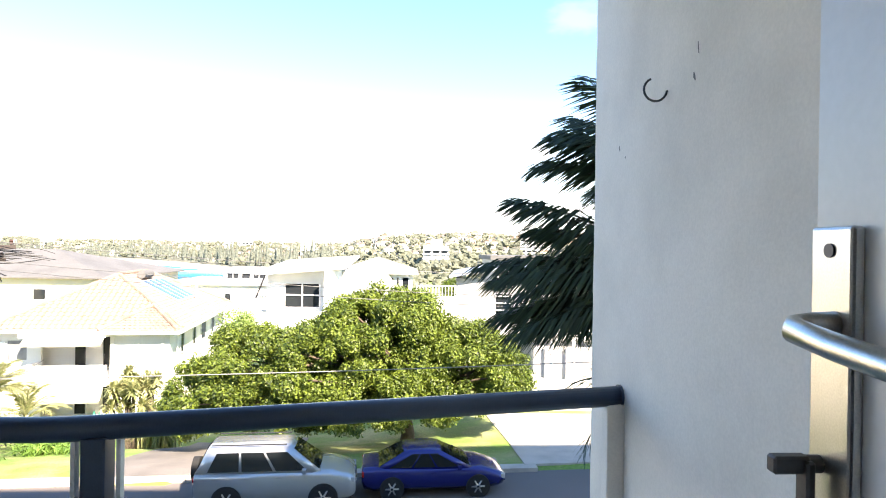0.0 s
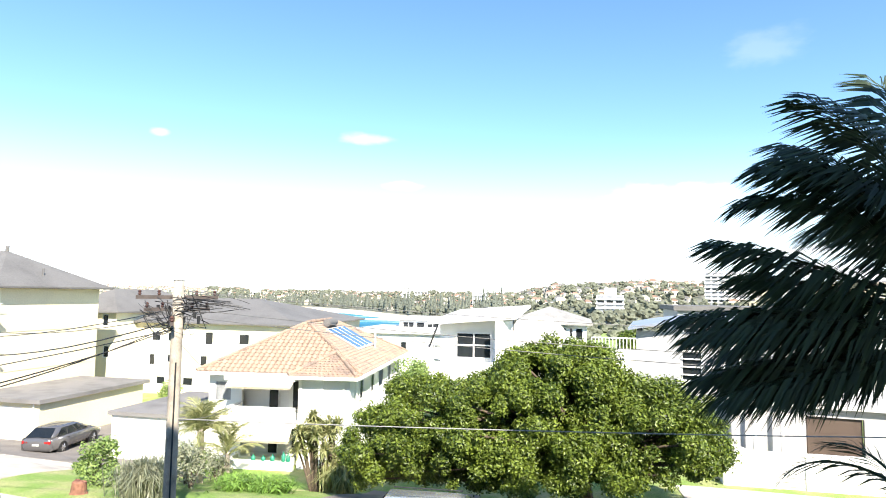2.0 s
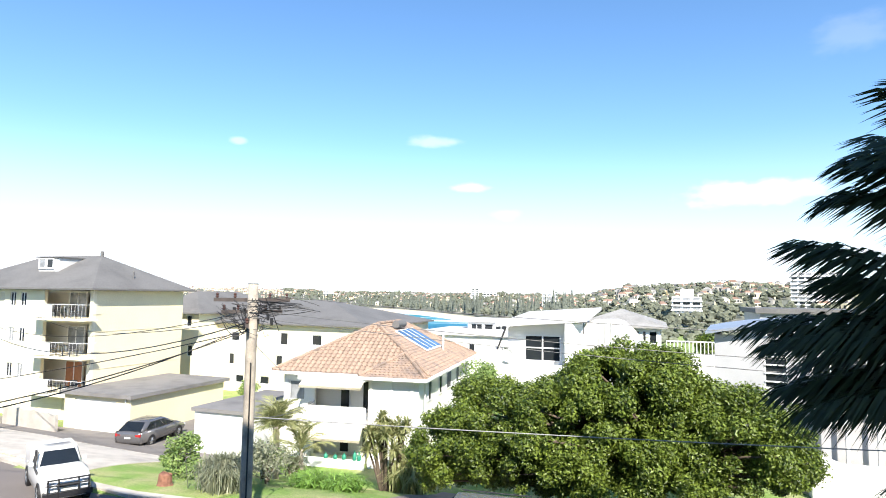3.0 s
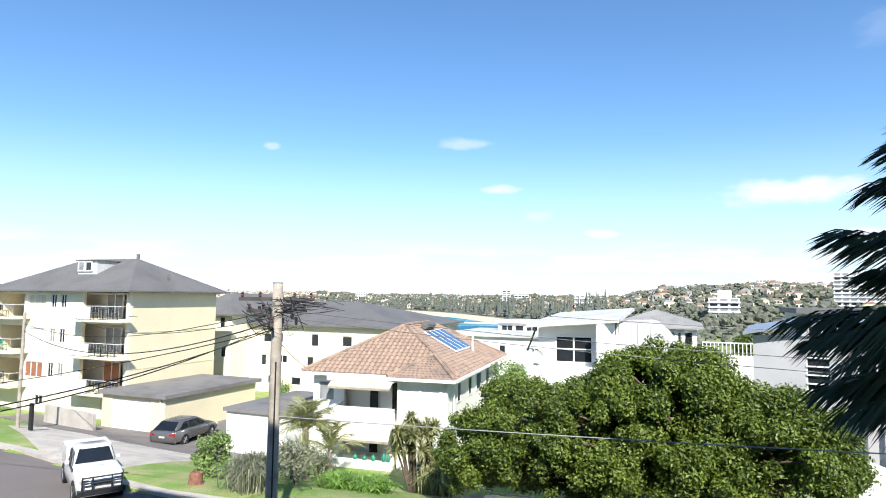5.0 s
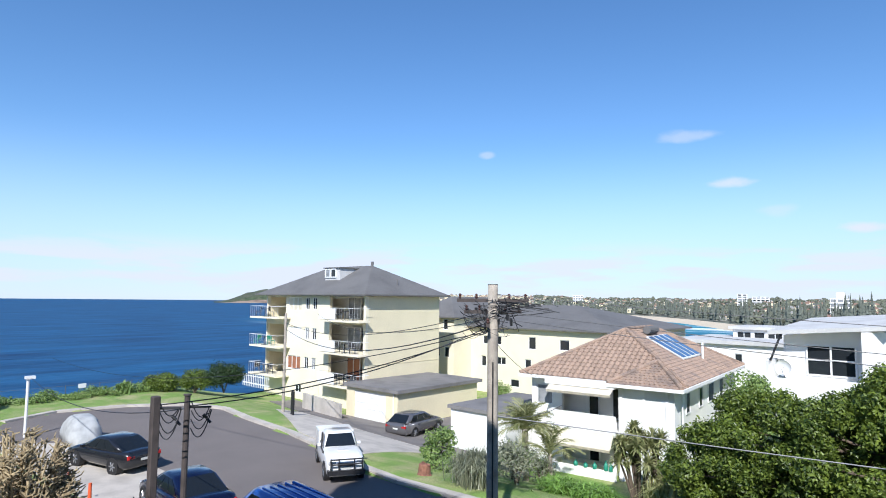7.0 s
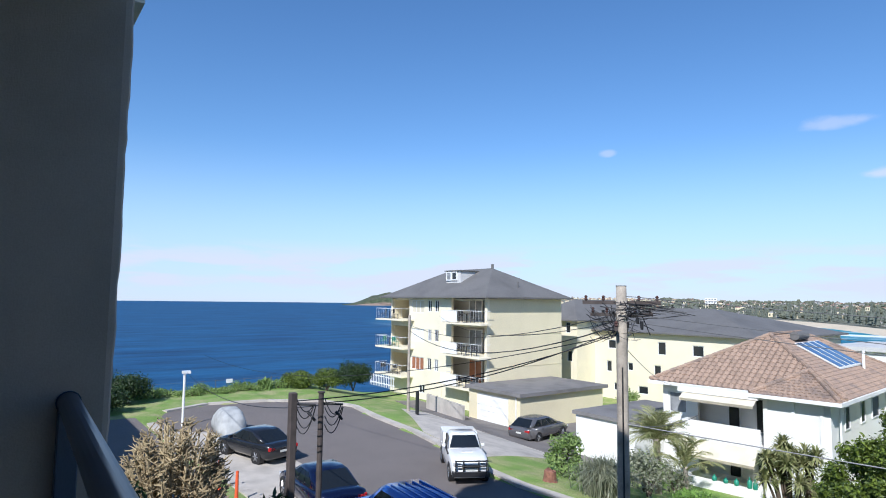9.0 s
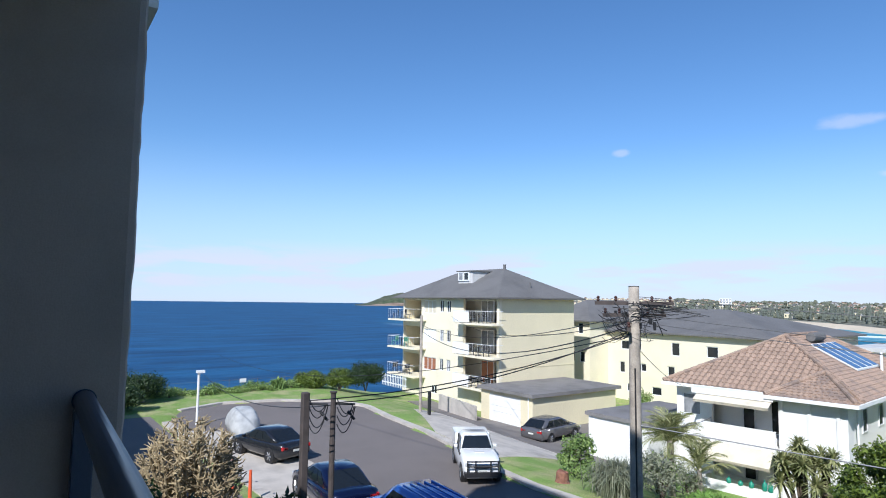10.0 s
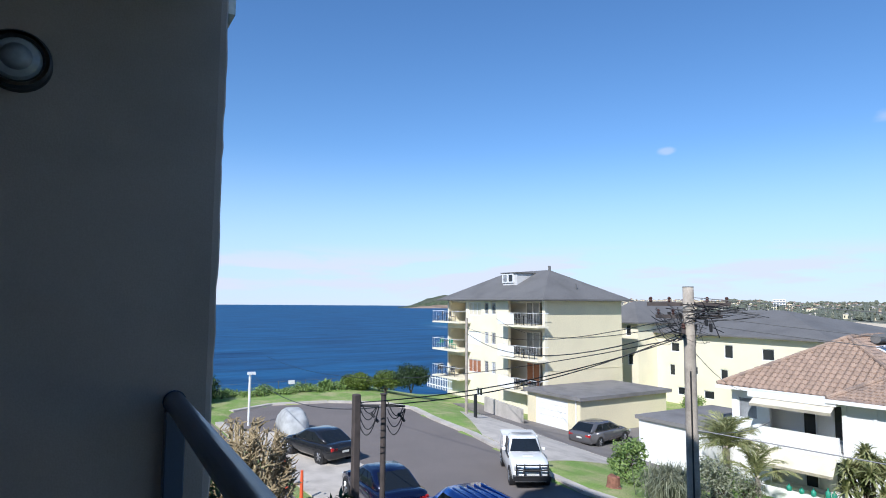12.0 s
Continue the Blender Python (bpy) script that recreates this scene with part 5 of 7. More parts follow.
def shrub(x, y, r, h, label, material, seed, leaves=1800, leaf=0.14, name="shrub", squash=0.8, droop=0.0, aspect=0.45, cat="shrub", z=None):
    rng = random.Random(seed)
    t = thing(name, pose(x, y, ground_at(x, y) if z is None else z), label, cat)
    cs = clumps(rng, 14, r, r, h * 0.5, h * 0.5, r * 0.3, r * 0.5)
    bm = bmesh.new()
    for c in cs[:6]:
        sweep(bm, [(0, 0, -0.15), (c[0] * 0.4, c[1] * 0.4, c[2] * 0.5), (c[0], c[1], c[2])], [0.05, 0.03, 0.012], 5)
    part("stems", bm, M_BARK, t)
    scatter_leaves("foliage", cs, leaves, leaf, material, t, seed, squash=(1, 1, squash), shell=0.35, droop=droop, aspect=aspect)
    return t


def spiky(x, y, r, h, label, material, seed, blades=260, name="yucca", cat="shrub", z=None, wide=0.05):
    """A clump of long arching strap leaves."""
    rng = np.random.default_rng(seed)
    t = thing(name, pose(x, y, ground_at(x, y) if z is None else z), label, cat)
    vs, fs = [], []
    for i in range(blades):
        a, k = rng.uniform(0, 2 * math.pi), rng.uniform(0.25, 1.0)
        o = Vector((rng.normal() * r * 0.25, rng.normal() * r * 0.25, 0))
        d = Vector((math.cos(a), math.sin(a), 0))
        s = Vector((-d.y, d.x, 0)) * wide * 0.5
        p = [o, o + d * r * k * 0.4 + Vector((0, 0, h * (0.75 - 0.3 * k))), o + d * r * k + Vector((0, 0, h * (1.0 - 0.75 * k) * rng.uniform(0.7, 1.1)))]
        b0 = len(vs)
        vs += [tuple(p[0] - s), tuple(p[0] + s), tuple(p[1] + s), tuple(p[1] - s), tuple(p[2])]
        fs += [(b0, b0 + 1, b0 + 2, b0 + 3), (b0 + 3, b0 + 2, b0 + 4)]
    me = bpy.data.meshes.new("foliage")
    me.from_pydata(vs, [], fs)
    me.materials.append(material)
    ob = new("foliage", me)
    ob.parent = t
    tagged(ob, kind="stuff")
    return t


# garden before the tiled house and the flats
shrub(-18.6, 20.6, 0.95, 2.0, "small bright green bush on the verge", M_SHRUB, 21, 1700, 0.16)
shrub(-18.0, 20.3, 1.1, 0.7, "low green ground cover below the bush", M_SHRUB, 22, 900, 0.14, name="ground_cover")
spiky(-15.0, 18.9, 1.3, 1.9, "grey-green feathery bush on the lawn", M_SHRUBGREY, 23, 900, "shrub", wide=0.035)
shrub(-14.9, 21.5, 1.4, 1.8, "tangled pale green garden shrub", M_SHRUBGREY, 24, 2200, 0.13)
shrub(-16.6, 23.6, 1.2, 1.7, "green garden shrub by the white garage", M_SHRUB, 25, 1600, 0.14)
for i, (x, y) in enumerate(((-13.2, 21.9), (-12.2, 22.3), (-14.0, 23.7), (-13.0, 24.2), (-11.5, 22.2), (-14.9, 24.5), (-12.0, 23.4))):
    spiky(x, y, 0.95, 0.75, "low clump of bright green strap leaves", M_GRASSBLADE, 30 + i, 260, "border_plant", wide=0.06)
GP = [(a, 84 - (i % 4) * 20, 1.7, 80, 0.1 * (i % 3)) for i, a in enumerate(range(0, 360, 13))]
palm(pose(-17.0, 25.2, land(-17, 25.2)), 2.5, GP, "yellow-green garden palm in front of the white house", M_PALM2, 41, 0.15, 0.62, 44)
palm(pose(-15.6, 25.2, land(-15.6, 25.2)), 1.5, GP[::2], "small pale garden palm by the parapet", M_PALM2, 42, 0.1, 0.5, 40)
shrub(-15.9, 25.0, 0.8, 1.4, "pale flowering shrub under the garden palms", M_SHRUBGREY, 43, 900, 0.12)


def dracaena(x, y, h, heads, label, seed):
    """A branching trunk with rosettes of strap leaves."""
    rng = random.Random(seed)
    t = thing("dracaena", pose(x, y, ground_at(x, y)), label, "shrub")
    for k in range(heads):
        dx, dy, z = rng.uniform(-0.8, 0.8), rng.uniform(-0.5, 0.5), h * rng.uniform(0.5, 1.0)
        bm = bmesh.new()
        sweep(bm, [(dx * 0.2, dy * 0.2, -0.2), (dx * 0.7, dy * 0.6, z * 0.6), (dx, dy, z)], [0.07, 0.05, 0.035], 6)
        part("stem", bm, M_BARK, t)
        vs, fs = [], []
        for i in range(110):
            a, e = rng.uniform(0, 2 * math.pi), radians(rng.uniform(-25, 80))
            d = Vector((math.cos(a) * math.cos(e), math.sin(a) * math.cos(e), math.sin(e)))
            s = d.cross(Vector((0, 0, 1))).normalized() * 0.03
            o = Vector((dx, dy, z + rng.uniform(-0.25, 0.05)))
            b0 = len(vs)
            vs += [tuple(o - s * 0.6), tuple(o + s * 0.6), tuple(o + d * 0.34 + s * 1.2), tuple(o + d * 0.34 - s * 1.2), tuple(o + d * 0.6 + Vector((0, 0, -0.14)))]
            fs += [(b0, b0 + 1, b0 + 2, b0 + 3), (b0 + 3, b0 + 2, b0 + 4)]
        me = bpy.data.meshes.new("leaf_head")
        me.from_pydata(vs, [], fs)
        me.materials.append(M_PALM2)
        ob = new("leaf_head", me)
        ob.parent = t
    return t


dracaena(-11.1, 25.2, 3.5, 13, "branching dracaena with pale strap leaf heads by the house", 51)
dracaena(-10.4, 25.9, 3.0, 9, "branching dracaena beside the house wall", 52)
spiky(-10.0, 25.2, 1.2, 2.1, "pale green yucca clump by the house corner", M_PALM2, 53, 420, "yucca", wide=0.06)

# stump on the verge
bm = bmesh.new()
sweep(bm, [(0, 0, -0.1), (0, 0, 0.08), (0.02, 0, 0.42), (0.02, 0.02, 0.44)], [0.36, 0.27, 0.24, 0.16], 14)
M_STUMP = mat("cut_stump", (0.26, 0.12, 0.08), 0.9, var=0.4, size=0.15, bump=0.5)
solid("tree_stump", bm, M_STUMP, "reddish-brown cut tree stump on the grass verge", "stump", m=pose(-17.4, 18.5, land(-17.4, 18.5)))

# bare twiggy bush and dark hedge below the balcony
def twig_bush(x, y, r, h, label, seed):
    rng = random.Random(seed)
    t = thing("bare_bush", pose(x, y, 0.1), label, "bush")
    bm = bmesh.new()
    tips = []
    for i in range(120):
        a, k = rng.uniform(0, 2 * math.pi), rng.uniform(0.1, 1.0) ** 0.6
        e = Vector((math.cos(a) * r * k, math.sin(a) * r * k, h * (0.66 + 0.34 * math.sqrt(max(0, 1 - k * k)) - 0.12 * k)))
        midp = Vector((e.x * 0.5, e.y * 0.5, e.z * 0.55))
        sweep(bm, [(e.x * 0.06, e.y * 0.06, 0), tuple(midp), tuple(e)], [0.035, 0.025, 0.016], 5)
        for _ in range(24):
            o = midp.lerp(e, rng.uniform(0.2, 1.0))
            d = Vector((rng.gauss(0, 0.7) + e.x / r * 0.4, rng.gauss(0, 0.7) + e.y / r * 0.4, rng.uniform(0.0, 0.9))).normalized() * rng.uniform(0.08, 0.2)
            tube(bm, o, o + d, 0.02, 0.014, 4)
            if rng.random() < 0.5:
                d2 = (d + Vector((rng.gauss(0, 0.2), rng.gauss(0, 0.2), 0.1))).normalized() * 0.13
                tube(bm, o + d, o + d + d2, 0.014, 0.01, 4)
    tagged(part("twig_mass", bm, M_TWIG, t), kind="stuff")
    scatter_leaves("foliage", [(0, 0, h * 0.45, r * 0.75), (r * 0.4, 0, h * 0.4, r * 0.6), (-r * 0.4, 0, h * 0.35, r * 0.6)], 500, 0.12, M_SHRUBGREY, t, seed, shell=0.2)
    return t


twig_bush(-15.2, 3.6, 1.3, 4.5, "grey-brown twiggy frangipani bush, nearly bare", 61)
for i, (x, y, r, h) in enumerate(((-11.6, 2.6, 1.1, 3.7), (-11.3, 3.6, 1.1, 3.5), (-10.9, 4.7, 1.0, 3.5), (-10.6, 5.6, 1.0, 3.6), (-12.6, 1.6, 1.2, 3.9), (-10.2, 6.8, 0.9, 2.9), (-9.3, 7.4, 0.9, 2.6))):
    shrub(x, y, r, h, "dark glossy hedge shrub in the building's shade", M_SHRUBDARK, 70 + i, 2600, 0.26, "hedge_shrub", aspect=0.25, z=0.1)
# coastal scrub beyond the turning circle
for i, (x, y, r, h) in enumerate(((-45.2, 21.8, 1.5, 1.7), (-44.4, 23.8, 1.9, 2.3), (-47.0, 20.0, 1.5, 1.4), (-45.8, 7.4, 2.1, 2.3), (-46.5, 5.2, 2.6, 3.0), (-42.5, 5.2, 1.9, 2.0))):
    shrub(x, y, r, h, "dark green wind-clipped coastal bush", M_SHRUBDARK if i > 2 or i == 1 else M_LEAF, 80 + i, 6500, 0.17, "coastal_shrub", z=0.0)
for i in range(16):
    y = 8.5 + i * 0.85
    shrub(-47.4 + 0.5 * math.sin(i * 2.1), y, 0.95, 0.7 + 0.25 * math.sin(i * 1.7), "low bright green coastal ground cover", M_SHRUB, 100 + i, 500, 0.16, "ground_cover", z=0.0)
spiky(-47.5, 17.5, 0.9, 1.3, "spiky agave at the edge of the reserve", M_SHRUB, 95, 60, "agave", wide=0.12, z=0.1)
shrub(-31.5, 42.0, 1.2, 1.8, "rounded green bush behind the garages", M_SHRUB, 96, 1500, 0.16)

# ---- poles and wires ----
def cable(name, p, q, sag, r, material, label, n_=14, group="overhead wires"):
    p, q = Vector(p), Vector(q)
    bm = bmesh.new()
    sweep(bm, [p.lerp(q, i / n_) - Vector((0, 0, sag * 4 * (i / n_) * (1 - i / n_))) for i in range(n_ + 1)], r, 5)
    return solid(name, bm, material, label, "cable", group=group)


PX, PY, PZ = -9.8, 13.3, 7.7
pole = thing("power_pole", pose(PX, PY, 0), "weathered timber power pole carrying crossarms and tangled black cables", "power pole")
bm = bmesh.new()
sweep(bm, [(0, 0, -0.3), (0, 0, 3), (0, 0, 6), (0, 0, PZ)], [0.17, 0.155, 0.145, 0.135], 14)
part("shaft", bm, M_TIMBER, pole, "grey weathered timber", True)
bm = bmesh.new()
tube(bm, (0, 0, PZ), (0, 0, PZ + 0.02), 0.14, n=14)
part("cap", bm, M_GREYROOF, pole)
rng = random.Random(3)
for k, (z, half, turn) in enumerate(((7.22, 1.0, 40), (6.9, 0.8, 40), (6.55, 0.5, 130))):
    d = Vector((math.cos(radians(turn)), math.sin(radians(turn)), 0))
    s = Vector((-d.y, d.x, 0))
    bm = bmesh.new()
    pts = [d * half + s * 0.2, d * -half + s * 0.2, d * -half + s * 0.11, d * half + s * 0.11]
    prism(bm, [(v.x, v.y) for v in pts], z, z + 0.1)
    arm = part("crossarm", bm, M_DARKTIMBER, pole)
    for j in range(-2, 3):
        if j == 0:
            continue
        o = d * (half * j / 2.2) + s * 0.15
        bm = bmesh.new()
        for (za, ra), (zb, rb) in zip(((0.1, 0.02), (0.13, 0.05), (0.17, 0.03), (0.2, 0.05)), ((0.13, 0.05), (0.17, 0.03), (0.2, 0.05), (0.24, 0.02))):
            tube(bm, (o.x, o.y, z + za), (o.x, o.y, z + zb), ra, rb, 8)
        part("insulator", bm, M_PORCELAIN, arm)
UV = Vector((math.cos(radians(40)), math.sin(radians(40)), 0))
WV = Vector((-UV.y, UV.x, 0))
for k in range(64):
    if k % 3 == 0:
        u0, u1, z0, z1, sg = rng.uniform(-0.3, 0.2), rng.uniform(0.6, 1.9), rng.uniform(6.9, 7.35), rng.uniform(6.95, 7.25), rng.uniform(-0.12, 0.12)
    elif k % 3 == 1:
        u0, u1, z0, z1, sg = rng.uniform(-1.0, -0.2), rng.uniform(-0.2, 0.35), rng.uniform(6.35, 7.2), rng.uniform(6.4, 7.25), rng.uniform(0.05, 0.3)
    else:
        u0, u1, z0, z1, sg = rng.uniform(-0.9, 0.5), rng.uniform(-0.3, 0.9), rng.uniform(6.5, 7.35), rng.uniform(6.3, 7.3), rng.uniform(-0.15, 0.3)
    p = UV * u0 + WV * rng.uniform(-0.35, 0.35) + Vector((0, 0, z0))
    q = UV * u1 + WV * rng.uniform(-0.35, 0.35) + Vector((0, 0, z1))
    bm = bmesh.new()
    sweep(bm, [p.lerp(q, i / 9) - Vector((0, 0, sg * 4 * (i / 9) * (1 - i / 9))) for i in range(10)], rng.choice((0.006, 0.008, 0.012)), 5)
    part("loose_cable", bm, M_CABLE, pole)
for k in range(9):
    bm = bmesh.new()
    o = Vector((rng.uniform(-0.75, 0.75), rng.uniform(-0.2, 0.2), rng.uniform(6.2, 7.2)))
    tube(bm, o, o + Vector((0, 0, -0.16)), 0.045, 0.035, 8)
    part("cable_clamp", bm, M_BLACKTRIM, pole)
bm = bmesh.new()
for y in (5.6, 4.2, 3.0):
    tube(bm, (0.1, -0.12, y), (0.1, -0.12, y - 1.5), 0.02, n=6)
part("riser_conduit", bm, M_CABLE, pole)

for i, (x, y, z, r) in enumerate(((-13.25, 5.7, 5.1, 0.085), (-13.5, 6.53, 5.0, 0.075))):
    pt = thing("service_post", pose(x, y, 0), "dark timber service post with looped black wires", "post", "service posts")
    bm = bmesh.new()
    if i == 0:
        box(bm, -r, -r, -0.3, r, r, z)
        bevelled(bm, 0.02, 1)
    else:
        sweep(bm, [(0, 0, -0.3), (0, 0, z * 0.6), (0, 0, z)], [r, r * 0.95, r * 0.9], 10)
        tube(bm, (0, 0, z), (0, 0, z + 0.03), r * 1.25, n=10)
    part("shaft", bm, M_DARKTIMBER, pt)
    bm = bmesh.new()
    tube(bm, (-0.05, 0.05, z - 0.28), (0.28, 0.45, z - 0.28), 0.025, n=6)
    part("bracket", bm, M_BLACKTRIM, pt)
    for k in range(4):
        bm = bmesh.new()
        a = Vector((0.05, 0.08, z - 0.15 - 0.2 * k))
        b_ = Vector((0.2 + 0.05 * k, 0.42, z - 0.2 - 0.25 * rng.random()))
        sg = 0.35 + 0.1 * k
        sweep(bm, [a.lerp(b_, j / 10) - Vector((0, 0, sg * 4 * (j / 10) * (1 - j / 10) * 0.6)) for j in range(11)], 0.013, 5)
        part("looped_wire", bm, M_CABLE, pt)
    for k in range(2):
        bm = bmesh.new()
        o = Vector((0.2, 0.3 + 0.1 * k, z - 0.45 - 0.12 * k))
        tube(bm, o, o + Vector((0.06, 0.06, -0.08)), 0.04, 0.03, 8)
        part("connector", bm, M_BLACKTRIM, pt)

P0 = Vector((PX, PY, 6.7))
FAR = (-34.9, 23.0)
cable("power_cable", P0 + Vector((0, 0, 0.3)), (FAR[0], FAR[1], 5.6), 0.75, 0.013, M_CABLE, "thin black overhead cable along the street")
cable("power_cable", P0 + Vector((0, 0, 0.0)), (FAR[0], FAR[1], 5.2), 1.1, 0.019, M_CABLE, "thick black bundled overhead cable along the street")
cable("power_cable", P0 + Vector((0, 0, -0.1)), (-13.5, 6.6, 4.75), 0.35, 0.014, M_CABLE, "black service cable between pole and post")
cable("power_cable", P0 + Vector((0, 0, -0.2)), (-13.25, 5.75, 4.9), 0.3, 0.014, M_CABLE, "black service cable between pole and post")
cable("power_cable", (-13.5, 6.6, 4.7), (-36.5, 9.0, 3.0), 0.7, 0.014, M_CABLE, "thin black cable to the white street pole")
cable("power_cable", P0 + Vector((0, 0, -0.25)), (-52, 14.0, 2.6), 1.4, 0.014, M_CABLE, "sagging black cable towards the reserve")
cable("power_cable", P0 + Vector((0, 0, 0.1)), (-40.5, 29.6, 6.0), 0.9, 0.012, M_CABLE, "thin black service cable to the flats")
cable("power_cable", P0 + Vector((0, 0, -0.5)), (-19.0, 29.6, 2.9), 0.25, 0.01, M_WIRE, "thin grey service wire to the white house")
M_PALEWIRE = mat("pale_grey_wire", (0.3, 0.3, 0.3), 0.5, var=0.1)
cable("power_cable", (PX, PY, 4.15), (40, 17.0, 6.6), 0.55, 0.014, M_PALEWIRE, "pale grey wire along the street past the tree", 24)
cable("power_cable", (PX, PY, 4.1), (-14.5, 24.5, 2.5), 0.2, 0.012, M_WIRE, "thin wire to the garden")
cable("power_cable", (PX, PY, 7.45), (40, 22.5, 8.6), 1.4, 0.009, M_WIRE, "thin grey wire along the street", 24)
cable("power_cable", (PX, PY, 7.0), (40, 22.0, 7.9), 1.5, 0.009, M_WIRE, "thin grey wire along the street", 24)
cable("power_cable", (PX, PY, 6.8), (40, 21.5, 6.8), 1.3, 0.009, M_WIRE, "thin grey wire along the street", 24)
sp = thing("street_pole", pose(FAR[0], FAR[1], -0.75), "slim pale timber street pole on the grass verge", "pole")
bm = bmesh.new()
sweep(bm, [(0, 0, -0.2), (0, 0, 3.5), (0, 0, 7.0)], [0.11, 0.1, 0.085], 10)
part("shaft", bm, M_TIMBER, sp)
sg = thing("meter_post", pose(-33.2, 22.6, -0.6), "dark sign post with white pickets on the verge", "post")
bm = bmesh.new()
box(bm, -0.12, -0.06, 0, 0.12, 0.06, 1.9)
part("post", bm, M_BLACKTRIM, sg)
wp = thing("street_pole", pose(-36.7, 8.9, 0), "white painted metal pole beside the turning circle", "pole")
bm = bmesh.new()
tube(bm, (0, 0, 0), (0, 0, 3.05), 0.07, n=10)
box(bm, -0.14, -0.14, 2.95, 0.14, 0.3, 3.1)
part("shaft", bm, M_FRAME, wp)
# low rail fence at the cliff edge
fence = thing("rail_fence", pose(-47.8, 0, 0), "thin galvanised rail fence at the cliff edge", "fence")
for i in range(9):
    bm = bmesh.new()
    tube(bm, (0, 5 + i * 2.2, -0.1), (0, 5 + i * 2.2, 1.05), 0.025, n=6)
    part("post", bm, M_WIRE, fence)
bm = bmesh.new()
tube(bm, (0, 5, 0.98), (0, 22.6, 0.98), 0.012, n=6)
part("rail", bm, M_WIRE, fence)
bm = bmesh.new()
box(bm, -0.02, 14.6, 0.75, 0.02, 15.1, 1.05)
part("notice", bm, M_FRAME, fence, "small white notice board")
fen2 = thing("picket_fence", pose(-46.8, 29.0, -0.75), "white picket fence beside the flats", "fence")
for i in range(15):
    bm = bmesh.new()
    box(bm, -4.0 + i * 0.3, -0.02, 0.05, -3.95 + i * 0.3, 0.02, 1.15)
    part("picket", bm, M_FRAME, fen2)
bm = bmesh.new()
box(bm, -4.05, 0.02, 0.3, 0.4, 0.05, 0.4)
box(bm, -4.05, 0.02, 0.95, 0.4, 0.05, 1.02)
part("rail", bm, M_FRAME, fen2)


# ---- vehicles ----
def loft(bm, rings):
    prev = None
    for ring in rings:
        vs = [bm.verts.new(p) for p in ring]
        if prev:
            for k in range(len(vs)):
                j = (k + 1) % len(vs)
                bm.faces.new((prev[k], prev[j], vs[j], vs[k]))
        else:
            bm.faces.new(vs[::-1])
        prev = vs
    bm.faces.new(prev)


def body_ring(x, hw, zb, zt, crown=0.03):
    half = [(0.0, zb), (hw * 0.82, zb), (hw * 0.97, zb + 0.12), (hw, zb + (zt - zb) * 0.5), (hw * 0.985, zt - 0.14), (hw * 0.93, zt - 0.03), (hw * 0.72, zt), (0.0, zt + crown)]
    return [(x, y, z) for y, z in half] + [(x, -y, z) for y, z in half[-2:0:-1]]


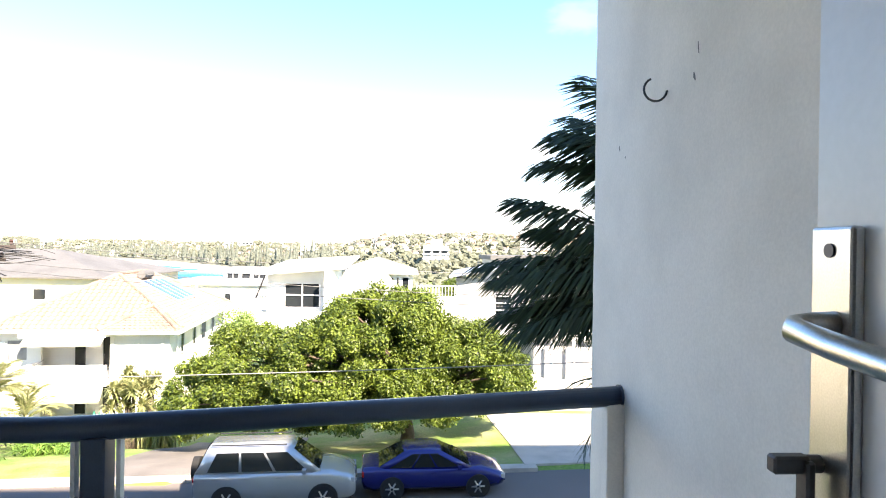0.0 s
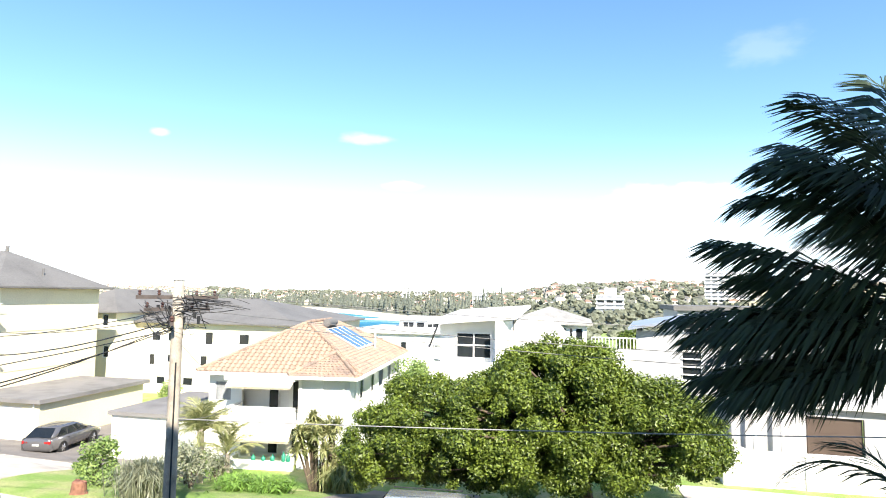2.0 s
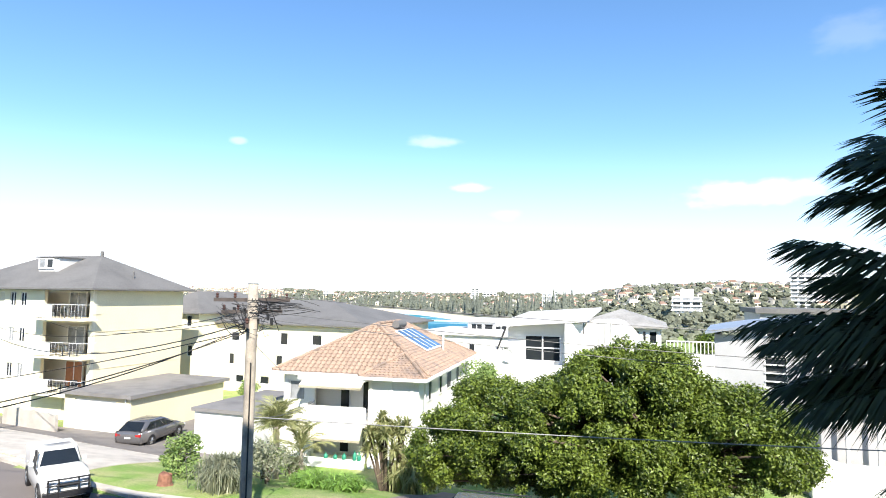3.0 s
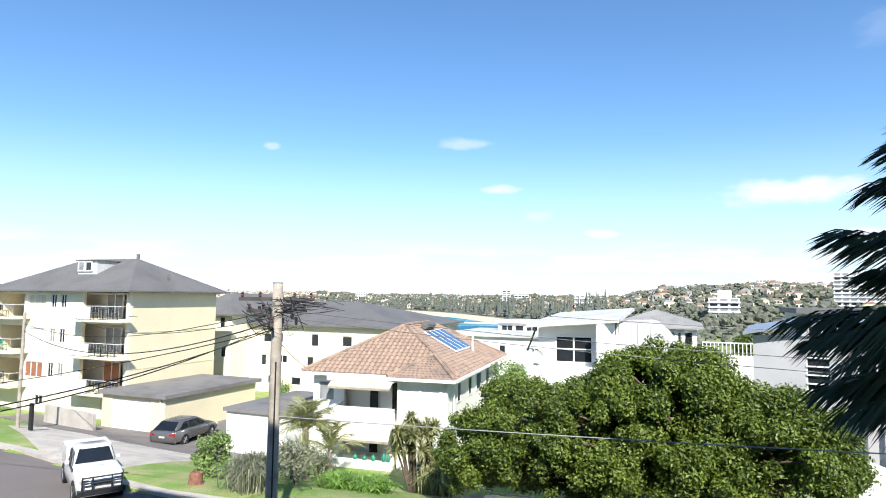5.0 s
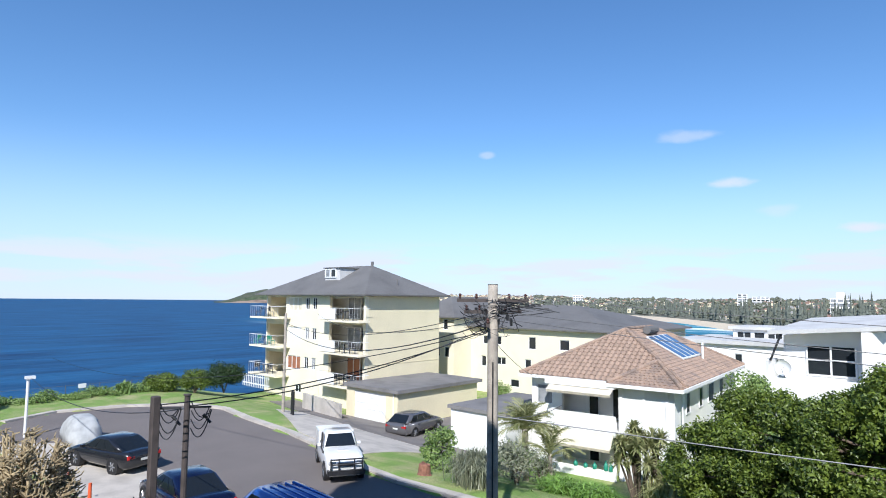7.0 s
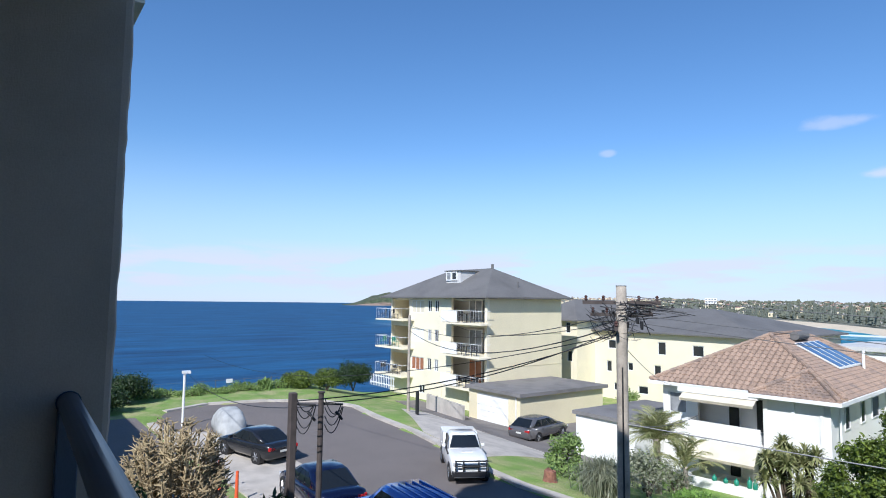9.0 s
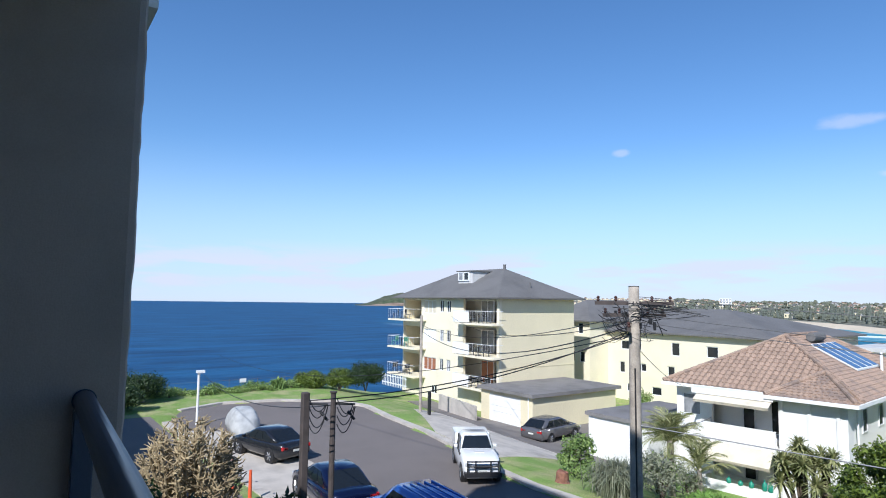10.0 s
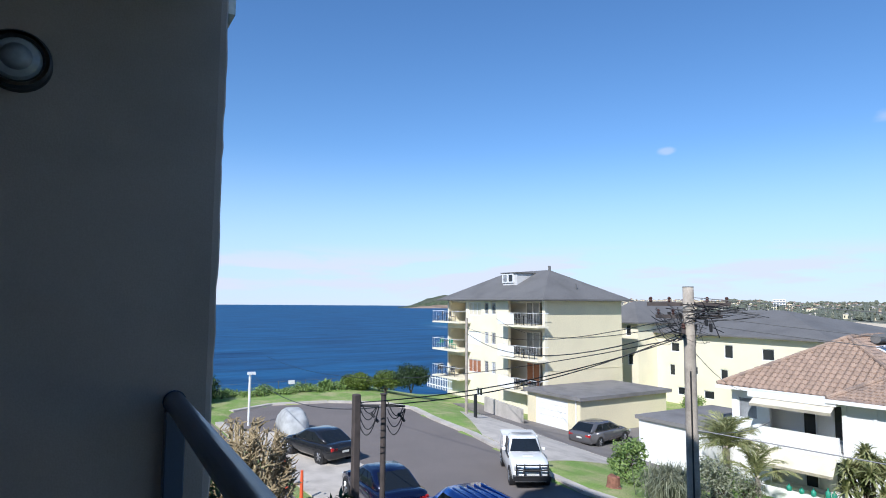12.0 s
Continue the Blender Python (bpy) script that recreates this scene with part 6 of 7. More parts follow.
def vehicle(name, m, label, cat, paint_m, length, width, belt, height, hood, nose, deck, glass_x, roof_x, wheel_r, wheels_x, extras=()):
    """A car facing +x: hood, nose and deck heights, screen feet glass_x (rear, front), roof ends roof_x (rear, front)."""
    t = thing(name, m, label, cat)
    h, hw = length / 2, width / 2
    bm = bmesh.new()
    zb = 0.24
    gx0, gx1 = glass_x
    st = [(-h, 0.8, zb + 0.2, deck - 0.12), (-h + 0.08, 0.92, zb + 0.06, deck - 0.02), (-h + 0.35, 0.98, zb, deck), (gx0, 1.0, zb, max(deck, belt)), ((gx0 + gx1) / 2, 1.0, zb, belt), (gx1, 1.0, zb, belt * 0.99),
          (h - 0.75, 0.97, zb, hood), (h - 0.25, 0.92, zb + 0.02, nose), (h - 0.06, 0.84, zb + 0.08, nose - 0.08), (h, 0.76, zb + 0.16, nose - 0.2)]
    loft(bm, [body_ring(x, hw * k, a, b_) for x, k, a, b_ in st])
    body = part("body", bm, paint_m, t, smooth=False)
    for p in body.data.polygons:
        p.use_smooth = True
    # cabin
    rx0, rx1 = roof_x
    wb, wt = hw * 0.93, hw * 0.74
    bm = bmesh.new()
    cab = []
    for k, (f, w) in enumerate(((0.0, wb), (0.5, wb + (wt + 0.02 - wb) * 0.568), (0.88, wt + 0.02), (1.0, wt * 0.86))):
        z = belt - 0.04 + (height - belt + 0.04) * f
        a, b_ = gx0 + (rx0 - gx0) * f, gx1 + (rx1 - gx1) * f
        cab.append([(a, -w * 0.92, z), (a - 0.0, 0, z), (a, w * 0.92, z), (a + 0.25, w, z), ((a + b_) / 2, w, z), (b_ - 0.25, w, z), (b_, w * 0.9, z), (b_ + 0.05, 0, z), (b_, -w * 0.9, z), (b_ - 0.25, -w, z), ((a + b_) / 2, -w, z), (a + 0.25, -w, z)])
    loft(bm, cab)
    cabin = part("cabin", bm, paint_m, t)
    for p in cabin.data.polygons:
        p.use_smooth = True

    def side(z):
        f = (z - belt + 0.04) / (height - belt + 0.04)
        return wb + (wt + 0.02 - wb) * f / 0.88 + 0.014

    zl, zh = belt + 0.03, belt + (height - belt) * 0.82
    fl, fh = (zl - belt + 0.04) / (height - belt + 0.04), (zh - belt + 0.04) / (height - belt + 0.04)
    xl0, xl1 = gx0 + (rx0 - gx0) * fl + 0.28, gx1 + (rx1 - gx1) * fl - 0.28
    xh0, xh1 = gx0 + (rx0 - gx0) * fh + 0.3, gx1 + (rx1 - gx1) * fh - 0.2
    nwin = 3 if (xl1 - xl0) > 2.3 else 2
    for sg in (-1, 1):
        for i in range(nwin):
            a, b_ = i / nwin + 0.015, (i + 1) / nwin - 0.015
            q = [(xl0 + (xl1 - xl0) * a, sg * side(zl), zl), (xl0 + (xl1 - xl0) * b_, sg * side(zl), zl), (xh0 + (xh1 - xh0) * b_, sg * side(zh), zh), (xh0 + (xh1 - xh0) * a, sg * side(zh), zh)]
            bm = bmesh.new()
            poly(bm, *q)
            poly(bm, *[(x, y - sg * 0.02, z) for x, y, z in q][::-1])
            part("side_window", bm, M_CARGLASS, t)
        for wx in wheels_x:
            bm = bmesh.new()
            tube(bm, (wx, sg * (hw - 0.26), wheel_r), (wx, sg * (hw + 0.004), wheel_r), wheel_r * 1.17, n=22)
            part("wheel_arch", bm, M_BLACKTRIM, t)
            bm = bmesh.new()
            pr = [(hw - 0.22, wheel_r * 0.92), (hw - 0.19, wheel_r), (hw - 0.02, wheel_r), (hw + 0.015, wheel_r * 0.93), (hw + 0.015, wheel_r * 0.66)]
            for (ya, ra), (yb, rb) in zip(pr, pr[1:]):
                tube(bm, (wx, sg * ya, wheel_r), (wx, sg * yb, wheel_r), ra, rb, 22, False)
            wheel = part("wheel", bm, M_TYRE, t)
            bm = bmesh.new()
            tube(bm, (wx, sg * (hw - 0.05), wheel_r), (wx, sg * (hw - 0.03), wheel_r), wheel_r * 0.67, n=18)
            for k in range(6):
                d = Vector((math.cos(k * math.pi / 3), 0, math.sin(k * math.pi / 3)))
                tube(bm, Vector((wx, sg * (hw + 0.0), wheel_r)) + d * 0.04, Vector((wx, sg * (hw - 0.01), wheel_r)) + d * wheel_r * 0.64, 0.035, 0.03, 5)
            part("rim", bm, M_RIM, wheel)
        bm = bmesh.new()
        box(bm, gx1 - 0.55, sg * (hw * 0.98) - 0.02 if sg > 0 else -hw * 0.98 - 0.16, belt - 0.02, gx1 - 0.42, sg * (hw * 0.98) + 0.16 if sg > 0 else -hw * 0.98 + 0.02, belt + 0.12)
        part("mirror", bevelled(bm, 0.02, 2), paint_m, t)
        for i in range(nwin - (1 if nwin == 3 else 0)):
            bm = bmesh.new()
            x = xl1 - 0.95 - i * 0.95
            box(bm, x, sg * hw - 0.012, belt - 0.16, x + 0.18, sg * hw + 0.012, belt - 0.125)
            part("door_handle", bm, paint_m, t)
    for (gx, rx, sgn, nm) in ((gx1, rx1, 1, "windscreen"), (gx0, rx0, -1, "rear_window")):
        bm = bmesh.new()
        q = []
        for f, w in ((fl, wb * 0.86), (fh + 0.08, wt * 0.84)):
            z = belt - 0.04 + (height - belt + 0.04) * f
            x = gx + (rx - gx) * f + sgn * 0.03
            q.append([(x, -w, z), (x + sgn * 0.04, 0, z), (x, w, z)])
        for k in range(2):
            poly(bm, q[0][k], q[0][k + 1], q[1][k + 1], q[1][k])
        part(nm, bm, M_CARGLASS, t)
    for sg in (-1, 1):
        bm = bmesh.new()
        box(bm, h - 0.16, min(sg * hw * 0.5, sg * hw * 0.86), nose - 0.24, h - 0.015, max(sg * hw * 0.5, sg * hw * 0.86), nose - 0.08)
        part("headlight", bevelled(bm, 0.03, 2), M_HEADLIGHT, t)
        bm = bmesh.new()
        box(bm, -h + 0.0, min(sg * hw * 0.5, sg * hw * 0.9), deck - 0.3, -h + 0.14, max(sg * hw * 0.5, sg * hw * 0.9), deck - 0.13)
        part("tail_light", bevelled(bm, 0.03, 2), M_REDLIGHT, t)
    bm = bmesh.new()
    box(bm, h - 0.1, -hw * 0.42, nose - 0.3, h + 0.012, hw * 0.42, nose - 0.16)
    part("grille", bm, M_BLACKTRIM, t)
    for x in (-h - 0.006, h + 0.012):
        bm = bmesh.new()
        box(bm, x - 0.008, -0.19, nose - 0.42 if x > 0 else deck - 0.4, x + 0.008, 0.19, nose - 0.32 if x > 0 else deck - 0.3)
        part("number_plate", bm, M_PLATE, t)
    return t


SEDAN = dict(length=4.6, width=1.8, belt=0.93, height=1.44, hood=0.9, nose=0.74, deck=0.98, glass_x=(-1.9, 1.25), roof_x=(-0.85, 0.1), wheel_r=0.33, wheels_x=(-1.35, 1.38))
WAGON = dict(length=4.7, width=1.8, belt=0.98, height=1.48, hood=0.92, nose=0.74, deck=1.0, glass_x=(-2.25, 1.3), roof_x=(-1.5, 0.05), wheel_r=0.32, wheels_x=(-1.35, 1.4))
SUV = dict(length=4.8, width=1.88, belt=1.18, height=1.86, hood=1.16, nose=1.02, deck=1.2, glass_x=(-2.33, 1.35), roof_x=(-2.0, 0.4), wheel_r=0.38, wheels_x=(-1.4, 1.42))
UTE = dict(length=5.1, width=1.86, belt=1.2, height=1.84, hood=1.2, nose=1.08, deck=0.95, glass_x=(-0.95, 0.55), roof_x=(-0.85, 0.2), wheel_r=0.39, wheels_x=(-1.6, 1.65))
P_SILVER, P_BLUE, P_WHITE = paint("silver_car_paint", (0.5, 0.5, 0.5), 0.5), paint("blue_car_paint", (0.006, 0.012, 0.15)), paint("white_car_paint", (0.78, 0.78, 0.77), 0.0)
# Blue deepened in the paint itself to stand for shadow over the car.
P_NAVY_SHADOW = paint("shadowed_navy_paint", (0.004, 0.007, 0.035))
P_BLACK, P_GREY, P_SKYBLUE = paint("black_car_paint", (0.02, 0.021, 0.025)), paint("grey_car_paint", (0.17, 0.165, 0.17), 0.5), paint("bright_blue_paint", (0.02, 0.1, 0.42))

suv = vehicle("car", pose(-3.1, 16.4, 0, 0, 0, 4) @ Matrix.Scale(0.93, 4), "silver four-wheel-drive wagon parked along the far kerb", "car", P_SILVER, **SUV)
bm = bmesh.new()
tube(bm, (-2.4, 0.15, 1.0), (-2.6, 0.15, 1.0), 0.37, n=22)
part("spare_wheel", bm, M_TYRE, suv)
for sg_ in (-1, 1):
    bm = bmesh.new()
    tube(bm, (-1.9, sg_ * 0.6, 1.93), (0.3, sg_ * 0.6, 1.93), 0.02, n=6)
    part("roof_rail", bm, M_BLACKTRIM, suv)
vehicle("car", pose(1.4, 17.25, 0, 0, 0, 4) @ Matrix.Scale(0.94, 4), "glossy dark blue sedan parked behind the silver wagon", "car", P_BLUE, **SEDAN)
ute = vehicle("utility_truck", pose(-20.75, 16.65, 0, 0, 0, -30) @ Matrix.Scale(0.86, 4), "white utility truck with bull bar and canopy by the kerb", "truck", P_WHITE, **UTE)
bm = bmesh.new()
box(bm, -2.5, -0.9, 0.75, -0.98, 0.9, 1.66)
part("canopy", bevelled(bm, 0.05, 2), P_WHITE, ute, "white canopy over the tray")
bm = bmesh.new()
for z in (0.62, 0.9, 1.12):
    tube(bm, (2.72, -0.72, z), (2.72, 0.72, z), 0.035, n=8)
for y in (-0.72, -0.35, 0.35, 0.72):
    tube(bm, (2.72, y, 0.5), (2.72, y, 1.16), 0.035, n=8)
box(bm, 2.45, -0.86, 0.42, 2.74, 0.86, 0.62)
part("bull_bar", bm, M_BLACKTRIM, ute, "black steel bull bar")
bm = bmesh.new()
box(bm, 1.2, -0.25, 1.18, 1.5, 0.25, 1.25)
part("bonnet_scoop", bevelled(bm, 0.02, 1), P_WHITE, ute)
bm = bmesh.new()
sweep(bm, [(1.2, -0.9, 1.1), (0.7, -0.94, 1.25), (0.4, -0.88, 1.8), (0.42, -0.88, 1.92)], 0.045, 8)
part("snorkel", bm, M_BLACKTRIM, ute, smooth=True)
vehicle("car", pose(-28.0, 10.1, 0, 0, 0, 194) @ Matrix.Scale(0.94, 4), "black sedan parked on the concrete strip", "car", P_BLACK, **SEDAN)
vehicle("car", pose(-20.3, 9.75, 0, 0, 0, 176), "dark blue sedan parked behind the service posts, paint deepened for shadow", "car", P_NAVY_SHADOW, **SEDAN)
van = vehicle("car", pose(-15.0, 10.1, 0, 0, 0, 176), "bright blue four-wheel-drive with ribbed roof", "car", P_SKYBLUE, **SUV)
for i in range(5):
    bm = bmesh.new()
    box(bm, -1.9, -0.52 + i * 0.24, 1.85, 0.2, -0.46 + i * 0.24, 1.885)
    part("roof_rib", bevelled(bm, 0.01, 1), P_SKYBLUE, van)
vehicle("car", pose(-27.7, 28.3, land(-27.7, 28.3) + 0.05, 0, 0, 100) @ Matrix.Scale(0.95, 4), "dark grey station wagon in the parking court", "car", P_GREY, **WAGON)

# covered car: wrinkled silver cloth over a small hatchback
M_COVER = mat("silver_car_cover", (0.42, 0.43, 0.43), 0.8, metal=0.0, var=0.2, size=0.4, grain=0.05, grain_size=0.02, bump=0.3)
bm = bmesh.new()
rings = []
for i in range(25):
    x = -2.1 + 4.2 * i / 24
    e = smoothstep(-2.1, -1.5, x) * (1 - smoothstep(1.6, 2.1, x))
    top = 0.25 + 0.75 * e ** 0.4 + 0.5 * smoothstep(-1.9, -1.0, x) * (1 - smoothstep(0.1, 1.2, x))
    ring = []
    for k in range(19):
        a = math.pi * k / 18
        cx, sz = math.cos(a), math.sin(a)
        y = (0.86 * (0.55 + 0.45 * e)) * math.copysign(abs(cx) ** 0.55, cx)
        z = 0.08 + top * abs(sz) ** 0.6
        w = 0.05 * noise.noise((x * 1.6, y * 2.2, z * 2.0)) + 0.03 * math.sin(9 * x + 5 * z)
        ring.append((x + w, y + w, z + w * 0.6))
    rings.append(ring)
loft(bm, rings)
solid("covered_car", bm, M_COVER, "small car under a crumpled silver-grey cover", "covered car", m=pose(-33.8, 10.6, 0, 0, 0, 172) @ Matrix.Scale(0.85, 4), smooth=True)

# orange and red traffic markers by the parking strip
M_ORANGE = mat("orange_plastic", (0.75, 0.12, 0.04), 0.5, var=0.1)
for x, y in ((-21.6, 7.2), (-23.4, 7.1)):
    mk = thing("bollard", pose(x, y, 0.1), "red-orange plastic marker bollard on the verge", "bollard", "marker bollards")
    bm = bmesh.new()
    sweep(bm, [(0, 0, 0), (0, 0, 0.06), (0, 0, 0.07), (0, 0, 1.1)], [0.18, 0.17, 0.07, 0.05], 10)
    part("body", bm, M_ORANGE, mk)

# ---- houses beyond the driveway ----
gw = thing("garden_wall", pose(6.4, 27.0, -0.9, 0, 0, 0), "white rendered garden wall with slatted gate", "wall")
bm = bmesh.new()
holed_wall(bm, 0, 9.5, -0.3, 2.1, 0, 0.2, [(2.0, 2.9, 0.4, 2.0)])
box(bm, -0.2, 0, -0.3, 0, 4.0, 2.1)
part("wall", bm, M_WHITE, gw)
for i in range(9):
    bm = bmesh.new()
    box(bm, 2.0, 0.05, 0.42 + i * 0.175, 2.9, 0.09, 0.56 + i * 0.175)
    part("slat", bm, M_FRAME, gw)
M_DOORBROWN = mat("dark_brown_door", (0.1, 0.07, 0.055), 0.5, var=0.2)
entry = thing("house", pose(7.2, 30.0, -0.9, 0, 0, -8), "white house with raised entry, stair parapets and brown door", "house")
bm = bmesh.new()
holed_wall(bm, 0, 14, -0.4, 3.6, 0, 0.25, [(3.0, 5.2, 1.1, 3.2), (8.2, 10.0, 2.0, 2.5)])
box(bm, 0, 0.25, -0.4, 0.25, 5.0, 3.6)
box(bm, 13.75, 0.25, -0.4, 14, 5.0, 3.6)
# Entry wall coloured grey to carry the shade on it.
part("wall", bm, mat("shaded_entry_render", (0.45, 0.44, 0.44), 0.85, var=0.1, size=1.2), entry)
bm = bmesh.new()
box(bm, -0.2, -0.3, 3.6, 14.3, 5.4, 3.8)
part("roof", bm, M_PALEROOF, entry)
bm = bmesh.new()
box(bm, 3.05, 0.12, 1.1, 5.15, 0.2, 3.2)
part("door", bm, M_DOORBROWN, entry, "dark brown timber entry door")
for y0 in (-1.2, -2.6):
    bm = bmesh.new()
    poly(bm, (-1.2, y0, 1.2), (3.2, y0, 0.3), (3.2, y0, 0.9), (-1.2, y0, 2.3))
    ext = bmesh.ops.extrude_face_region(bm, geom=list(bm.faces))
    for q in ext["geom"]:
        if isinstance(q, bmesh.types.BMVert):
            q.co.y += 0.16
    part("stair_parapet", bm, M_WHITE, entry)
for i in range(6):
    bm = bmesh.new()
    box(bm, -1.0 + i * 0.7, -2.4, -0.3, -0.3 + i * 0.7, -1.2, 1.15 - i * 0.18)
    part("step", bm, M_CONCRETE, entry)
for x in (0.9, 2.0):
    bm = bmesh.new()
    tube(bm, (x, -0.5, 0), (x, -0.5, 3.6), 0.08)
    part("column", bm, M_WHITE, entry)
wf = thing("wire_fence", pose(9.0, 22.6, -0.3, 0, 0, 8), "low steel wire fence on a small lawn", "fence")
for i in range(4):
    bm = bmesh.new()
    tube(bm, (i * 1.3, 0, -0.2), (i * 1.3, 0, 1.0), 0.025, n=6)
    part("post", bm, M_BLACKTRIM, wf)
for z in (0.95, 0.5):
    bm = bmesh.new()
    tube(bm, (0, 0, z), (3.9, 0, z), 0.012, n=5)
    part("wire", bm, M_WIRE, wf)

grey = thing("house", pose(3.3, 33.0, -0.4, 0, 0, -6), "grey rendered house with curved blue-grey metal roof", "house")
M_GREYWALL = mat("grey_house_render", (0.42, 0.42, 0.43), 0.85, var=0.08, size=1.5)
M_BLUEROOF = mat("blue_grey_metal_roof", (0.34, 0.38, 0.45), 0.45, metal=0.4, var=0.1, size=2.0)
bm = bmesh.new()
holed_wall(bm, 0, 9, -0.5, 6.1, 0, 0.25, [(2.2, 3.2, 3.6, 5.3), (4.2, 6.4, 3.6, 5.2)])
box(bm, 0, 0.25, -0.5, 0.25, 8, 6.1)
box(bm, 8.75, 0.25, -0.5, 9, 8, 6.1)
part("wall", bm, M_GREYWALL, grey)
windowed(grey, 2.2, 3.2, 3.6, 5.3, 0.1, bars=0)
windowed(grey, 4.2, 6.4, 3.6, 5.2, 0.1, bars=2)
for z in (3.9, 4.3, 4.7, 5.1):
    bm = bmesh.new()
    box(bm, 2.2, -0.06, z, 3.2, 0.03, z + 0.06)
    part("louvre", bm, M_FRAME, grey)
bm = bmesh.new()
arc = [(-0.4 + 9.8 * i / 12, 6.12 + 0.9 * math.sin(math.pi * (0.12 + 0.8 * i / 12)) - 0.32) for i in range(13)]
for (xa, za), (xb, zb) in zip(arc, arc[1:]):
    poly(bm, (xa, -0.6, za), (xb, -0.6, zb), (xb, 8.4, zb), (xa, 8.4, za))
bmesh.ops.remove_doubles(bm, verts=list(bm.verts), dist=0.0005)
ext = bmesh.ops.extrude_face_region(bm, geom=list(bm.faces))
for q in ext["geom"]:
    if isinstance(q, bmesh.types.BMVert):
        q.co.z += 0.12
part("roof", bm, M_BLUEROOF, grey, "curved blue-grey metal roof")
glassy = simple_house(7.6, 48.5, -2.5, 16, 8, 9.0, 0.35, M_GREYROOF, "glazed upper storey under a thin flat roof", wins=[(0.4 + i * 1.9, 2.1 + i * 1.9, 6.8, 8.8) for i in range(8)], roofname="flat", wallm=M_GREYWALL)
bal = thing("balustrade", pose(1.2, 46.0, 3.15), "white terrace balustrade above the trees", "fence")
bm = bmesh.new()
box(bm, 0, 0, -3.0, 6.5, 0.2, 0.45)
part("base_wall", bm, M_WHITE, bal)
for i in range(27):
    bm = bmesh.new()
    box(bm, i * 0.25, 0.07, 0.45, i * 0.25 + 0.06, 0.13, 1.25)
    part("baluster", bm, M_FRAME, bal)
bm = bmesh.new()
box(bm, 0, 0.05, 1.25, 6.5, 0.15, 1.33)
part("handrail", bm, M_FRAME, bal)

# ---- the far suburb ----
def at_far(a, r, z=0.0):
    return (-r * math.sin(radians(a)), r * math.cos(radians(a)), z)


def tower(a, r, w, d, z1, floors, label, step=0.0):
    """A far block of flats with a band of windows and slabs on each floor."""
    x, y, _ = at_far(a, r)
    z0 = -17
    t = thing("apartment_tower", pose(x, y, z0, 0, 0, a), label, "apartment tower", "towers on the far hills")
    h = z1 - z0
    bm = bmesh.new()
    box(bm, -w / 2, 0, 0, w / 2, d, h)
    if step:
        box(bm, -w * 0.2, d * 0.2, h, w * 0.25, d * 0.8, h + step)
    part("wall", bm, M_WHITE, t)
    fh = h / floors
    for i in range(floors):
        bm = bmesh.new()
        n_ = max(2, int(w / 5))
        for k in range(n_):
            c = -w / 2 + w * (k + 0.5) / n_
            box(bm, c - w / n_ * 0.36, -0.25, i * fh + fh * 0.3, c + w / n_ * 0.36, 0.02, i * fh + fh * 0.8)
        part("window_band", bm, M_GLASSPALE if i % 3 else M_GLASS, t)
        bm = bmesh.new()
        box(bm, -w / 2 - 0.6, -1.2, i * fh - 0.2, w / 2 + 0.6, -0.3, i * fh + 0.25 + fh * 0.1)
        part("balcony_slab", bm, M_WHITE, t)
    return t


tower(-2.6, 450, 19, 14, 9, 8, "cream stepped block of flats on the far slope", 5)
tower(0.9, 900, 16, 14, 27, 12, "pale tower block on the skyline")
tower(9.3, 720, 18, 14, 12, 6, "white stepped building near the beach", 6)
tower(16.3, 1050, 14, 14, 20, 10, "slim pale tower behind the pines")
tower(14.9, 1080, 24, 14, 16, 8, "pale apartment slab behind the pines")
tower(-5.8, 1250, 34, 16, 46, 9, "long pale building on the hilltop")
tower(-12.4, 590, 38, 18, 31, 14, "tall white apartment tower with banded balconies")
tower(-17.0, 640, 30, 18, 20, 10, "white apartment block beside the tower")
tower(44.0, 1500, 40, 20, 14, 5, "pinkish long building on the far shore")
tower(30.0, 1500, 24, 20, 20, 6, "pale block on the far shore")

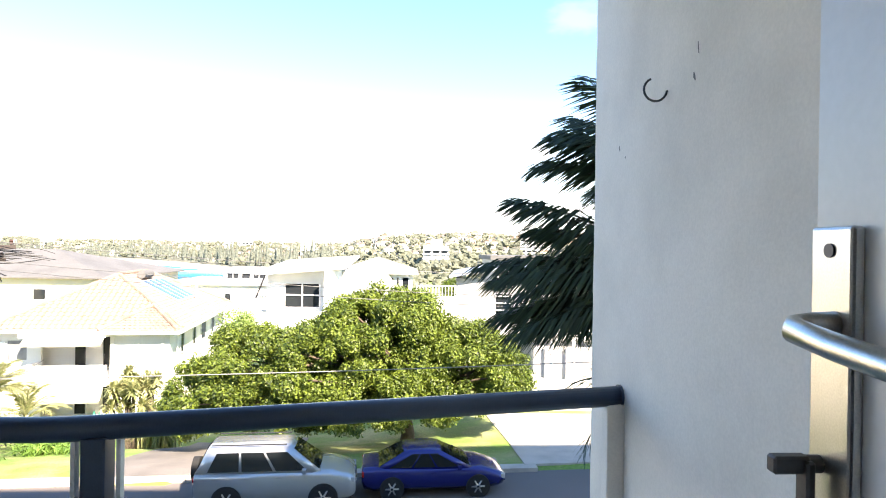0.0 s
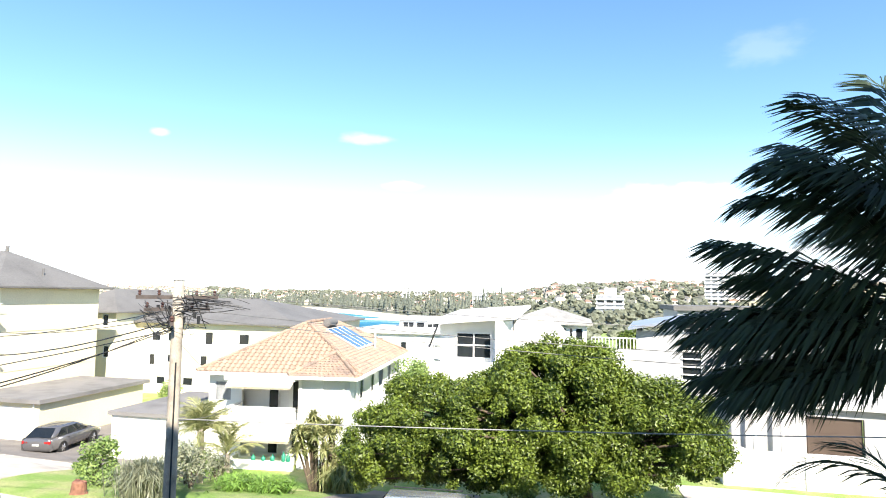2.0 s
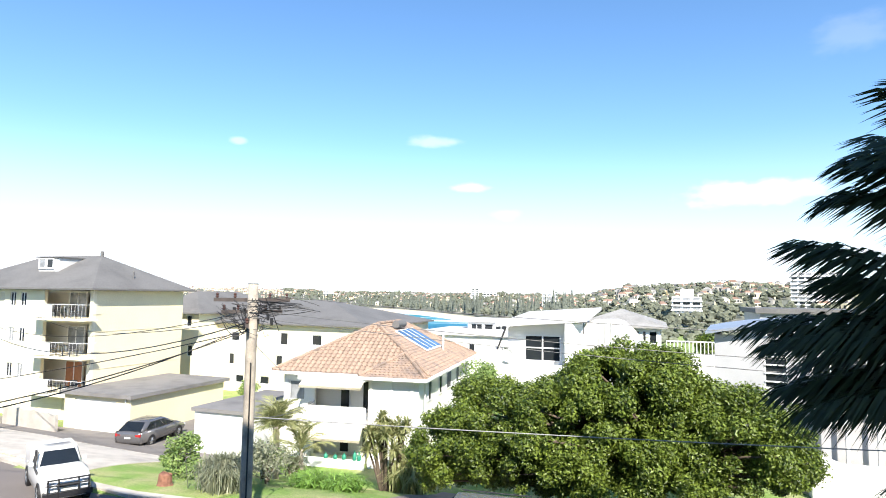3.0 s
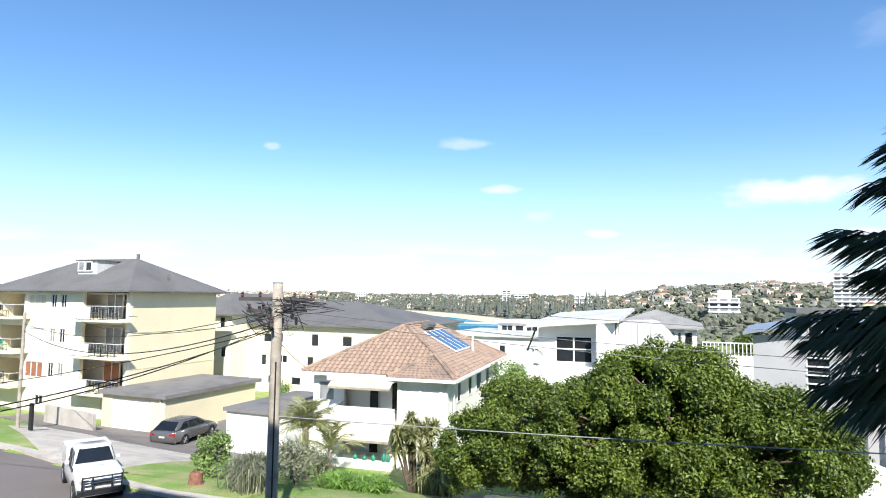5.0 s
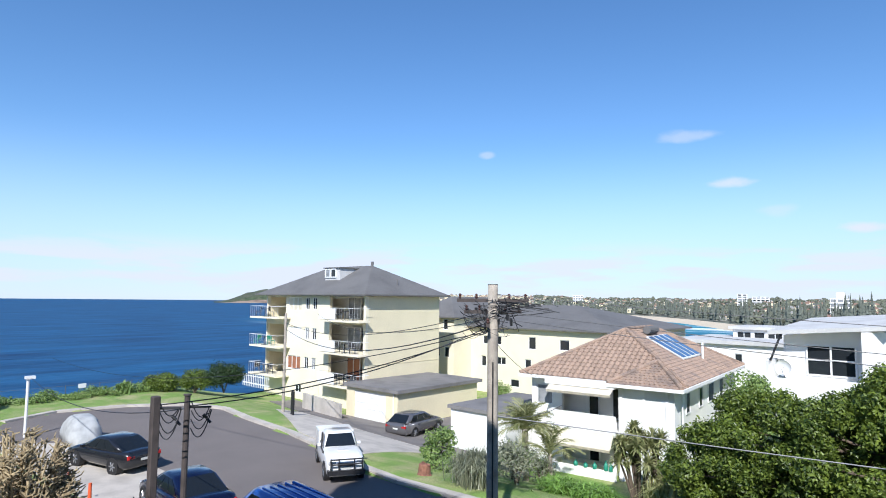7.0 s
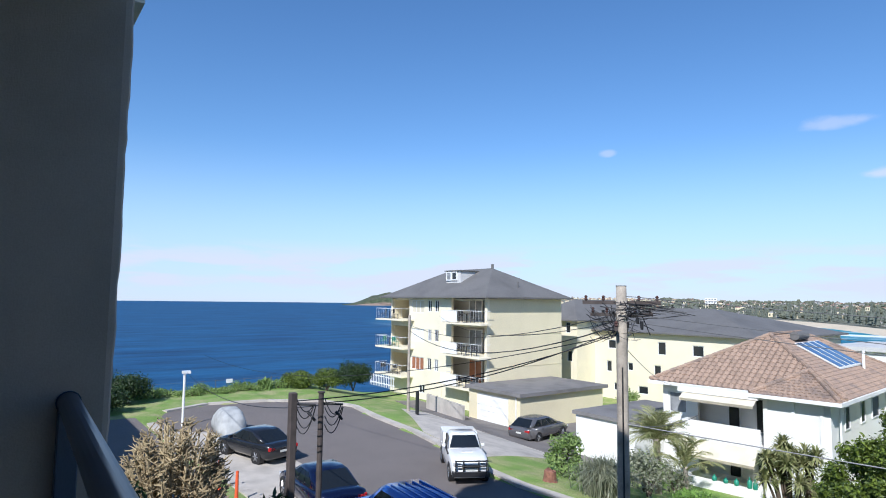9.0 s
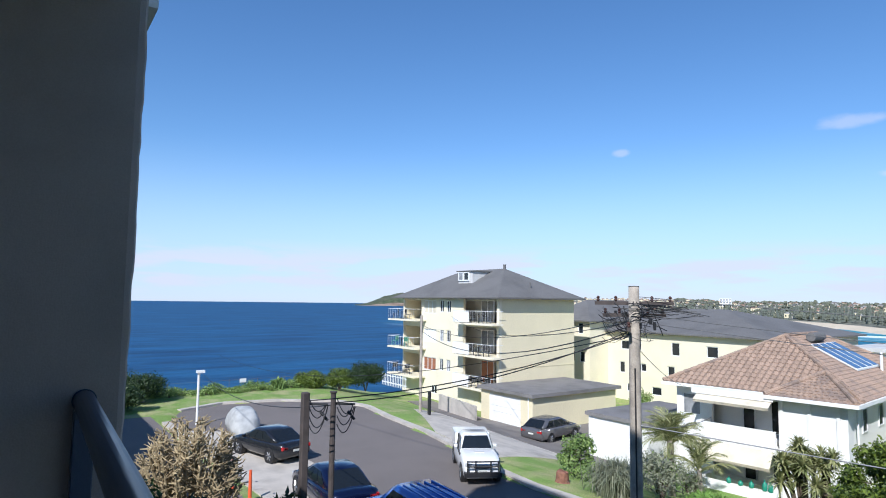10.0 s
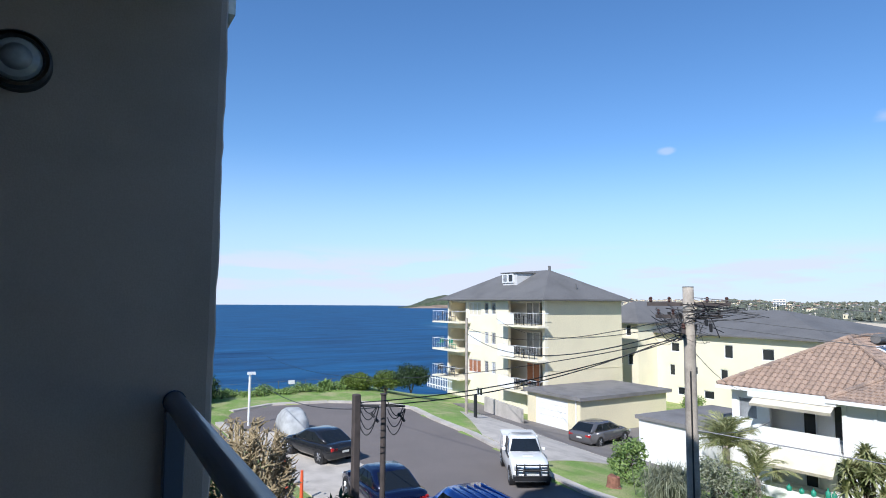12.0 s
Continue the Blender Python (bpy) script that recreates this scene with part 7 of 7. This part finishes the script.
rng = random.Random(77)
hv, hf, hm = [], [], []
for _ in range(3000):
    a = rng.uniform(-42, 56)
    s = shore(a) if a > 9 else 430
    r = s + 130 + 1150 * rng.random() ** 0.8
    z = far_height(a, r)
    x, y, _ = at_far(a, r)
    w, d, h = rng.uniform(5, 11), rng.uniform(5, 10), rng.choice((3, 3.5, 5, 6.5))
    ca, sa = math.cos(radians(a + rng.uniform(-30, 30))), math.sin(radians(a + rng.uniform(-30, 30)))
    b0 = len(hv)
    for px_, py_, pz_ in ((-w / 2, -d / 2, -4), (w / 2, -d / 2, -4), (w / 2, d / 2, -4), (-w / 2, d / 2, -4), (-w / 2, -d / 2, h), (w / 2, -d / 2, h), (w / 2, d / 2, h), (-w / 2, d / 2, h), (-w / 4, 0, h + 2.2), (w / 4, 0, h + 2.2)):
        hv.append((x + px_ * ca - py_ * sa, y + px_ * sa + py_ * ca, z + pz_))
    wall_i, roof_i = rng.choice((0, 1, 1)), rng.choice((2, 2, 2, 3, 3, 4))
    for f, mi in (((0, 1, 5, 4), wall_i), ((1, 2, 6, 5), wall_i), ((2, 3, 7, 6), wall_i), ((3, 0, 4, 7), wall_i), ((4, 5, 9, 8), roof_i), ((5, 6, 9), roof_i), ((6, 7, 8, 9), roof_i), ((7, 4, 8), roof_i)):
        hf.append(tuple(b0 + i for i in f))
        hm.append(mi)
    for k in (-1, 1):
        b1 = len(hv)
        for px_, pz_ in ((k * w * 0.25 - 0.8, h * 0.3), (k * w * 0.25 + 0.8, h * 0.3), (k * w * 0.25 + 0.8, h * 0.75), (k * w * 0.25 - 0.8, h * 0.75)):
            py_ = -d / 2 - 0.15
            hv.append((x + px_ * ca - py_ * sa, y + px_ * sa + py_ * ca, z + pz_))
        hf.append((b1, b1 + 1, b1 + 2, b1 + 3))
        hm.append(5)
me = bpy.data.meshes.new("far_houses")
me.from_pydata(hv, [], hf)
M_FARWALL = mat("weathered_house_walls", (0.42, 0.4, 0.36), 0.9, var=0.25, size=14, grain=0.1, grain_size=3, bump=0.0)
M_FARROOF = mat("red_brown_roofs", (0.27, 0.17, 0.125), 0.9, var=0.3, size=20, grain=0.1, grain_size=3, bump=0.0)
for mm in (M_FARWALL, M_CREAM, M_FARROOF, M_GREYROOF, M_MIDROOF, M_GLASS):
    me.materials.append(mm)
me.polygons.foreach_set("material_index", hm)
tagged(new("far_houses", me), "many small white and red-roofed houses on far hills", "houses", "", "stuff")

# Haze is mixed into both foliage colours, lighter and greyer than near leaves.
M_PINE = mat("hazy_pine_foliage", (0.13, 0.145, 0.115), 0.95, var=0.3, size=6, grain=0.3, grain_size=1.2, bump=0.0)
M_FARTREE = mat("hazy_tree_foliage", (0.14, 0.15, 0.105), 0.95, var=0.35, size=9, grain=0.4, grain_size=1.5, bump=0.0)
pv, pf = [], []
for _ in range(520):
    a = rng.uniform(7, 56)
    r = shore(a) + 75 + 110 * rng.random()
    if rng.random() < 0.35:
        r += 200 * rng.random()
    x, y, _ = at_far(a, r)
    z = far_height(a, r)
    h, rr = rng.uniform(11, 24), rng.uniform(2.2, 3.6)
    for k in range(5):
        b0 = len(pv)
        zc = z + h * (0.12 + 0.17 * k)
        rad = rr * (1.05 - 0.19 * k)
        n_ = 7
        for i in range(n_):
            an = 2 * math.pi * i / n_ + k
            q = rad * rng.uniform(0.65, 1.15)
            pv.append((x + q * math.cos(an), y + q * math.sin(an), zc + rng.uniform(-0.6, 0.6)))
        pv.append((x, y, zc + h * 0.26))
        for i in range(n_):
            pf.append((b0 + i, b0 + (i + 1) % n_, b0 + n_))
me = bpy.data.meshes.new("pine_row")
me.from_pydata(pv, [], pf)
me.materials.append(M_PINE)
tagged(new("pine_row", me), "dark row of tall pines along the beach", "trees", "", "stuff")

nr = np.random.default_rng(8)
tv, tf = [], []
ico = bmesh.new()
bmesh.ops.create_icosphere(ico, subdivisions=2, radius=1.0)
iv = np.array([v.co[:] for v in ico.verts])
ifc = [tuple(v.index for v in f.verts) for f in ico.faces]
ico.free()
for _ in range(2300):
    a = nr.uniform(-42, 34)
    s = shore(a) if a > 9 else 150
    r = s + 120 + 1000 * nr.random() ** 1.2
    x, y, _ = at_far(a, r)
    z = far_height(a, r) + 2.5
    for k in range(2):
        sc = nr.uniform(1.3, 3.0) * (1 + r / 2500)
        v = iv * (1 + 0.28 * nr.normal(size=(len(iv), 1))) * np.array((sc, sc, sc * 0.85)) + np.array((x + nr.normal() * 3, y + nr.normal() * 3, z + nr.uniform(0, 4)))
        b0 = len(tv)
        tv.extend(v.tolist())
        tf.extend([tuple(b0 + i for i in f) for f in ifc])
me = bpy.data.meshes.new("far_trees")
me.from_pydata(tv, [], tf)
me.materials.append(M_FARTREE)
tagged(new("far_trees", me), "green trees scattered over the far hills, greyed to suggest haze", "trees", "", "stuff")
# woodland and houses between the near houses and the slope
for i, (a, r, s_) in enumerate(((-4.5, 95, 2.4), (-12, 80, 4.0), (2.0, 110, 2.4), (-16, 70, 4.0), (-20, 78, 4.5))):
    x, y, _ = at_far(a, r)
    broad_tree(pose(x, y, land(x, y)), s_, s_, s_ * 0.9, s_ + 0.2, "grey-green suburban tree beyond the near houses", 3000, 0.55, 200 + i, 0.2, 22, M_SHRUBDARK if i % 2 else M_LEAF, 0.9, 1.6)
